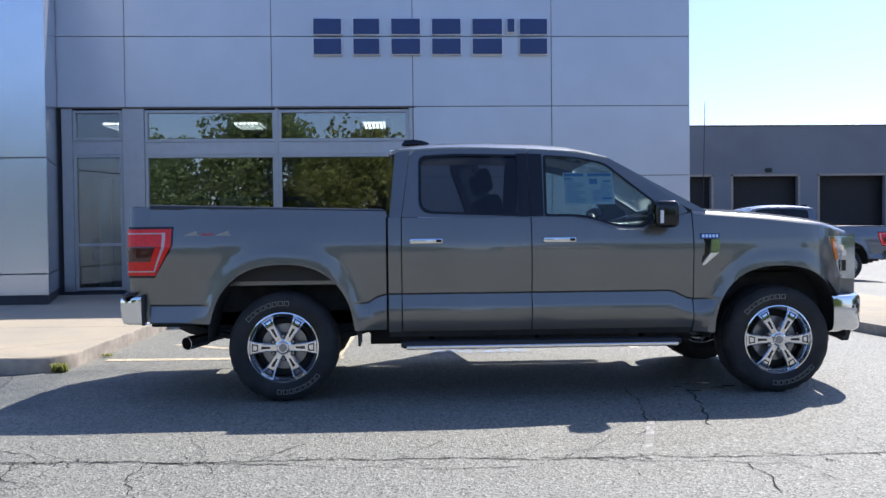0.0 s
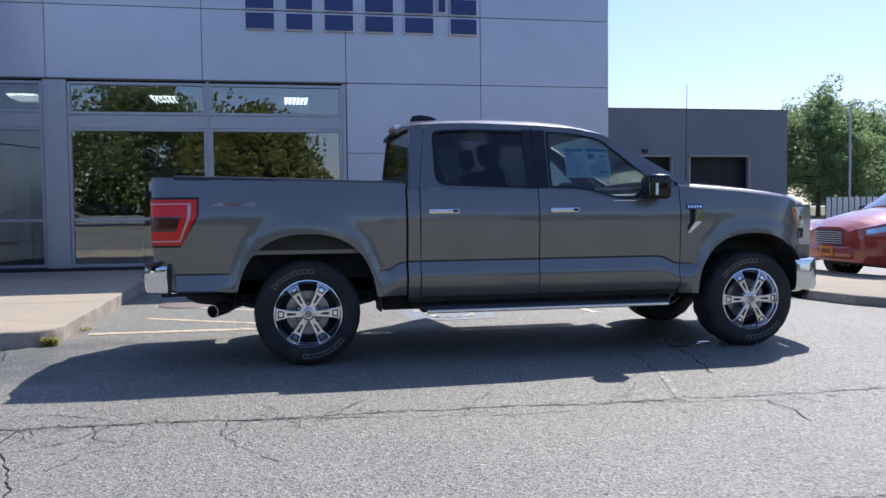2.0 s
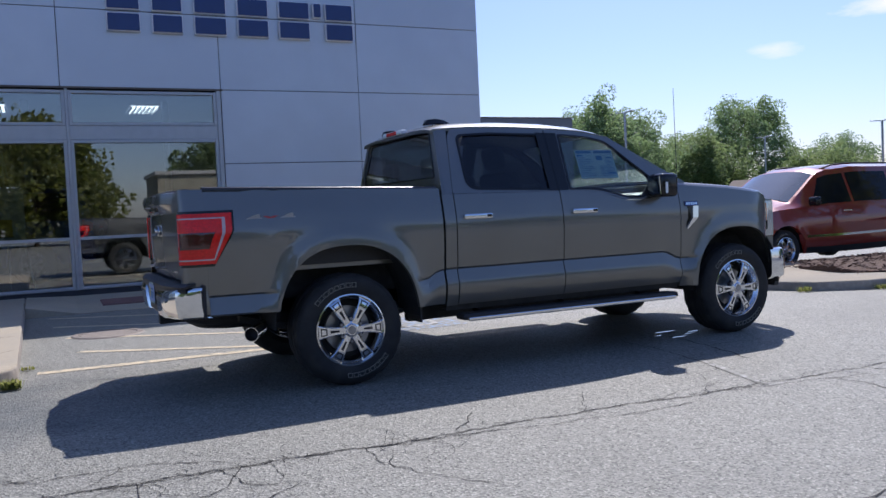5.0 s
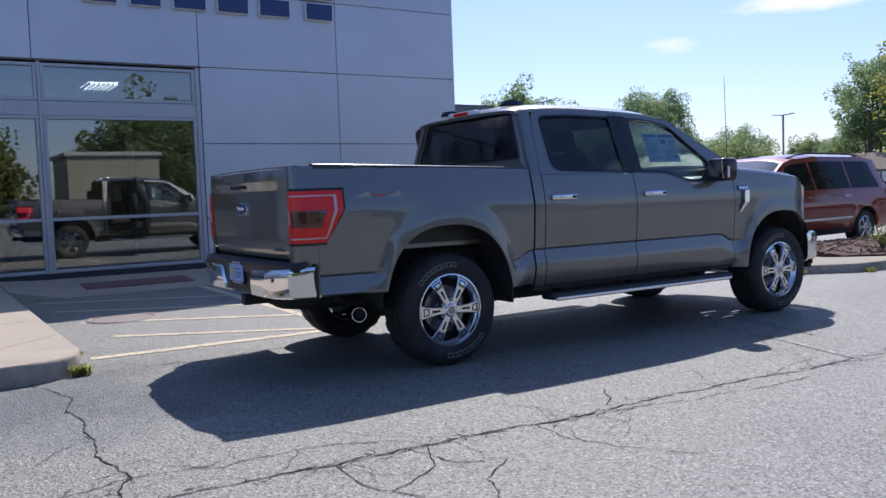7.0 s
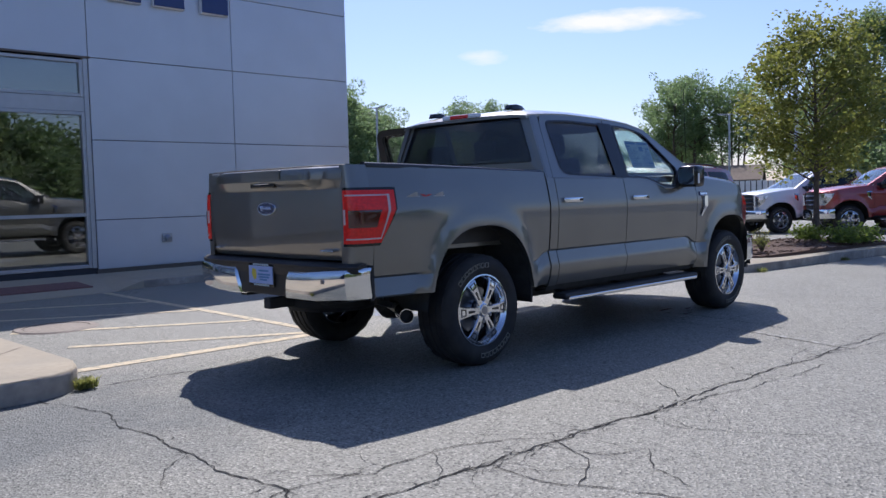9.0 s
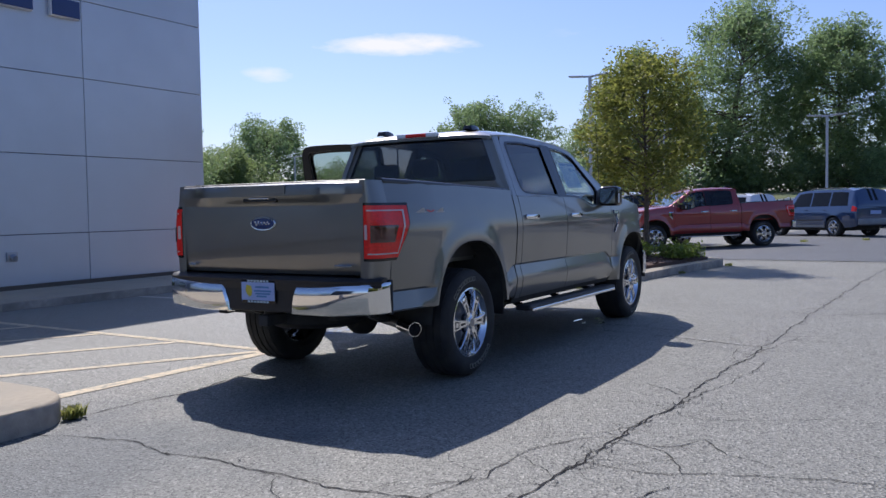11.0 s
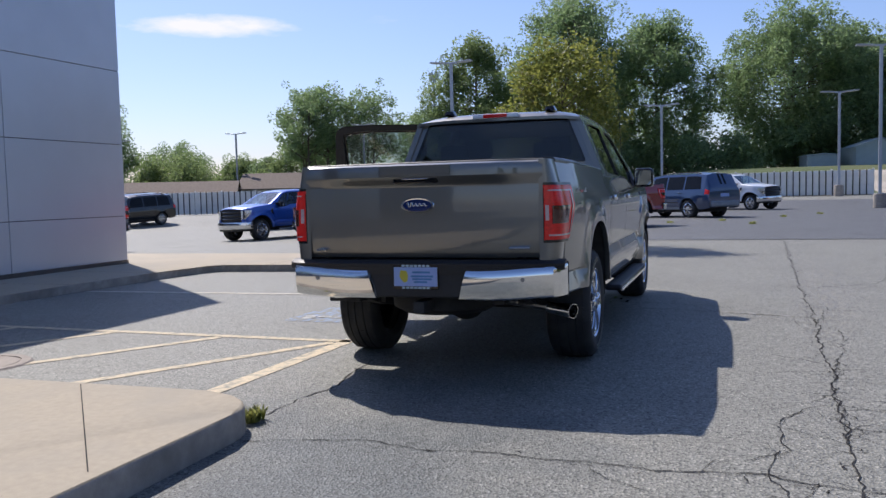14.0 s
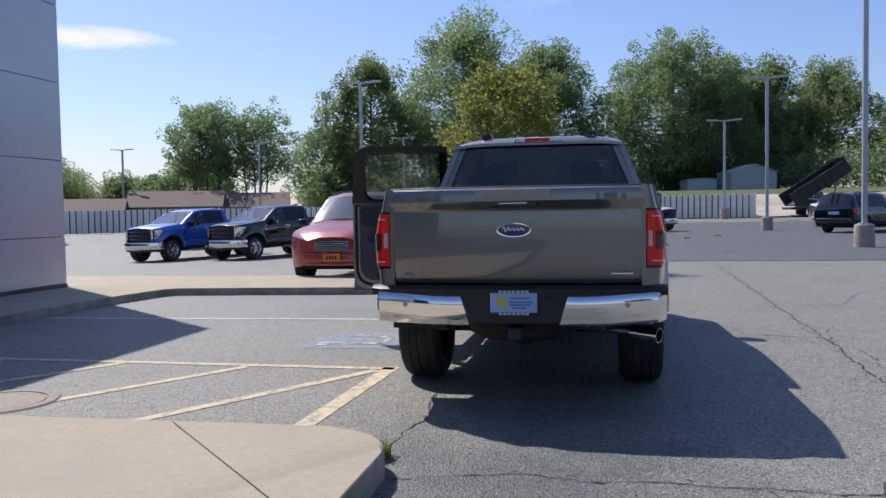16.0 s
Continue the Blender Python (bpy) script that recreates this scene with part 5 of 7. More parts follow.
        for z, y0, y1 in ((0.742, -0.10, 0.02), (0.716, -0.12, 0.03), (0.698, -0.11, 0.02), (0.68, -0.08, 0.01)):
            box(bm, -1.2838, -1.2826, y0, y1, z - 0.006, z + 0.006)
        part("plate_print", bm, M_print, pl)
        bm = bmesh.new()
        for z in (0.783, 0.642):
            for k in range(7):
                box(bm, -1.2800, -1.2785, -0.095 + k * 0.028, -0.074 + k * 0.028, z - 0.0065, z + 0.0065)
        part("plate_frame_marks", bm, M_paper, pl)
    bm = bmesh.new()
    box(bm, -1.19, -0.95, -0.04, 0.04, 0.47, 0.545, 0.006)
    part("hitch", bm, M_under, T)
    bm = bmesh.new()
    pipe(bm, [(0.35, -0.20, 0.50), (-0.25, -0.22, 0.50), (-0.42, -0.36, 0.475), (-0.62, -0.78, 0.448)], 0.034, 16)
    ex = part("exhaust_pipe", bm, M_steel, T, smooth=True)
    bm = bmesh.new()
    d = Vector((-0.50, -0.85, -0.06)).normalized()
    p0 = Vector((-0.605, -0.745, 0.450))
    rings = tube(bm, p0, p0 + d * 0.20, 0.046, 0.050, 20, caps=False)
    inner = tube(bm, p0 + d * 0.05, p0 + d * 0.20, 0.040, 0.046, 20, caps=False)
    for i in range(20):
        bm.faces.new((rings[1][i], rings[1][(i + 1) % 20], inner[1][(i + 1) % 20], inner[1][i]))
    part("exhaust_tip", bm, M_chrome, ex, "chrome tip", smooth=True)
    # near black plug a little way inside the tip
    bm = bmesh.new()
    tube(bm, p0 + d * 0.04, p0 + d * 0.10, 0.0405, 0.0415, 16)
    part("exhaust_bore", bm, M_dark, ex, "black bore")
    # ---- chassis
    for sgn in (-1, 1):
        bm = bmesh.new()
        ya, yb = sorted((sgn * 0.46, sgn * 0.54))
        box(bm, 0.62, 3.15, ya, yb, 0.36, 0.58, 0.01)
        box(bm, -1.07, 0.62, ya, yb, 0.52, 0.64, 0.01)
        box(bm, 3.15, 4.1, ya, yb, 0.52, 0.64, 0.01)
        part("frame_rail", bm, M_under, T)
        bm = bmesh.new()
        sheet(bm, [[(-0.72 + 0.144 * i, sgn * 0.56, 0.42 + 0.12 * ((i - 5) / 5) ** 2), (-0.72 + 0.144 * i, sgn * 0.63, 0.42 + 0.12 * ((i - 5) / 5) ** 2)] for i in range(11)], (0, 0, -0.04))
        part("leaf_spring", bm, M_under, T)
    bm = bmesh.new()
    tube(bm, (0, -0.8, 0.40), (0, 0.8, 0.40), 0.045)
    part("rear_axle", bm, M_under, T)
    bm = bmesh.new()
    lathe(bm, [(0.0, -0.13), (0.08, -0.12), (0.14, -0.05), (0.15, 0.02), (0.10, 0.10), (0.0, 0.13)], "x", 20, (0.0, 0.05, 0.40))
    part("differential", bm, M_under, T, smooth=True)
    bm = bmesh.new()
    lathe(bm, [(0.12, 0.42), (0.30, 0.42), (0.37, 0.46), (0.38, 0.54), (0.36, 0.60), (0.12, 0.62)], "z", 32, (-0.62, 0.0, 0.0))
    part("spare_tyre", bm, M_rubber, T, smooth=True)
    bm = bmesh.new()
    box(bm, 0.78, 3.1, -0.88, 0.88, 0.49, 0.54)
    box(bm, 0.6, 3.9, -0.44, 0.44, 0.42, 0.60, 0.03)
    part("floor_pan", bm, M_under, T)
    bm = bmesh.new()
    tube(bm, (WB, -0.8, 0.40), (WB, 0.8, 0.40), 0.04)
    box(bm, 3.2, 4.2, -0.6, 0.6, 0.45, 0.9, 0.05)
    part("engine_block", bm, M_under, T)
    for x in (0.0, WB):
        for sgn in (-1, 1):
            build_wheel(T, x, sgn)

    # ---- doors
    def door(sgn, front, parent):
        x0, x1 = (1.836, 3.038) if front else (0.876, 1.828)
        d = new("front_door" if front else "rear_door")
        d.parent = parent
        side_panel("door_skin", paint, d, sgn, x0, x1, lambda x: 0.505, belt)
        # glazed frame
        if front:
            outer = [(1.838, belt(1.84)), (2.18, 1.337), (2.48, 1.243), (2.70, 1.241), (2.86, 1.322), (3.02, 1.368), (2.985, 1.415), (2.72, 1.612), (2.455, 1.793), (2.20, 1.845), (1.838, 1.868)]
            hole = rounded([(1.935, 1.345), (2.22, 1.340), (2.50, 1.256), (2.67, 1.256), (2.795, 1.345), (2.80, 1.43), (2.42, 1.755), (2.20, 1.800), (1.955, 1.815)], [0.02, 0.1, 0.06, 0.04, 0.03, 0.03, 0.06, 0.1, 0.02], 4)
        else:
            outer = [(0.876, 1.347), (1.826, 1.339), (1.826, 1.869), (1.30, 1.885), (0.945, 1.872)]
            hole = rounded([(1.00, 1.375), (1.82, 1.345), (1.82, 1.818), (1.30, 1.830), (1.005, 1.815)], [0.10, 0.006, 0.006, 0.05, 0.06], 5)
        outer = rounded(outer, [0] * 9 + [0.05, 0] if front else [0, 0, 0, 0.2, 0.11], 5)
        bm = bmesh.new()
        plate(bm, outer, [hole], lambda u, w2: (u, sgn * pane_y(w2), w2), (0, -sgn * 0.05, 0))
        part("window_frame", bm, paint, d)
        bm = bmesh.new()
        plate(bm, outer, [hole], lambda u, w2: (u, sgn * (pane_y(w2) - 0.051), w2), (0, -sgn * 0.015, 0))
        part("inner_frame", bm, M_black, d)
        bm = bmesh.new()
        cx = sum(p[0] for p in hole) / len(hole)
        cz = sum(p[1] for p in hole) / len(hole)
        inner = [(cx + (a - cx) * (1 - 0.02 / max(0.1, abs(a - cx))) if abs(a - cx) > 0.1 else a, cz + (b - cz) * (1 - 0.016 / max(0.06, abs(b - cz))) if abs(b - cz) > 0.06 else b) for a, b in hole]
        plate(bm, hole, [inner], lambda u, w2: (u, sgn * (pane_y(w2) + 0.003), w2), (0, -sgn * 0.03, 0))
        part("window_seal", bm, M_gloss_black, d)
        bm = bmesh.new()
        plate(bm, hole, [], lambda u, w2: (u, sgn * (pane_y(w2) - 0.012), w2), (0, -sgn * 0.005, 0))
        g = part("window", bm, M_carglass if front else (M_rear_door_glass if door_open and sgn > 0 else M_tint), d)
        g.visible_shadow = False
        # pillar trim
        bm = bmesh.new()
        if front:
            plate(bm, [(1.8335, 1.345), (1.93, 1.345), (1.945, 1.822), (1.8335, 1.826)], [], lambda u, w2: (u, sgn * (pane_y(w2) + 0.0005), w2), (0, sgn * 0.003, 0))
        else:
            plate(bm, [(1.75, 1.345), (1.8305, 1.345), (1.8305, 1.826), (1.75, 1.829)], [], lambda u, w2: (u, sgn * (pane_y(w2) + 0.0005), w2), (0, sgn * 0.003, 0))
        part("pillar_trim", bm, M_pillar, d)
        # handle
        hx = 1.915 if front else 0.930
        bm = bmesh.new()
        ya, yb = sorted((sgn * 0.972, sgn * 0.998))
        box(bm, hx, hx + 0.245, ya, yb, 1.149, 1.191, 0.012)
        h = part("handle", bm, M_chrome, d, "chrome handle", smooth=True)
        bm = bmesh.new()
        yc, yd = sorted((sgn * 0.9975, sgn * 0.9995))
        box(bm, hx + 0.195, hx + 0.235, yc, yd, 1.160, 1.180, 0.0008)
        part("lock_cap", bm, M_gloss_black, h)
        bm = bmesh.new()
        ya, yb = sorted((sgn * 0.960, sgn * 0.966))
        box(bm, hx + 0.03, hx + 0.20, ya, yb, 1.125, 1.150, 0.002)
        part("handle_recess", bm, M_black, d)
        # inner trim: shell, seal, panel, grab, pocket and loudspeaker
        zt = belt(x0 + 0.7) - 0.01

        def trim_plate(nm, mat, pts, r, y_in, deep, par=d, lab=""):
            bm = bmesh.new()
            plate(bm, rounded(pts, r, 5), [], lambda u, w2: (u, sgn * y_in, w2), (0, sgn * deep, 0))
            return part(nm, bm, mat, par, lab)

        trim_plate("door_shell", paint, [(x0 + 0.004, 0.512), (x1 - 0.004, 0.512), (x1 - 0.004, zt), (x0 + 0.004, zt)], [0.16, 0.05, 0.0, 0.0], 0.880, 0.03)
        panel = trim_plate("door_trim", M_trim, [(x0 + 0.07, 0.60), (x1 - 0.07, 0.60), (x1 - 0.07, zt + 0.01), (x0 + 0.07, zt + 0.01)], [0.16, 0.08, 0.02, 0.02], 0.845, 0.034, lab="dark grey moulded door lining")
        trim_plate("upper_lining", M_black, [(x0 + 0.09, 1.12), (x1 - 0.10, 1.12), (x1 - 0.10, zt - 0.02), (x0 + 0.09, zt - 0.02)], 0.05, 0.832, 0.012, panel)
        trim_plate("armrest_pad", M_black, [(x0 + 0.16, 0.97), (x1 - 0.18, 0.99), (x1 - 0.18, 1.06), (x0 + 0.16, 1.05)], 0.03, 0.785, 0.058, panel)
        trim_plate("inner_handle", M_chrome, [(x1 - 0.36, 1.085), (x1 - 0.22, 1.085), (x1 - 0.22, 1.115), (x1 - 0.36, 1.115)], 0.012, 0.826, 0.018, panel)
        trim_plate("door_pocket", M_black, [(x0 + 0.22, 0.63), (x1 - 0.14, 0.63), (x1 - 0.14, 0.78), (x0 + 0.28, 0.76)], 0.04, 0.805, 0.038, panel)
        bm = bmesh.new()
        lathe(bm, [(0.0, 0.0), (0.075, 0.0), (0.085, 0.012)], "y", 28)
        for v in bm.verts:
            v.co = Vector((x0 + 0.30 + v.co.x, sgn * (0.838 + v.co.y), 0.875 + v.co.z))
        part("speaker_grille", bm, M_black, panel)
        bm = bmesh.new()
        loop = rounded([(x0 + 0.035, 0.555), (x1 - 0.035, 0.555), (x1 - 0.035, zt), (x0 + 0.035, zt)], [0.18, 0.08, 0.02, 0.02], 6)
        pipe(bm, [(a, sgn * 0.868, b) for a, b in loop] + [(loop[0][0], sgn * 0.868, loop[0][1])], 0.014, 8)
        part("door_seal", bm, M_rubber, d, smooth=True)
        for k in range(5):
            bm = bmesh.new()
            box(bm, x0 + 0.20 + k * 0.035, x0 + 0.21 + k * 0.035, min(sgn * 0.872, sgn * 0.879), max(sgn * 0.872, sgn * 0.879), 0.522, 0.548, 0.002, seg=1)
            part("sill_rib", bm, M_black, d)
        if front:
            bm = bmesh.new()
            ya, yb = sorted((sgn * 0.80, sgn * 0.86))
            box(bm, x0 + 0.25, x1 - 0.35, ya, yb, 0.98, 1.04, 0.02)
            part("armrest", bm, M_black, d)
            bm = bmesh.new()
            sheet(bm, [[(2.62, sgn * (pane_y(1.27) + 0.004), 1.26), (2.80, sgn * (pane_y(1.42) + 0.004), 1.41)], [(2.93, sgn * (pane_y(1.37) + 0.004), 1.345), (2.93, sgn * (pane_y(1.43) + 0.004), 1.43)]], (0, sgn * 0.01, 0))
            mirror = part("mirror_base", bm, M_black, d)
            bm = bmesh.new()
            box(bm, 2.75, 2.84, min(sgn * 0.90, sgn * 1.02), max(sgn * 0.90, sgn * 1.02), 1.275, 1.33, 0.02)
            part("mirror_arm", bm, M_black, mirror)
            bm = bmesh.new()
            box(bm, 2.705, 2.885, min(sgn * 0.95, sgn * 1.150), max(sgn * 0.95, sgn * 1.150), 1.250, 1.448, 0.040, seg=4)
            part("mirror_housing", bm, M_gloss_black, mirror, smooth=True)
            bm = bmesh.new()
            sheet(bm, [[(2.694, sgn * 0.968, 1.423), (2.686, sgn * 1.130, 1.423)], [(2.704, sgn * 0.968, 1.275), (2.698, sgn * 1.130, 1.275)]], (0.008, 0, 0))
            part("mirror_glass", bm, M_mirror, mirror, "mirror glass")
            bm = bmesh.new()
            box(bm, 2.738, 2.762, min(sgn * 1.145, sgn * 1.154), max(sgn * 1.145, sgn * 1.154), 1.282, 1.375, 0.002)
            part("mirror_signal", bm, M_white_lens, mirror)
            if full and sgn < 0:
                bm = bmesh.new()
                plate(bm, [(2.10, 1.43), (2.48, 1.43), (2.48, 1.675), (2.10, 1.675)], [], lambda u, w2: (u, sgn * (pane_y(w2) - 0.022), w2), (0, -sgn * 0.0015, 0))
                st = part("window_sheet", bm, M_paper, d, "pale printed sheet inside the window")
                bm = bmesh.new()
                blocks = [(2.11, 2.26, 1.645, 1.668), (2.29, 2.47, 1.645, 1.668), (2.30, 2.36, 1.585, 1.625), (2.11, 2.17, 1.62, 1.634), (2.39, 2.46, 1.465, 1.485), (2.40, 2.46, 1.60, 1.612)]
                for k in range(11):
                    w0 = 0.05 + 0.085 * abs(math.sin(k * 2.3))
                    blocks.append((2.115, 2.13 + w0, 1.606 - k * 0.0155, 1.611 - k * 0.0155))
                    blocks.append((2.385 - 0.07 * (k > 3), 2.40 + w0 * 0.5, 1.583 - k * 0.0130, 1.5875 - k * 0.0130))
                for a, b2, z0, z1 in blocks:
                    plate(bm, [(a, z0), (b2, z0), (b2, z1), (a, z1)], [], lambda u, w2: (u, sgn * (pane_y(w2) - 0.0205), w2), (0, sgn * 0.001, 0))
                part("sheet_print", bm, M_print, st)
        return d

    for sgn in (-1, 1):
        rd = door(sgn, False, T)
        door(sgn, True, T)
        if door_open and sgn > 0:
            hinge = Vector((1.822, 0.955, 0))
            rd.matrix_basis = Matrix.Translation(hinge + Vector((0.0, 0.03, 0.012))) @ Matrix.Rotation(radians(-door_open), 4, "Z") @ Matrix.Translation(-hinge) @ Matrix.Translation((0, 0, 0.5)) @ Matrix.Diagonal((1, 1, 1.022, 1)) @ Matrix.Translation((0, 0, -0.5))
    # ---- cab
    bm = bmesh.new()
    rows = []
    prof = [(0.80, 1.872), (0.85, 1.902), (0.95, 1.922), (1.15, 1.936), (1.5, 1.942), (1.9, 1.932), (2.15, 1.908), (2.33, 1.872), (2.46, 1.826)]
    for x, zc in prof:
        row = []
        edge_z = lerp_table([(0.80, 1.848), (0.95, 1.868), (1.30, 1.884), (1.84, 1.868), (2.2, 1.843), (2.46, 1.790)], x)
        ye = pane_y(edge_z) + 0.004
        for k in range(21):
            u = -1 + 2 * k / 20
            y = ye * math.copysign(min(1, abs(u) ** 0.85), u)
            z = edge_z + (zc - edge_z) * (1 - abs(u) ** 4.5)
            row.append((x, y, z))
        rows.append(row)
    sheet(bm, rows, (0, 0, -0.025))
    part("roof", bm, paint, T, smooth=True)
    # windscreen and its pillars
    def screen_pt(u, t):
        """u across, t from the roof edge down to the scuttle."""
        x = 2.455 + (3.16 - 2.455) * t + 0.10 * (1 - u * u) * t
        z = 1.792 + (1.375 - 1.792) * t + 0.034 * (1 - abs(u) ** 3) * (1 - t)
        y = u * (pane_y(z) - 0.006)
        return x, y, z

    bm = bmesh.new()
    sheet(bm, [[screen_pt(-0.93 + 1.86 * i / 16, 0.02 + 0.96 * j / 8) for i in range(17)] for j in range(9)], (-0.004, 0, -0.004))
    g = part("windscreen", bm, M_carglass, T, smooth=True)
    g.visible_shadow = False
    for sgn in (-1, 1):
        bm = bmesh.new()
        sheet(bm, [[screen_pt(sgn * 0.90, j / 8), screen_pt(sgn * 0.97, j / 8), screen_pt(sgn * 1.0, j / 8), (screen_pt(sgn * 1.0, j / 8)[0] - 0.045, screen_pt(sgn * 1.0, j / 8)[1], screen_pt(sgn * 1.0, j / 8)[2] - 0.03)] for j in range(9)], (0, -sgn * 0.02, -0.02))
        part("pillar", bm, paint, T, smooth=True)
        bm = bmesh.new()
        plate(bm, [(0.785, 1.347), (0.872, 1.347), (0.940, 1.868), (0.83, 1.860)], [], lambda u, w2: (u, sgn * pane_y(w2), w2), (0, -sgn * 0.05, 0))
        part("pillar", bm, paint, T)
    # back of the cab
    def back_pt(y, z):
        t = (z - 1.38) / 0.5
        return 0.775 + 0.055 * max(0, t) + 0.02 * (abs(y) / 0.85) ** 3, y * (pane_y(z) + 0.002) / 0.9, z

    bm = bmesh.new()
    hole = rounded([(-0.80, 1.475), (0.80, 1.475), (0.775, 1.84), (-0.775, 1.84)], 0.03)
    plate(bm, [(-0.90, 1.30), (0.90, 1.30), (0.90, 1.60), (0.90, 1.86), (-0.90, 1.86), (-0.90, 1.60)], [hole], back_pt, (0.04, 0, 0))
    part("cab_back", bm, paint, T)
    bm = bmesh.new()
    box(bm, 0.775, 0.815, -0.87, 0.87, 0.52, 1.31)
    part("cab_back", bm, paint, T)
    bm = bmesh.new()
    plate(bm, hole, [], lambda u, w2: tuple(Vector(back_pt(u, w2)) + Vector((0.004, 0, 0))), (0.005, 0, 0))
    g = part("rear_window", bm, M_tint, T)
    g.visible_shadow = False
    bm = bmesh.new()
    plate(bm, hole, [[(a * 0.975, 1.66 + (b - 1.66) * 0.93) for a, b in hole]], lambda u, w2: tuple(Vector(back_pt(u, w2)) + Vector((-0.003, 0, 0))), (0.006, 0, 0))
    part("rear_window_seal", bm, M_gloss_black, T)
    # high brake lamp
    hb = new("high_brake_lamp")
    hb.parent = T
    bm = bmesh.new()
    box(bm, 0.778, 0.84, -0.205, 0.205, 1.868, 1.910, 0.012)
    part("housing", bm, M_white_lens, hb, "clear white lens")
    bm = bmesh.new()
    box(bm, 0.773, 0.79, -0.105, 0.105, 1.874, 1.904, 0.004)
    part("lens", bm, M_red_lens, hb, "red lens")
    for sgn in (-1, 1):
        bm = bmesh.new()
        sheet(bm, [[(x, sgn * 0.45 - hw, 1.918 + 0.008 * (x > 0.9)), (x, sgn * 0.45 - hw * 0.6, zt), (x, sgn * 0.45 + hw * 0.6, zt), (x, sgn * 0.45 + hw, 1.918 + 0.008 * (x > 0.9))] for x, zt, hw in ((0.88, 1.93, 0.03), (0.90, 1.958, 0.05), (0.97, 1.966, 0.05), (1.05, 1.955, 0.035), (1.10, 1.935, 0.015))])
        part("roof_fin", bm, M_gloss_black, T, "small black roof fin", smooth=True)
    # ---- hood and front
    bm = bmesh.new()
    rows = []
    for x in (3.05, 3.12, 3.25, 3.45, 3.65, 3.85, 4.05, 4.18, 4.28, 4.335):
        zc = lerp_table([(3.05, 1.415), (3.25, 1.418), (3.65, 1.396), (4.05, 1.350), (4.20, 1.322), (4.28, 1.297), (4.335, 1.255)], x)
        ze = lerp_table([(3.04, 1.352), (3.6, 1.305), (4.0, 1.255), (4.29, 1.195), (4.335, 1.180)], x)
        row = []
        for u in [-1 + 0.02 * k for k in range(9)] + [-0.8 + 0.1 * k for k in range(17)] + [0.84 + 0.02 * k for k in range(9)]:
            ye = truck_side(min(x, 4.29), ze) - 0.006
            flank = 1 - max(0.0, 1 - (1 - abs(u)) / 0.04) ** 1.8
            z = ze + 0.026 * flank + (zc - ze - 0.026) * (1 - abs(u) ** 1.7)
            row.append((x + 0.12 * (1 - u * u) * smoothstep(4.0, 4.335, x), u * ye, z))
        rows.append(row)
    sheet(bm, rows, (0, 0, -0.02))
    part("hood", bm, paint, T, smooth=True, angle=40)
    bm = bmesh.new()
    box(bm, 3.02, 3.20, -0.86, 0.86, 1.30, 1.37, 0.02)
    part("scuttle", bm, M_black, T)
    bm = bmesh.new()
    sheet(bm, [[(4.33 + 0.13 * (1 - (y / 0.66) ** 2), y, z) for y in [-0.66 + 1.32 * i / 12 for i in range(13)]] for z in (0.74, 0.95, 1.22)], (-0.12, 0, 0))
    part("grille_back", bm, M_dark, T)
    gr = new("grille")
    gr.parent = T
    for z in (0.85, 0.98, 1.11):
        bm = bmesh.new()
        sheet(bm, [[(4.35 + 0.13 * (1 - (y / 0.66) ** 2), y, z - 0.025), (4.365 + 0.13 * (1 - (y / 0.66) ** 2), y, z), (4.35 + 0.13 * (1 - (y / 0.66) ** 2), y, z + 0.025)] for y in [-0.65 + 1.30 * i / 12 for i in range(13)]], (-0.02, 0, 0))
        part("grille_bar", bm, M_chrome if full else M_gloss_black, gr, smooth=True)
    for sgn in (-1, 1):
        hl = new("headlamp")
        hl.parent = T
        bm = bmesh.new()
        rows = []
        for z, xa in ((0.84, 4.285), (0.89, 4.245), (0.96, 4.195), (1.04, 4.150), (1.11, 4.118), (1.172, 4.105)):
            row = []
            for i in range(9):
                x2 = xa + (4.40 - xa) * i / 8
                row.append((x2, sgn * (nose_side(x2, z) + 0.007), z))
            rows.append(row + [(4.425, sgn * 0.66, z)])
        sheet(bm, rows, (-0.04, -sgn * 0.03, 0))
        part("lens", bm, M_clear, hl, "clear lens over bright reflectors", smooth=True)
        bm = bmesh.new()
        sheet(bm, [[(xa, sgn * (truck_side(xa, z) + 0.011), z), (xa + 0.03, sgn * (nose_side(xa + 0.03, z) + 0.011), z), (xa + 0.065, sgn * (nose_side(xa + 0.065, z) + 0.011), z)] for z, xa in ((0.99, 4.182), (1.04, 4.156), (1.09, 4.133), (1.155, 4.114))], (0, -sgn * 0.008, 0))
        part("side_marker", bm, M_amber if full else M_clear, hl, "amber side marker" if full else "")
        for z0, z1 in ((0.90, 0.985), (1.02, 1.10)):
            bm = bmesh.new()
            sheet(bm, [[(x, sgn * (nose_side(x, z) + 0.0095), z) for x in (4.262, 4.285, 4.31, 4.33)] for z in (z0, (z0 + z1) / 2, z1)], (0, -sgn * 0.006, 0))
            part("lamp_reflector", bm, M_gloss_black if z0 < 1 else M_chrome, hl, "deep lamp bowl")
        # painted corner behind and under the lamp
        bm = bmesh.new()
        sheet(bm, [[(4.25 + 0.15 * i / 8, sgn * (nose_side(4.25 + 0.15 * i / 8, z) - 0.002), z) for i in range(9)] + [(4.42, sgn * 0.66, z)] for z in (0.62, 0.70, 0.78, 0.86, 0.96, 1.06, 1.13, 1.19)], (-0.02, -sgn * 0.02, 0))
        part("nose_corner", bm, paint, body, smooth=True)
        # fender vent badge
        vb = new("fender_vent")
        vb.parent = T
        bm = bmesh.new()
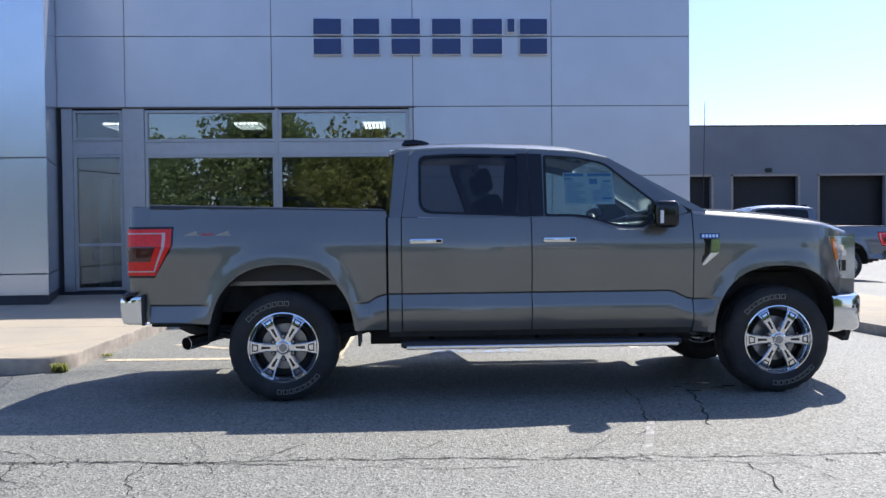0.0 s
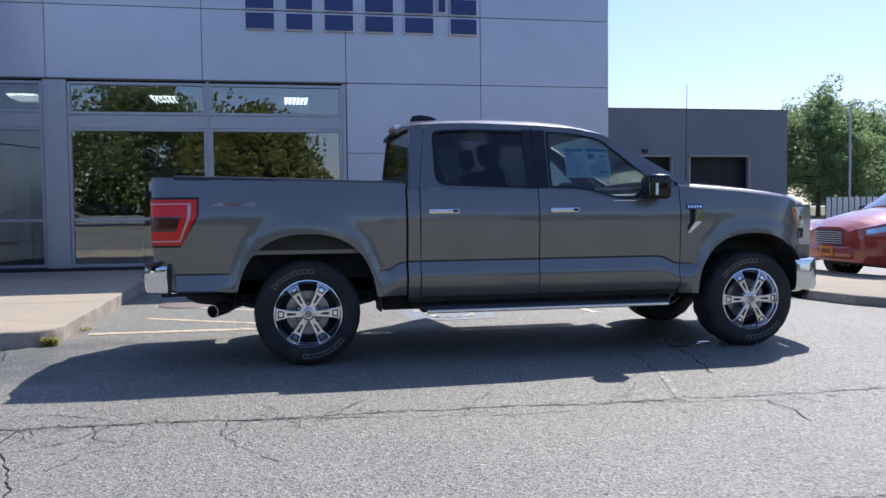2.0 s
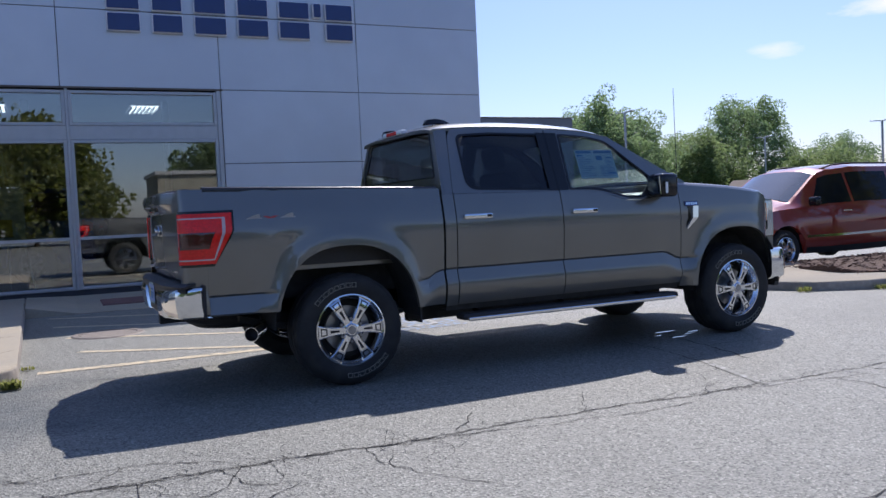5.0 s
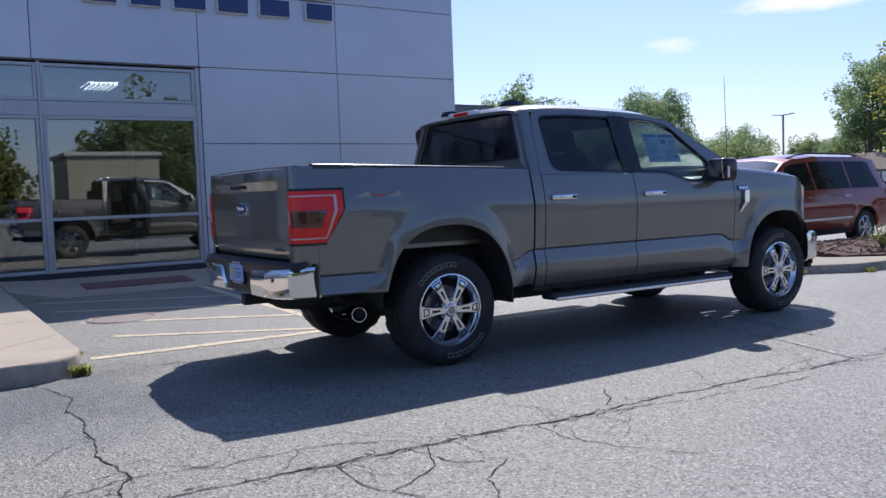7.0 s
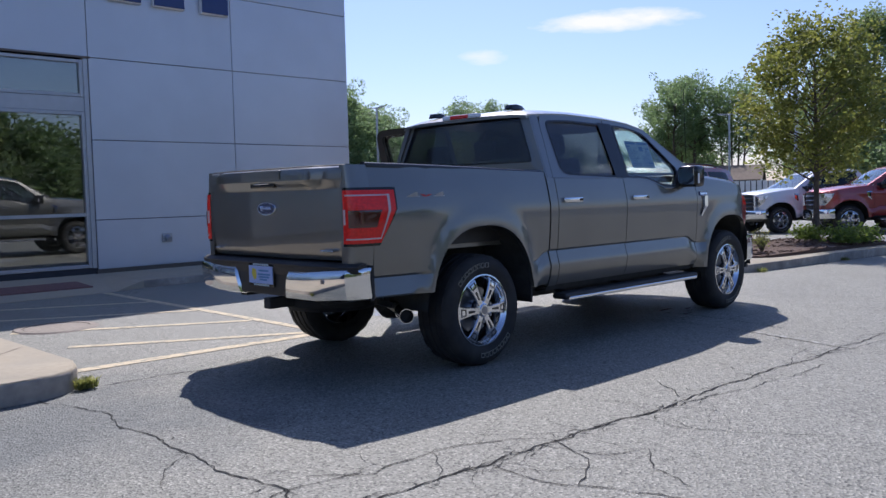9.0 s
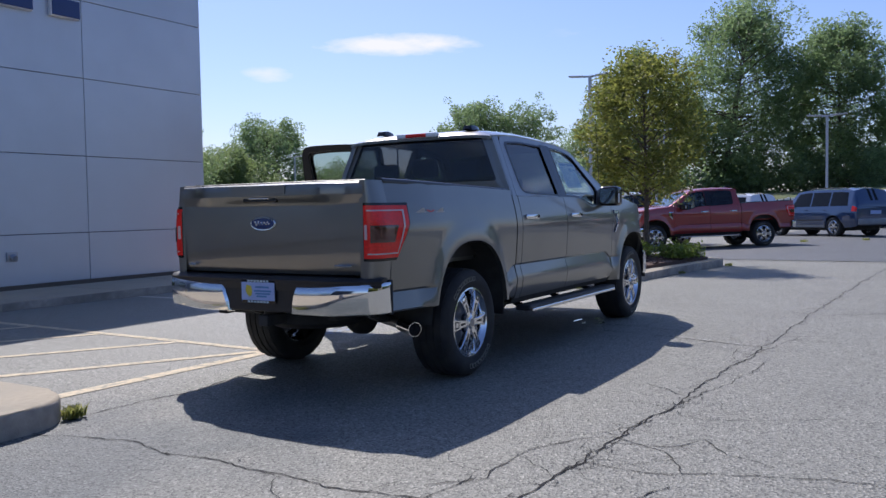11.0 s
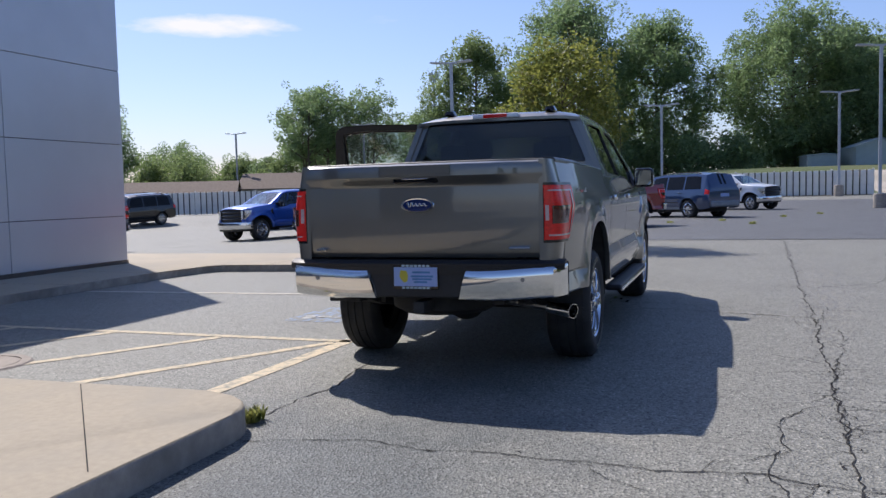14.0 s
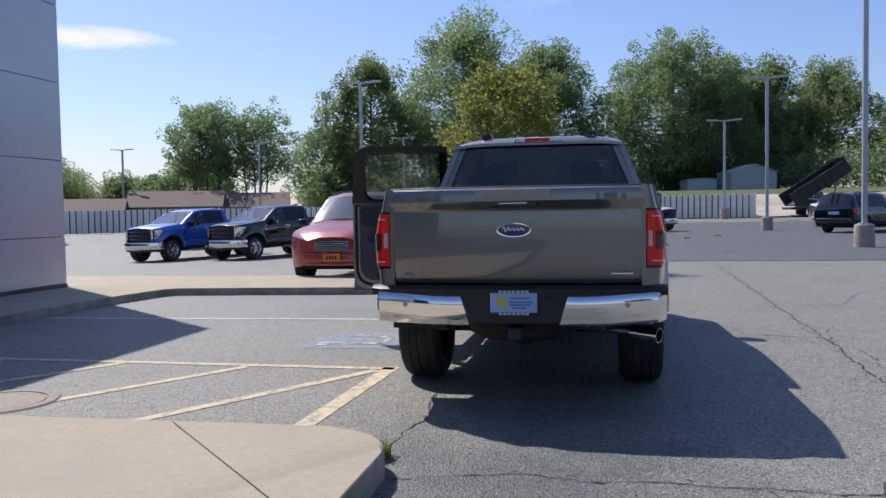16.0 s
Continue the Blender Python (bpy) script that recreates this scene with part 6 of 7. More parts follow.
        plate(bm, [(3.09, 1.205), (3.235, 1.205), (3.235, 1.165), (3.09, 1.165)], [], lambda u, w2: (u, sgn * (truck_side(u, w2) + 0.001), w2), (0, sgn * 0.008, 0))
        part("badge", bm, M_badge_blue, vb, "dark blue badge")
        bm = bmesh.new()
        for k in range(5):
            plate(bm, [(3.102 + k * 0.026, 1.174), (3.120 + k * 0.026, 1.174), (3.120 + k * 0.026, 1.196), (3.102 + k * 0.026, 1.196)], [], lambda u, w2: (u, sgn * (truck_side(u, w2) + 0.009), w2), (0, sgn * 0.002, 0))
        part("badge_marks", bm, M_chrome, vb)
        bm = bmesh.new()
        plate(bm, [(3.175, 1.163), (3.235, 1.163), (3.225, 1.06), (3.115, 0.965), (3.10, 0.972), (3.165, 1.06)], [], lambda u, w2: (u, sgn * (truck_side(u, w2) + 0.001), w2), (0, sgn * 0.012, 0))
        part("blade", bm, M_chrome, vb, "chrome blade")
        bm = bmesh.new()
        plate(bm, [(3.12, 1.163), (3.172, 1.163), (3.16, 1.06), (3.10, 0.985)], [], lambda u, w2: (u, sgn * (truck_side(u, w2) + 0.0005), w2), (0, sgn * 0.003, 0))
        part("slot", bm, M_gloss_black, vb)
        if full:
            # wheel drive decal behind the tail lamp
            for ch, xx, mt in (("4", -0.70, M_decal_grey), ("x", -0.582, M_decal_red), ("4", -0.470, M_decal_grey)):
                cu = bpy.data.curves.new("decal", "FONT")
                cu.body, cu.size, cu.extrude, cu.offset = ch, 0.085, 0.0005, 0.0022
                cu.materials.append(mt)
                tmp = bpy.data.objects.new("decal_tmp", cu)
                me = bpy.data.meshes.new_from_object(tmp)
                bpy.data.objects.remove(tmp)
                o = new("decal", me)
                o.parent = T
                sx = 2.5 if ch == "4" else 2.1
                y0, y1 = truck_side(xx, 1.24), truck_side(xx + 0.11, 1.24)
                turn = math.degrees(math.atan2(y1 - y0, 0.11))
                if sgn < 0:
                    o.matrix_basis = pose(xx, -(y0 + 0.0025), 1.212, 91, 0, -turn) @ Matrix.Diagonal((sx, 0.75, 1, 1))
                else:
                    o.matrix_basis = pose(xx + 0.11, y1 + 0.0025, 1.212, 91, 0, 180 + turn) @ Matrix.Diagonal((sx, 0.75, 1, 1))
    fb = new("front_bumper")
    fb.parent = T
    bm = bmesh.new()
    rows = []
    half = [(4.500, 0.0), (4.492, 0.25), (4.468, 0.50), (4.425, 0.70), (4.375, 0.84), (4.325, 0.915), (4.265, 0.950), (4.200, 0.962), (4.135, 0.966)]
    for bx, y in [(a, -b) for a, b in reversed(half[1:])] + half:
        rows.append([(bx - 0.03, y * 0.975, 0.452), (bx - 0.006, y * 0.995, 0.468), (bx + 0.004, y, 0.50), (bx + 0.006, y * 1.002, 0.60), (bx + 0.004, y, 0.695), (bx - 0.006, y * 0.995, 0.722), (bx - 0.03, y * 0.975, 0.735)])
    sheet(bm, rows, (-0.03, 0, 0))
    part("chrome_bar", bm, M_chrome, fb, "polished chrome bar", smooth=True)
    bm = bmesh.new()
    sheet(bm, [[(4.36 - 0.13 * abs(y) ** 2, y, 0.38), (4.40 - 0.13 * abs(y) ** 2, y, 0.505)] for y in [-0.90 + 1.8 * i / 14 for i in range(15)]], (-0.05, 0, 0))
    part("air_dam", bm, M_black, fb)
    if full:
        bm = bmesh.new()
        pipe(bm, [(3.17, -0.79, 1.35), (3.18, -0.785, 1.40), (3.215, -0.735, 2.22)], [0.010, 0.0035, 0.0022], 8)
        part("antenna", bm, M_black, T, "thin black whip antenna")
    # ---- interior
    for y in (-0.38, 0.38):
        st = new("front_seat")
        st.parent = T
        bm = bmesh.new()
        box(bm, 1.75, 2.25, y - 0.26, y + 0.26, 0.80, 0.98, 0.06)
        part("cushion", bm, M_seat, st, smooth=True)
        bm = bmesh.new()
        box(bm, -0.07, 0.07, y - 0.25, y + 0.25, 0.0, 0.62, 0.05, m=pose(1.72, 0, 0.92, 0, -14, 0))
        part("backrest", bm, M_seat, st, smooth=True)
        bm = bmesh.new()
        box(bm, -0.05, 0.05, y - 0.14, y + 0.14, 0.65, 0.84, 0.045, m=pose(1.72, 0, 0.92, 0, -14, 0))
        part("headrest", bm, M_seat, st, smooth=True)
    st = new("rear_seat")
    st.parent = T
    bm = bmesh.new()
    box(bm, 0.95, 1.42, -0.72, 0.72, 0.78, 0.95, 0.06)
    part("cushion", bm, M_seat, st, smooth=True)
    bm = bmesh.new()
    box(bm, 0.88, 1.00, -0.72, 0.72, 0.90, 1.50, 0.05)
    part("backrest", bm, M_seat, st, smooth=True)
    for y in (-0.42, 0.42):
        bm = bmesh.new()
        box(bm, 0.89, 0.98, y - 0.13, y + 0.13, 1.51, 1.66, 0.04)
        part("headrest", bm, M_seat, st, smooth=True)
    bm = bmesh.new()
    box(bm, 2.70, 3.06, -0.80, 0.80, 0.98, 1.30, 0.06)
    part("dashboard", bm, M_black, T, smooth=True)
    bm = bmesh.new()
    pipe(bm, [(2.52 + 0.06 * math.cos(a), 0.38 + 0.18 * math.sin(a), 1.20 + 0.17 * math.cos(a)) for a in [k * math.pi / 12 for k in range(25)]], 0.016)
    box(bm, 2.50, 2.56, 0.30, 0.46, 1.16, 1.24, 0.02)
    box(bm, 2.52, 2.56, 0.21, 0.55, 1.19, 1.215)
    part("steering_wheel", bm, M_black, T, smooth=True)
    return T


P_stone = car_paint("warm grey metallic paint", (0.168, 0.166, 0.151), 0.75)
build_pickup("grey metallic pickup truck with chrome wheels and open rear door", P_stone, Matrix.Identity(4), door_open=80)

# ---- trees and shrubs
def leaf_material(name, color, color2, shine=0.35):
    m = bpy.data.materials.new(name)
    m.use_nodes = True
    n, l = m.node_tree.nodes, m.node_tree.links
    b = n["Principled BSDF"]
    geo = n.new("ShaderNodeNewGeometry")
    co = n.new("ShaderNodeTexCoord")
    big = n.new("ShaderNodeTexNoise")
    big.inputs["Scale"].default_value = 0.45
    l.new(co.outputs["Object"], big.inputs["Vector"])
    mixf = n.new("ShaderNodeMath")
    mixf.operation = "MULTIPLY_ADD"
    l.new(geo.outputs["Random Per Island"], mixf.inputs[0])
    mixf.inputs[1].default_value = 0.6
    sub = n.new("ShaderNodeMath")
    sub.operation = "MULTIPLY"
    l.new(big.outputs["Fac"], sub.inputs[0])
    sub.inputs[1].default_value = 0.45
    l.new(sub.outputs[0], mixf.inputs[2])
    r = n.new("ShaderNodeValToRGB")
    r.color_ramp.elements[0].color, r.color_ramp.elements[1].color = (*color, 1), (*color2, 1)
    l.new(mixf.outputs[0], r.inputs["Fac"])
    l.new(r.outputs["Color"], b.inputs["Base Color"])
    b.inputs["Roughness"].default_value = 0.45
    b.inputs["Specular IOR Level"].default_value = shine
    tr = n.new("ShaderNodeBsdfTranslucent")
    hs = n.new("ShaderNodeHueSaturation")
    hs.inputs["Value"].default_value = 1.7
    hs.inputs["Saturation"].default_value = 1.1
    l.new(r.outputs["Color"], hs.inputs["Color"])
    l.new(hs.outputs["Color"], tr.inputs["Color"])
    mx = n.new("ShaderNodeMixShader")
    mx.inputs[0].default_value = 0.55
    l.new(b.outputs["BSDF"], mx.inputs[1])
    l.new(tr.outputs["BSDF"], mx.inputs[2])
    l.new(mx.outputs["Shader"], n["Material Output"].inputs["Surface"])
    return m


M_bark = material("grey brown bark", (0.12, 0.095, 0.075), 0.95, vary=0.35, scale=14, bump=0.9, bump_scale=30)
M_leaf_dark = leaf_material("dark green leaves", (0.100, 0.146, 0.074), (0.25, 0.32, 0.152))
M_leaf_mid = leaf_material("green leaves", (0.10, 0.14, 0.062), (0.245, 0.295, 0.125))
M_leaf_gold = leaf_material("yellowing green leaves", (0.074, 0.106, 0.030), (0.27, 0.265, 0.075))
M_blade = leaf_material("sun dried grass blades", (0.10, 0.13, 0.035), (0.30, 0.29, 0.11), 0.25)
M_leaf_shrub = leaf_material("bright shrub leaves", (0.06, 0.095, 0.022), (0.20, 0.25, 0.065))


def leaves_mesh(name, spots, mat, rng):
    """Folded leaf shapes at the spots: (centre, size)."""
    n = len(spots)
    P = np.array([s[0] for s in spots], float)
    S = np.array([s[1] for s in spots], float)[:, None]
    a = rng.normal(size=(n, 3))
    a /= np.linalg.norm(a, axis=1)[:, None]
    a[:, 2] *= 0.7
    b = np.cross(a, rng.normal(size=(n, 3)))
    b /= np.linalg.norm(b, axis=1)[:, None] + 1e-9
    c = np.cross(a, b)
    v = np.stack([P - a * S * 0.55, P + b * S * 0.33 + c * S * 0.08, P + a * S * 0.55, P - b * S * 0.33 + c * S * 0.08], 1).reshape(-1, 3)
    me = bpy.data.meshes.new(name)
    me.from_pydata(v.tolist(), [], [(4 * i, 4 * i + 1, 4 * i + 2, 4 * i + 3) for i in range(n)])
    me.materials.append(mat)
    return me


def build_tree(label, m, h, width, seed, mat, leaf, count, trunk_h=0.25, trunk_r=None, lean=0.0, lobes=26, open_=0.35, stems=1, group="", low=0.22, point=0.0):
    """A tree with tapered trunk and limbs; its crown is made of many leaves gathered in uneven clumps at the limbs' ends."""
    rng = np.random.default_rng(seed)
    T = thing("tree", label, "tree", group, m)
    trunk_r = trunk_r or h * 0.018
    bm = bmesh.new()
    ends = []
    for s in range(stems):
        off = Vector((0, 0, 0)) if stems == 1 else Vector((rng.uniform(-1, 1) * width * 0.16, rng.uniform(-1, 1) * width * 0.16, 0))
        tip = Vector((off.x * 2.2 + lean * h, off.y * 2.2, h * rng.uniform(0.80, 0.92)))
        pts, rad = [], []
        for k in range(8):
            t = k / 7
            p = off.lerp(tip, t) + Vector((math.sin(t * 5 + seed) * 0.012 * h, math.cos(t * 4 + seed * 2) * 0.012 * h, 0)) * t
            pts.append(p)
            rad.append(trunk_r * (1.25 if k == 0 else 1.0) * (1 - 0.82 * t) / stems ** 0.4)
        pipe(bm, pts, rad, 9)
        per = max(6, lobes // stems)
        for k in range(per):
            t = trunk_h + (0.95 - trunk_h) * (k + rng.uniform(0, 1)) / per
            base = pts[min(7, int(t * 7))].lerp(pts[min(7, int(t * 7) + 1)], (t * 7) % 1)
            ang = k * 2.4 + rng.uniform(-0.5, 0.5)
            z = low + (1.0 - low) * (t - trunk_h) / (0.95 - trunk_h)
            prof = math.sin(min(1, (z - low) / (1 - low) * 0.86 + 0.14) * math.pi) ** (0.6 + point)
            out = width * 0.5 * prof * rng.uniform(0.62, 1.0)
            e = Vector((base.x + math.cos(ang) * out, base.y + math.sin(ang) * out, h * (z * 0.92 + rng.uniform(-0.02, 0.06))))
            mid = base.lerp(e, 0.5) + Vector((0, 0, 0.05 * h * rng.uniform(-0.3, 1)))
            r0 = trunk_r * 0.42 * (1 - 0.6 * t)
            pipe(bm, [base, mid, e], [r0, r0 * 0.6, r0 * 0.15], 5)
            ends.append((e, mid))
    part("trunk", bm, M_bark, T, smooth=True)
    spots = []
    lobe_r = width * (0.5 - 0.16 * open_) / max(1.6, (len(ends) / stems) ** 0.33) * 1.15
    weights = rng.uniform(0.4, 1.0, len(ends))
    weights /= weights.sum()
    for (e, mid), wgt in zip(ends, weights):
        n = int(count * wgt)
        subs = [(Vector(e).lerp(mid, rng.uniform(0, 0.55)) + Vector(rng.normal(size=3).tolist()) * lobe_r * 0.42, lobe_r * rng.uniform(0.34, 0.74)) for _ in range(7)]
        for i in range(n):
            c, r = subs[int(rng.integers(0, 7))]
            d = rng.normal(size=3)
            d /= np.linalg.norm(d)
            q = c + Vector((d * r * rng.uniform(0.45, 1.0) ** 0.5).tolist()) * 1.0
            spots.append(((q.x, q.y, max(h * low * 0.7, q.z)), leaf * rng.uniform(0.6, 1.35)))
    ob = new("crown", leaves_mesh("crown", spots, mat, rng))
    ob.parent = T
    return T


def at(x, y, turn=0, lift=0.0):
    return pose(x, y, ground_z(x, y) + lift, 0, 0, turn)


# young tree in the planting bed
build_tree("young street tree with yellowing green leaves in the mulch bed", pose(12.4, 1.58, 0.15), 4.45, 2.95, 11, M_leaf_gold, 0.075, 19000, 0.30, 0.065, lobes=60, open_=0.3, low=0.36, point=-0.1)

far = "trees behind the lot"
for lab, x, y, h, w, sd, mt, st, cnt, lobes_, pt in (
        ("tall airy green tree behind the fence", 78.3, 43.1, 15.3, 7.4, 21, M_leaf_dark, 4, 2600, 30, 0.1),
        ("tall airy green tree behind the fence", 79.5, 40.9, 15.0, 7.5, 41, M_leaf_dark, 4, 2600, 30, 0.1),
        ("tall airy green tree behind the fence", 82.0, 37.4, 14.6, 8.5, 22, M_leaf_dark, 4, 2800, 30, 0.1),
        ("tall green tree behind the fence", 98.0, 34.5, 12.5, 11, 23, M_leaf_dark, 1, 4600, 26, 0.0),
        ("tall pale green tree behind the fence", 97.0, 28.5, 21.5, 13, 24, M_leaf_mid, 1, 6400, 34, 0.3),
        ("very tall dark green tree behind the fence", 98.5, 21.4, 26.2, 14.5, 25, M_leaf_dark, 2, 8000, 40, 0.1),
        ("tall dark green tree behind the fence", 103.0, 7.0, 23.5, 14, 26, M_leaf_dark, 1, 8200, 40, 0.0),
        ("broad dark green maple behind the fence", 106.0, -9.2, 23.2, 17.5, 27, M_leaf_dark, 1, 9500, 46, -0.1),
        ("broad dark green maple behind the fence", 109.0, -15.2, 20.4, 15.0, 28, M_leaf_dark, 1, 7600, 40, -0.1),
        ("tall pale green tree with a ragged top", 111.0, -21.6, 21.0, 12, 29, M_leaf_mid, 1, 5600, 30, 0.5),
        ("tall pale green tree with a ragged top", 115.0, -30.0, 20.5, 15, 30, M_leaf_mid, 1, 7000, 34, 0.4),
        ("green tree at the edge of the lot", 105.0, -40.0, 15.0, 15, 31, M_leaf_mid, 1, 6000, 32, 0.0),
        ("round green tree beyond the lot", 49.5, 63.5, 12.4, 10.0, 32, M_leaf_dark, 1, 6200, 34, -0.1),
        ("round green tree beyond the lot", 57.4, 69.5, 12.0, 11.0, 33, M_leaf_dark, 1, 6600, 34, -0.1),
        ("pale green tree beyond the lot", 71.6, 73.1, 9.6, 11, 34, M_leaf_mid, 1, 6000, 32, 0.1),
        ("round dark green tree beyond the lot", 93.4, 86.9, 17.0, 14.4, 35, M_leaf_dark, 1, 7000, 36, -0.05),
        ("low bright green tree beyond the lot", 73.8, 77.5, 10.0, 9.0, 36, M_leaf_mid, 1, 3600, 24, 0.0),
        ("distant low dark green tree beyond the houses", 105.5, 78.4, 10.6, 9.5, 37, M_leaf_dark, 3, 4200, 26, 0.0),
        ("broad low green tree beyond the houses", 83.5, 64.5, 6.6, 10.5, 42, M_leaf_mid, 1, 4200, 30, -0.1),
        ("distant low green tree beyond the houses", 112.0, 73.0, 7.9, 8.0, 38, M_leaf_mid, 1, 4200, 26, 0.0),
        ("distant low green tree beyond the houses", 96.0, 52.0, 9.0, 10, 39, M_leaf_mid, 1, 3800, 24, 0.0),
        ("distant small green tree beyond the houses", 104.4, 63.2, 7.6, 5.5, 40, M_leaf_dark, 1, 3600, 24, 0.0)):
    airy = st > 2
    base = lawn_z(x, y) if x > 55 else ground_z(x, y)
    build_tree(lab, pose(x, y, base - 0.05), (h - max(0, base - 0.9)) * (0.88 if airy else 0.91), w * (0.95 if airy else 1.14), sd, mt, 0.25 if airy else 0.30 if h > 15 else 0.25, int(cnt * (4.6 if airy else 6.6)), 0.36 if airy else 0.24, None,
               lobes=int(lobes_ * 1.5), stems=st, group=far, low=0.40 if airy else 0.15, point=pt, open_=1.1 if airy else 0.35)
# undergrowth between the far trunks
rng = random.Random(8)
for k in range(26):
    y = 36 - k * 2.6 + rng.uniform(-0.8, 0.8)
    x = 92 + rng.uniform(-5, 9) + (6 if y < -12 else 0)
    if -23 < y < -6:
        x = 105
    hh = rng.uniform(3.0, 5.4)
    build_tree("leafy bush among the far trees", pose(x, y, lawn_z(x, y) - 0.1), hh, rng.uniform(5, 7.5), 100 + k, M_leaf_dark if k % 3 else M_leaf_mid, 0.36, 3000, 0.10, 0.06, lobes=22, stems=3, group="undergrowth behind the fence", low=0.06)
# woods across the road behind the viewer, which the windows mirror
for k, (x, y, h, w, mt) in enumerate(((-34, -50, 8.4, 13, M_leaf_mid), (-22, -47, 7.0, 12, M_leaf_dark), (-11, -50, 8.8, 12, M_leaf_mid), (-2, -46, 6.6, 11, M_leaf_gold), (15, -54, 7.4, 11, M_leaf_mid), (20, -52, 5.6, 12, M_leaf_dark),
                                      (33, -50, 6.2, 13, M_leaf_mid), (-48, -44, 9, 14, M_leaf_dark), (-62, -24, 9, 13, M_leaf_mid))):
    build_tree("tall green tree across the road", pose(x, y, 0), h * 1.28, w * 1.15, 60 + k, mt, 0.44, 19000, 0.2, None, lobes=38, group="trees across the road", low=0.12)


def build_shrub(label, x, y, z, r, hgt, seed, mat, leaf, count, flat=False):
    rng = np.random.default_rng(seed)
    T = thing("shrub", label, "shrub", "", pose(x, y, z))
    bm = bmesh.new()
    spots = []
    for k in range(14):
        a, o = rng.uniform(0, 6.28), r * rng.uniform(0.2, 0.95)
        e = Vector((math.cos(a) * o, math.sin(a) * o, hgt * rng.uniform(0.5, 1.0)))
        pipe(bm, [(0, 0, -0.02), e * 0.5 + Vector((0, 0, 0.03)), e], [0.012, 0.008, 0.003], 5)
        for i in range(count // 14):
            q = e * rng.uniform(0.35, 1.05) + Vector(rng.normal(size=3).tolist()) * r * 0.17
            spots.append(((q.x, q.y, max(0.01, q.z)), leaf * rng.uniform(0.6, 1.3)))
    part("branches", bm, M_bark, T)
    ob = new("foliage", leaves_mesh("foliage", spots, mat, rng))
    ob.parent = T


build_shrub("sparse pale green plant in the mulch bed", 8.86, 1.05, 0.19, 0.20, 0.34, 1, M_blade, 0.034, 420)
build_shrub("tiny dry green plant in the mulch bed", 9.75, 1.45, 0.19, 0.13, 0.16, 3, M_blade, 0.03, 160)
build_shrub("low spreading juniper along the kerb", 11.6, 0.80, 0.20, 0.55, 0.17, 5, M_leaf_shrub, 0.06, 1500)
build_shrub("low spreading juniper along the kerb", 12.3, 0.75, 0.20, 0.45, 0.15, 6, M_leaf_shrub, 0.06, 1300)
build_shrub("low spreading juniper along the kerb", 12.2, 1.7, 0.20, 0.45, 0.18, 7, M_leaf_shrub, 0.06, 1100)


def grass_tuft(x, y, r, n, seed, hgt=0.10, dry=0.3):
    rng = np.random.default_rng(seed)
    T = thing("grass_tuft", "tuft of green grass growing at the kerb", "grass", "", pose(x, y, ground_z(x, y) + 0.008))
    v, f = [], []
    for i in range(n):
        a, o = rng.uniform(0, 6.28), r * rng.uniform(0, 1) ** 0.7
        px, py = math.cos(a) * o, math.sin(a) * o * 0.6
        d, hh = rng.uniform(0, 6.28), hgt * rng.uniform(0.4, 1.1)
        lx, ly = math.cos(d) * hh * 0.6, math.sin(d) * hh * 0.6
        wx, wy = -math.sin(d) * 0.005, math.cos(d) * 0.005
        k = len(v)
        v += [(px - wx, py - wy, 0), (px + wx, py + wy, 0), (px + lx * 0.4 + wx, py + ly * 0.4 + wy, hh * 0.7), (px + lx * 0.4 - wx, py + ly * 0.4 - wy, hh * 0.7), (px + lx, py + ly, hh)]
        f += [(k, k + 1, k + 2, k + 3), (k + 3, k + 2, k + 4)]
    me = bpy.data.meshes.new("blades")
    me.from_pydata(v, [], f)
    me.materials.append(M_blade)
    o = new("turf", me)
    o.parent = T


grass_tuft(-2.23, 0.60, 0.075, 190, 1, 0.08)
grass_tuft(-2.13, 1.5, 0.06, 40, 3, 0.035)
grass_tuft(6.60, 0.85, 0.10, 90, 4, 0.07)
grass_tuft(7.45, 0.40, 0.12, 90, 5, 0.06)
grass_tuft(10.1, 0.20, 0.10, 80, 6, 0.05)
grass_tuft(12.6, -0.1, 0.12, 90, 7, 0.06)
for k, (gx, gy) in enumerate(((27.0, -1.6), (25.6, 0.2), (30.2, -3.9), (24.0, -2.6), (33.0, -5.5))):
    grass_tuft(gx, gy, 0.22, 120, 10 + k, 0.10)

# ---- other parked vehicles
M_white_paint = car_paint("white paint", (0.72, 0.73, 0.75), 0.0)
M_blue_paint = car_paint("bright blue metallic paint", (0.012, 0.085, 0.46), 0.25)
M_navy_paint = car_paint("near black blue paint", (0.004, 0.005, 0.010), 0.0, 0.05)
M_red_paint = car_paint("deep red metallic paint", (0.29, 0.020, 0.015), 0.3)
M_van_paint = car_paint("copper red metallic paint", (0.28, 0.028, 0.016), 0.06, 0.2)
M_slate_paint = car_paint("slate blue metallic paint", (0.016, 0.048, 0.128), 0.35)
M_grey_paint = car_paint("blue grey paint", (0.12, 0.14, 0.17), 0.4)
M_screen = material("windscreen seen from outside", (0.055, 0.075, 0.085), 0.06, 0.0, 0.1, 3, coat=1.0)
M_dark_window = material("dark car window", (0.012, 0.014, 0.016), 0.08, vary=0.1, spec=0.18)
M_black_paint = car_paint("black paint", (0.005, 0.005, 0.006), 0.0, 0.08)


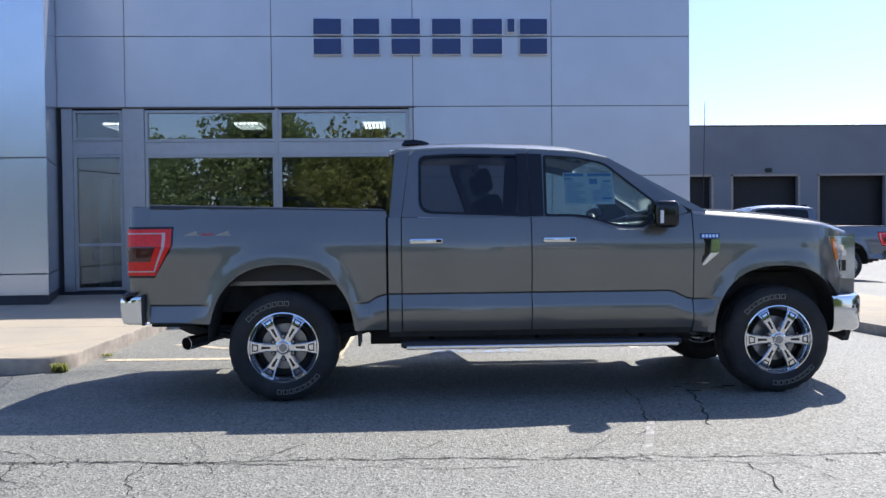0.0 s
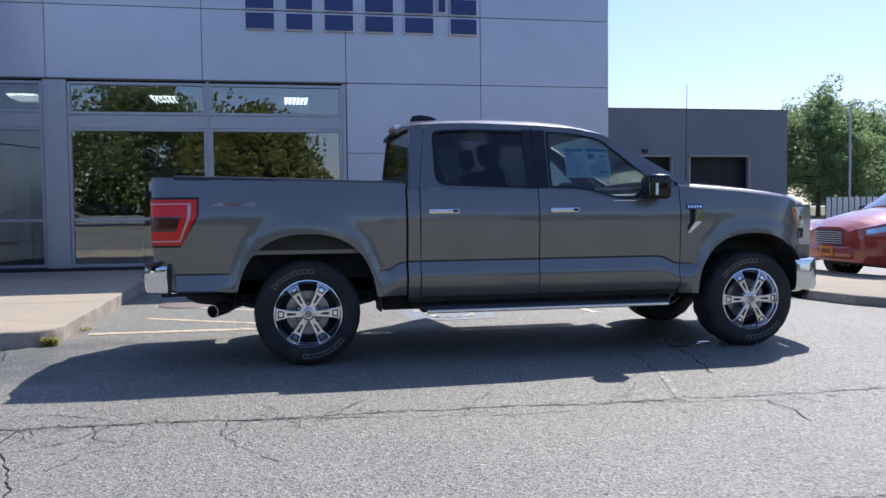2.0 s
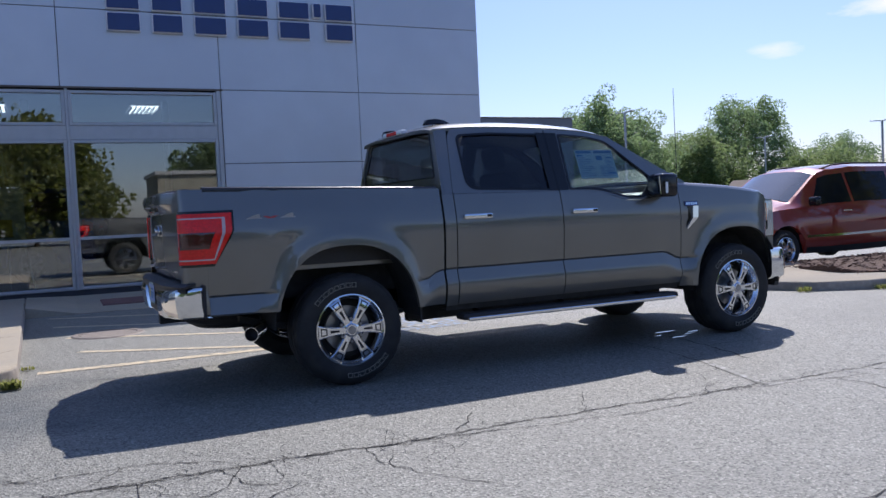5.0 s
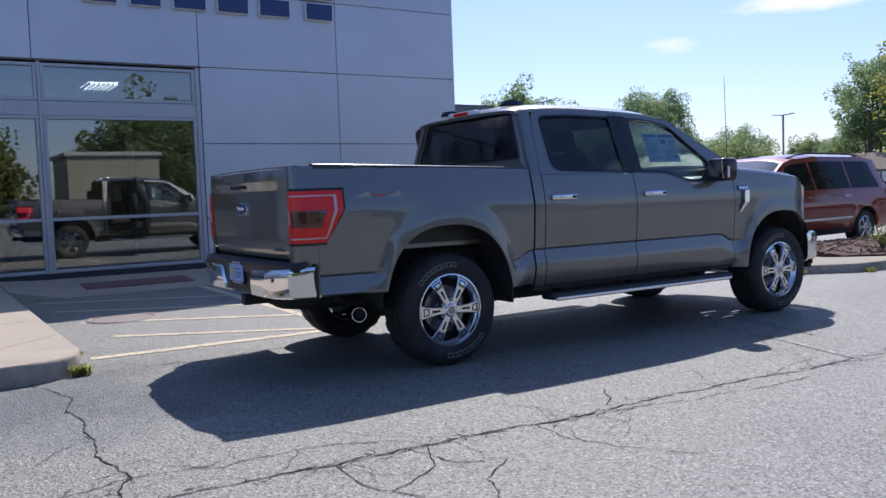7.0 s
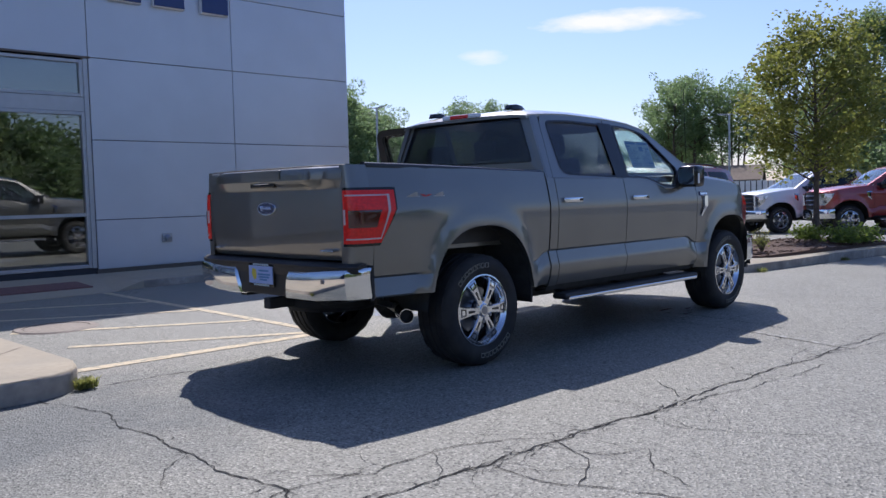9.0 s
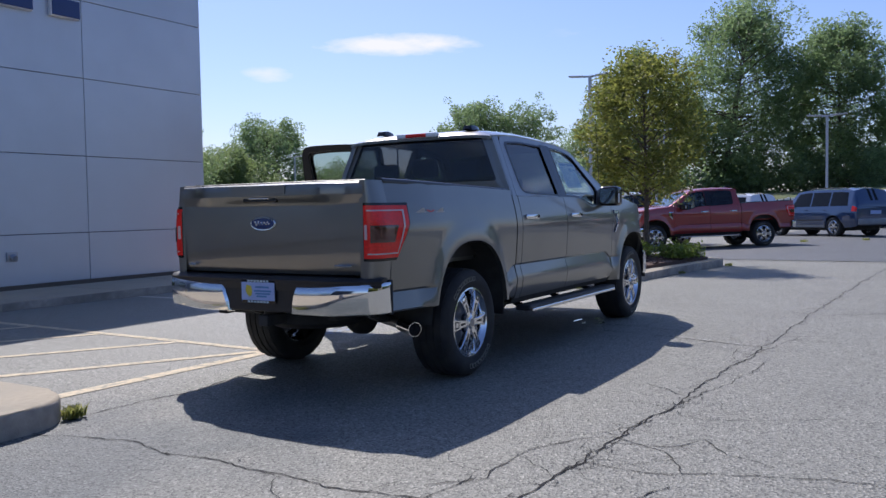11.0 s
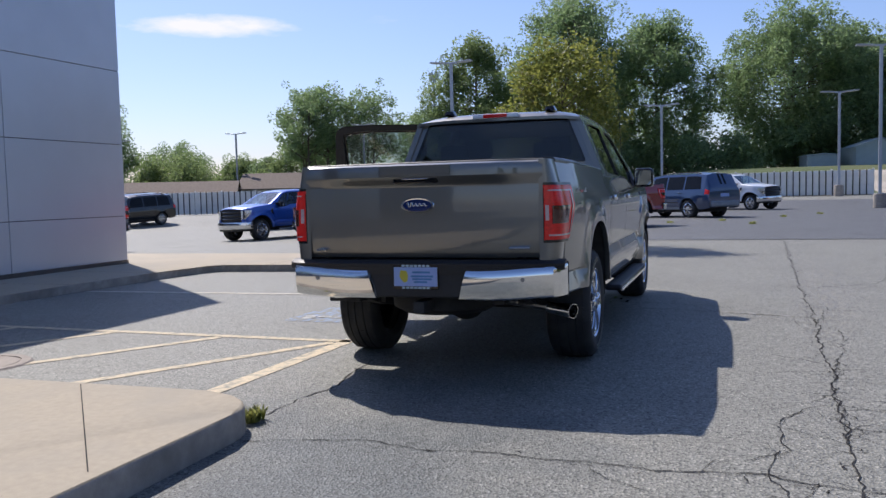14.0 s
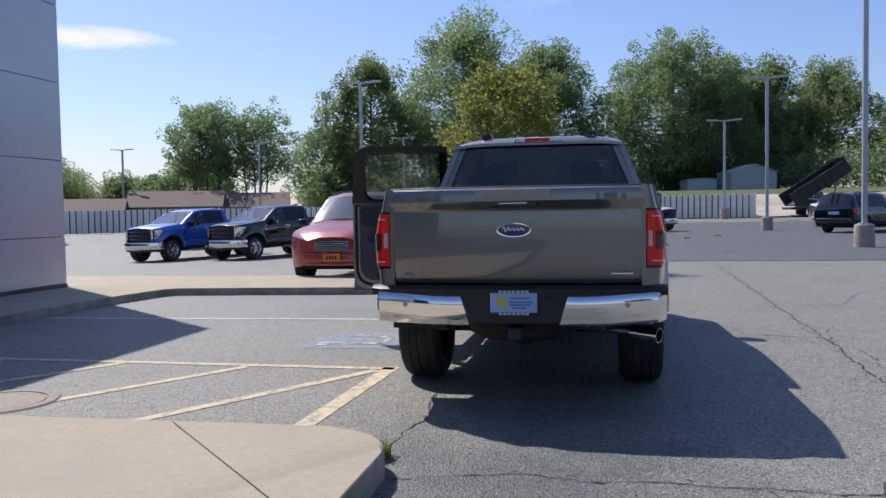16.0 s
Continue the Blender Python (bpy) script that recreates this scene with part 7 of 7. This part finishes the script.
def heading(x, y, dx, dy, length=3.69):
    """A pose at x, y that looks along dx, dy and lies on the sloping lot."""
    k = math.hypot(dx, dy)
    dx, dy = dx / k, dy / k
    z0 = ground_z(x, y)
    f = Vector((dx, dy, (ground_z(x + dx * length, y + dy * length) - z0) / length)).normalized()
    side = Vector((-dy, dx, (ground_z(x - dy * 0.9, y + dx * 0.9) - ground_z(x + dy * 0.9, y - dx * 0.9)) / 1.8)).normalized()
    up = f.cross(side).normalized()
    side = up.cross(f)
    return Matrix(((f.x, side.x, up.x, x), (f.y, side.y, up.y, y), (f.z, side.z, up.z, z0), (0, 0, 0, 1)))


build_pickup("bright blue crew cab pickup truck with chrome grille", M_blue_paint, heading(25.8, 14.75, -0.94, 0.33), full=False)
build_pickup("near black crew cab pickup truck with chrome wheels", M_navy_paint, heading(25.4, 11.2, -0.93, 0.364), full=False)
build_pickup("deep red crew cab pickup truck parked in the back lot", M_red_paint, heading(23.6, 1.65, -0.66, 0.75), full=False)
build_pickup("white pickup truck with dark grille", M_white_paint, heading(43.6, -0.45, -0.60, -0.80), full=False)
build_pickup("white pickup truck parked behind the planting bed", M_white_paint, heading(24.9, 4.75, -0.80, 0.588), full=False)
build_pickup("blue grey pickup truck parked behind the showroom corner", M_grey_paint, heading(12.35, 15.17, -1.0, 0.0), full=False)


def wagon_section(st, x):
    """Interpolated numbers of a body at x: bottom, belt, top, half width at belt, half width at top."""
    for a, b in zip(st, st[1:]):
        if x <= b[0]:
            t = (x - a[0]) / (b[0] - a[0])
            t2 = t
            return [a[i] + (b[i] - a[i]) * t2 for i in range(1, 6)]
    return list(st[-1][1:])


def wagon_point(st, x, v):
    """A point of the body's skin at x; v runs 0 sill, 1 lower flank, 2 flank, 3 belt, 4 roof edge, 5 roof middle."""
    zb, belt_z, top, w, wt = wagon_section(st, x)
    pts = [(w * 0.93, zb), (w * 1.0, zb + (belt_z - zb) * 0.30), (w * 1.01, zb + (belt_z - zb) * 0.72), (w * 0.965, belt_z), (wt, top - 0.07), (wt * 0.55, top - 0.005), (0.0, top)]
    i = min(5, int(v))
    t = v - i
    y = pts[i][0] + (pts[i + 1][0] - pts[i][0]) * t
    z = pts[i][1] + (pts[i + 1][1] - pts[i][1]) * t
    return y, z


def build_wagon(label, category, paint, m, st, axles, r, side_windows, screen, rear, glass_side, trim_low=None, roof_rails=True, grille_slats=0, plate_mat=None, name="suv", group=""):
    """A closed car from cross sections; x runs from the tail (0) to the nose."""
    T = thing(name, label, category, group, m)
    x0, x1 = st[0][0], st[-1][0]
    xs = sorted({round(x0 + (x1 - x0) * i / 54, 4) for i in range(55)} | {s[0] for s in st})
    vs = [0, 0.35, 0.7, 1, 1.3, 1.6, 2, 2.3, 2.6, 2.85, 3, 3.15, 3.5, 3.85, 4, 4.2, 4.6, 5, 5.5, 6]
    bm = bmesh.new()

    def skin(x, v, sgn):
        y, z = wagon_point(st, x, v)
        for xa in axles:
            s = math.hypot(x - xa, max(0, z - r)) / (r + 0.075)
            if v < 2.7 and s < 1.2:
                y += 0.018 * (1 - smoothstep(1.05, 1.2, s))
        return (x, sgn * y, z)

    for sgn in (-1, 1):
        rows = []
        for x in xs:
            row = []
            for v in vs:
                px, py, pz = skin(x, v, sgn)
                for xa in axles:
                    d = abs(x - xa)
                    if d < r + 0.07:
                        pz = max(pz, r + math.sqrt((r + 0.07) ** 2 - d * d)) if v <= 2.6 else pz
                row.append((px, py, pz))
            rows.append(row)
        sheet(bm, rows)
    for x in (x0, x1):
        loop = [skin(x, v, 1) for v in vs] + [skin(x, v, -1) for v in reversed(vs)]
        vsx = []
        for p in loop:
            vsx.append(bm.verts.new(p))
        bm.faces.new(vsx)
    bmesh.ops.remove_doubles(bm, verts=bm.verts[:], dist=0.001)
    part("body", bm, paint, T, smooth=True)

    def patch(nm, mat, xa, xb, va, vb, sgn, off=0.006, nx=10, nv=4, slant=(0, 0), par=None, lab=""):
        bm = bmesh.new()
        rows = []
        for j in range(nv + 1):
            v = va + (vb - va) * j / nv
            t = j / nv
            a, b = xa + slant[0] * t, xb + slant[1] * t
            row = []
            for i in range(nx + 1):
                x = a + (b - a) * i / nx
                y, z = wagon_point(st, x, v)
                row.append((x, sgn * (y + off), z + off * 0.4))
            rows.append(row)
        sheet(bm, rows, (0, -sgn * 0.01, -0.002))
        return part(nm, bm, mat, par or T, lab, smooth=True)

    for sgn in (-1, 1):
        for xa, xb, sa, sb in side_windows:
            patch("side_window", glass_side, xa, xb, 3.06, 3.86, sgn, slant=(sa, sb))
        bm = bmesh.new()
        xm = side_windows[-1][1] - 0.02
        y, z = wagon_point(st, xm, 3)
        box(bm, xm - 0.02, xm + 0.10, min(sgn * (y + 0.02), sgn * (y + 0.22)), max(sgn * (y + 0.02), sgn * (y + 0.22)), z + 0.02, z + 0.17, 0.04, seg=3)
        part("mirror", bm, M_gloss_black, T, smooth=True)
        for xa, xb, _, _ in side_windows[-2:]:
            y, z = wagon_point(st, xa + 0.15, 2.55)
            bm = bmesh.new()
            box(bm, xa + 0.06, xa + 0.26, min(sgn * (y + 0.002), sgn * (y + 0.03)), max(sgn * (y + 0.002), sgn * (y + 0.03)), z - 0.016, z + 0.016, 0.01)
            part("handle", bm, M_chrome if paint is M_van_paint else paint, T)
        patch("side_strip", M_chrome if paint is M_van_paint else M_black, axles[0] + r + 0.12, axles[1] - r - 0.12, 1.10, 1.22, sgn, 0.008)
        patch("sill", trim_low or M_black, axles[0] + r + 0.09, axles[1] - r - 0.09, 0.0, 0.45, sgn, 0.005)
        if roof_rails:
            bm = bmesh.new()
            a, b = side_windows[0][0] + 0.2, side_windows[-1][0] + 0.35
            pts = []
            for i in range(9):
                x = a + (b - a) * i / 8
                y, z = wagon_point(st, x, 4.35)
                pts.append((x, sgn * y, z + (0.045 if 0 < i < 8 else 0.0)))
            pipe(bm, pts, 0.016, 8)
            part("roof_rail", bm, M_black, T, smooth=True)
        # lamps
        hl = patch("headlamp", M_clear, x1 - 0.42, x1 - 0.08, 2.32, 2.76, sgn, 0.008, lab="clear lens over bright reflectors")
        patch("turn_lens", M_amber, x1 - 0.47, x1 - 0.425, 2.36, 2.74, sgn, 0.009, par=hl)
        patch("tail_lamp", M_red_lens, x0 + 0.005, x0 + 0.20, 2.2, 3.1, sgn, 0.008, lab="red lens")
    # sloping screens over the roof line
    for nm, (xa, xb), mt in (("windscreen", screen, M_carglass if name == "minivan" else M_dark), ("rear_window", rear, M_gloss_black)):
        bm = bmesh.new()
        rows = []
        for i in range(9):
            x = xa + (xb - xa) * i / 8
            zb, bz, top, w, wt = wagon_section(st, x)
            rows.append([(x + 0.005, u * wt * 0.93, top - 0.07 * abs(u) ** 3 + 0.010) for u in [-1 + j / 5 for j in range(11)]])
        sheet(bm, rows, (0, 0, -0.008))
        part(nm, bm, M_screen if nm == "windscreen" else M_dark_window, T, smooth=True)
    # nose and tail
    zb, bz, top, w, wt = wagon_section(st, x1)
    gr = new("grille")
    gr.parent = T
    bm = bmesh.new()
    box(bm, x1 - 0.02, x1 + 0.012, -w * 0.52, w * 0.52, zb + (bz - zb) * 0.52, bz - 0.02, 0.01)
    part("grille_back", bm, M_dark, gr)
    for k in range(grille_slats or 3):
        n = grille_slats or 3
        z = zb + (bz - zb) * 0.56 + (bz - 0.05 - zb - (bz - zb) * 0.56) * k / max(1, n - 1)
        bm = bmesh.new()
        box(bm, x1 + 0.006, x1 + 0.026, -w * 0.52, w * 0.52, z - (0.007 if n > 3 else 0.014), z + (0.007 if n > 3 else 0.014), 0.003)
        part("grille_bar", bm, M_chrome, gr)
    bm = bmesh.new()
    box(bm, x1 - 0.08, x1 + 0.05, -w * 0.90, w * 0.90, zb + 0.04, zb + 0.24, 0.05, seg=3)
    part("front_bumper", bm, paint, T, smooth=True)
    zb, bz, top, w, wt = wagon_section(st, x0)
    bm = bmesh.new()
    box(bm, x0 - 0.06, x0 + 0.08, -w * 0.93, w * 0.93, zb + 0.02, zb + 0.26, 0.05, seg=3)
    part("rear_bumper", bm, trim_low or paint, T, smooth=True)
    bm = bmesh.new()
    box(bm, x0 - 0.014, x0 + 0.0, -0.26, 0.26, zb + 0.42, zb + 0.56, 0.005)
    part("rear_plate", bm, M_plate_w, T)
    if plate_mat:
        bm = bmesh.new()
        box(bm, x1 + 0.052, x1 + 0.062, -0.16, 0.16, 0.42, 0.57, 0.004)
        pl = part("front_plate", bm, plate_mat, T, "orange temporary plate")
        bm = bmesh.new()
        for k in range(4):
            box(bm, x1 + 0.0625, x1 + 0.064, -0.10 + k * 0.055, -0.065 + k * 0.055, 0.46, 0.53)
        part("plate_marks", bm, M_dark, pl)
    bm = bmesh.new()
    box(bm, axles[0] - r, axles[1] + r, -0.7, 0.7, 0.24, 0.42)
    part("underbody", bm, M_under, T)
    for xa in axles:
        for sgn in (-1, 1):
            w_ob = build_wheel(T, xa, sgn)
            half = wagon_section(st, xa)[3]
            w_ob.matrix_basis = pose(xa, sgn * (half - 0.03), r, 0, 0, 180 if sgn > 0 else 0) @ Matrix.Scale(r / 0.402, 4)
            bm = bmesh.new()
            ya, yb = sorted((sgn * 0.50, sgn * (half - 0.04)))
            rows = []
            for k in range(17):
                t = math.pi * k / 16
                rows.append([(xa + (r + 0.075) * math.cos(t), ya, r + (r + 0.075) * math.sin(t)), (xa + (r + 0.075) * math.cos(t), yb, r + (r + 0.075) * math.sin(t))])
            sheet(bm, rows, (0, 0, 0.01))
            part("wheel_liner", bm, M_under, T)
    return T


# x, bottom, belt, top, half width at belt, half width at roof edge
VAN = [(0.0, 0.36, 1.02, 1.10, 0.90, 0.84), (0.04, 0.33, 1.04, 1.25, 0.95, 0.78), (0.30, 0.30, 1.05, 1.69, 0.98, 0.70), (0.7, 0.26, 1.05, 1.75, 0.99, 0.71), (2.2, 0.24, 1.05, 1.77, 1.0, 0.72), (2.9, 0.24, 1.04, 1.72, 1.0, 0.71), (3.12, 0.24, 1.04, 1.66, 1.0, 0.71), (3.86, 0.26, 1.02, 1.17, 0.985, 0.82),
       (4.25, 0.27, 1.00, 1.11, 0.97, 0.84), (4.60, 0.28, 0.95, 1.03, 0.93, 0.78), (4.80, 0.30, 0.90, 0.965, 0.85, 0.68), (4.92, 0.32, 0.87, 0.91, 0.74, 0.56), (5.00, 0.34, 0.84, 0.87, 0.62, 0.46)]
build_wagon("copper red minivan with chrome grille and black roof rails", "minivan", M_van_paint, pose(13.25, 4.36, -0.03, 0, 0, 180), VAN, (0.98, 4.12), 0.335,
            [(0.45, 1.35, 0.12, 0.0), (1.42, 2.45, 0.0, 0.0), (2.52, 3.54, 0.0, -0.42)], (3.14, 3.84), (0.06, 0.29), M_dark_window, grille_slats=6,
            plate_mat=material("orange plate", (0.62, 0.18, 0.02), 0.6), name="minivan")
SUV = [(0.0, 0.45, 1.12, 1.20, 0.92, 0.86), (0.04, 0.42, 1.14, 1.34, 0.96, 0.80), (0.28, 0.38, 1.16, 1.84, 0.99, 0.74), (0.8, 0.36, 1.16, 1.90, 1.0, 0.75), (2.6, 0.36, 1.15, 1.91, 1.0, 0.75), (3.2, 0.36, 1.15, 1.84, 1.0, 0.75), (3.85, 0.37, 1.14, 1.28, 0.99, 0.86), (4.1, 0.38, 1.13, 1.25, 0.98, 0.86), (4.9, 0.40, 1.05, 1.16, 0.94, 0.82),
       (5.2, 0.42, 0.95, 1.04, 0.88, 0.74), (5.28, 0.46, 0.88, 0.94, 0.80, 0.66)]
ax = (1.10, 4.18)


def suv(label, paint, m, trim=None):
    return build_wagon(label, "suv", paint, m, SUV, ax, 0.39, [(0.42, 1.30, 0.10, 0.0), (1.38, 2.30, 0.0, 0.0), (2.38, 3.45, 0.0, -0.36)], (3.22, 3.82), (0.06, 0.27), M_dark_window, trim_low=trim)


suv("slate blue suv with chrome tail strip in the back lot", M_slate_paint, heading(30.5, -1.66, 0.65, 0.76), material("grey lower cladding", (0.25, 0.27, 0.29), 0.5))
suv("white suv parked behind other cars", M_white_paint, heading(35.0, 3.0, 0.5, 0.86))
suv("black suv parked by the far fence", M_black_paint, heading(38.4, 31.8, -0.966, 0.267))
suv("dark blue suv parked at the far edge", M_navy_paint, heading(35.3, -10.9, 0.75, -0.66))
suv("white suv parked behind the blue pickup", M_white_paint, heading(36.0, 20.0, -0.94, 0.33))
suv("dark red suv parked in the far row", M_red_paint, heading(40.0, -14.5, 0.35, -0.94))
suv("blue suv on the showroom floor", M_blue_paint, pose(-0.8, FY + 3.4, 0.18, 0, 0, 168))

# ---- houses, sheds, dump trailer and mast beyond the lot
M_siding = material("pale siding", (0.42, 0.41, 0.37), 0.8, vary=0.06, scale=3)
M_siding_tan = material("tan brick", (0.26, 0.21, 0.16), 0.85, vary=0.12, scale=6)
M_shingle = material("brown shingles", (0.16, 0.125, 0.095), 0.9, vary=0.2, scale=5)
M_shed = material("pale green metal siding", (0.36, 0.41, 0.39), 0.6, vary=0.05, scale=2)


def house(name, label, x, y, turn, L, W, h, rise, wall, roof, z=None, windows=2, eave=0.4):
    H = thing(name, label, "house" if name == "house" else "shed", "", pose(x, y, ground_z(min(x, 60), y) if z is None else z, 0, 0, turn))
    bm = bmesh.new()
    plate(bm, [(-W / 2, 0), (W / 2, 0), (W / 2, h), (0, h + rise), (-W / 2, h)], [], lambda u, v: (-L / 2, u, v), (L, 0, 0))
    part("wall", bm, wall, H)
    for s in (-1, 1):
        bm = bmesh.new()
        k = rise / (W / 2)
        sheet(bm, [[(a, 0, h + rise + 0.03), (a, s * (W / 2 + eave), h - k * eave + 0.03)] for a in (-L / 2 - eave, L / 2 + eave)], (0, 0, 0.12))
        part("roof", bm, roof, H)
    for i in range(windows):
        for s in (-1, 1):
            wx = -L / 2 + (i + 0.7) * L / (windows + 0.4)
            wn_ = new("window")
            wn_.parent = H
            bm = bmesh.new()
            ya, yb = sorted((s * (W / 2 + 0.002), s * (W / 2 + 0.05)))
            box(bm, wx - 0.55, wx + 0.55, ya, yb, 1.0, 2.1, 0.01)
            part("frame", bm, M_return, wn_)
            bm = bmesh.new()
            ya, yb = sorted((s * (W / 2 + 0.045), s * (W / 2 + 0.056)))
            box(bm, wx - 0.47, wx + 0.47, ya, yb, 1.08, 2.02)
            part("pane", bm, M_gloss_black, wn_)


house("house", "low tan brick house with brown shingle roof behind the fence", 59.9, 47.3, 118, 11.5, 7, 1.9, 1.25, M_siding_tan, M_shingle, -0.5)
house("house", "low pale house with brown shingle roof behind the fence", 68.6, 40.0, 112, 8, 7, 2.5, 1.4, M_siding, M_shingle, -0.5)
house("house", "low pale house with brown shingle roof behind the fence", 73.0, 34.5, 112, 7, 7, 2.3, 1.3, M_siding, M_shingle, -0.4)
house("metal_shed", "pale green metal shed with a low gable", 97.0, -16.6, 8, 6, 5.0, 2.2, 0.9, M_shed, M_shed, 2.7, 0, 0.15)
house("metal_shed", "small pale flat shed beside the metal shed", 97.0, -11.2, 8, 4, 3.3, 1.5, 0.14, M_shed, M_shed, 2.7, 0, 0.1)

# plain low building across the road, which the windows mirror
def low_building(x, y, L, W, h):
    B = thing("building", "low plain beige building with a dark window across the road", "building", "", pose(x, y, 0))
    bm = bmesh.new()
    box(bm, -L / 2, L / 2, -W / 2, W / 2, 0, h)
    part("wall", bm, M_beige, B)
    bm = bmesh.new()
    box(bm, -L / 2 - 0.2, L / 2 + 0.2, -W / 2 - 0.2, W / 2 + 0.2, h + 0.002, h + 0.3, 0.03)
    part("parapet", bm, M_siding, B)
    for k in range(2):
        bm = bmesh.new()
        box(bm, -L / 2 + 1.2 + k * 2.6, -L / 2 + 3.0 + k * 2.6, W / 2 + 0.002, W / 2 + 0.06, 0.9, 2.4, 0.01)
        part("window", bm, M_gloss_black, B)


M_beige = material("beige render", (0.33, 0.30, 0.22), 0.85, vary=0.06, scale=4, second=(0.28, 0.26, 0.19), second_scale=0.4)
low_building(9.6, -46.0, 6.4, 7.0, 4.9)

# dump trailer with its bed raised
d = thing("dump_trailer", "black steel dump trailer with its bed raised", "trailer", "", pose(58.0, -15.8, ground_z(58, -15.8), 0, 0, 100))
bm = bmesh.new()
box(bm, -2.6, 2.6, -0.9, 0.9, 0.55, 0.72, 0.02)
part("frame", bm, M_under, d)
bm = bmesh.new()
m = pose(2.3, 0, 0.8, 0, 32, 0)
box(bm, -4.6, 0.0, -1.05, 1.05, 0.0, 0.10, m=m)
for a, b, c, e in ((-4.6, 0.0, -1.05, -0.98), (-4.6, 0.0, 0.98, 1.05)):
    box(bm, a, b, c, e, 0.10, 0.95, m=m)
box(bm, -4.6, -4.5, -0.98, 0.98, 0.10, 1.2, m=m)
for k in range(8):
    for s in (-1, 1):
        box(bm, -4.4 + k * 0.6, -4.32 + k * 0.6, s * 1.05 - 0.04, s * 1.05 + 0.04, 0.05, 0.95, m=m)
part("bed", bm, M_black, d)
bm = bmesh.new()
pipe(bm, [(-0.5, 0, 0.7), (-1.0, 0, 2.3)], 0.06)
part("ram", bm, M_steel, d)
for x in (0.3, 1.15):
    for s in (-1, 1):
        bm = bmesh.new()
        lathe(bm, [(0.0, -0.1), (0.2, -0.1), (0.36, -0.08), (0.38, 0.0), (0.36, 0.12), (0.0, 0.12)], "y", 24, (x, s * 1.05, 0.38))
        part("wheel", bm, M_rubber, d, smooth=True)
build_pickup("white work pickup truck beside the dump trailer", M_white_paint, heading(45.2, -16.6, 0.08, 1.0), full=False)
build_pickup("dark pickup truck parked on the far gravel", M_navy_paint, heading(66.0, -17.0, -0.9, 0.3), full=False)

# mobile phone mast
t = thing("phone_mast", "distant grey phone mast with antenna panels", "mast", "", pose(116.0, 40.9, 0))
bm = bmesh.new()
tube(bm, (0, 0, 0), (0, 0, 19.1), 0.30, 0.16, 12)
part("mast", bm, M_pole, t, smooth=True)
for k in range(6):
    a = k * math.pi / 3
    bm = bmesh.new()
    box(bm, -0.09, 0.09, -0.12, 0.12, 18.1, 19.4, 0.02, m=pose(math.cos(a) * 0.62, math.sin(a) * 0.62, 0, 0, 0, math.degrees(a)))
    pipe(bm, [(0, 0, 18.7), (math.cos(a) * 0.6, math.sin(a) * 0.6, 18.7)], 0.05)
    part("antenna", bm, M_pole, t)
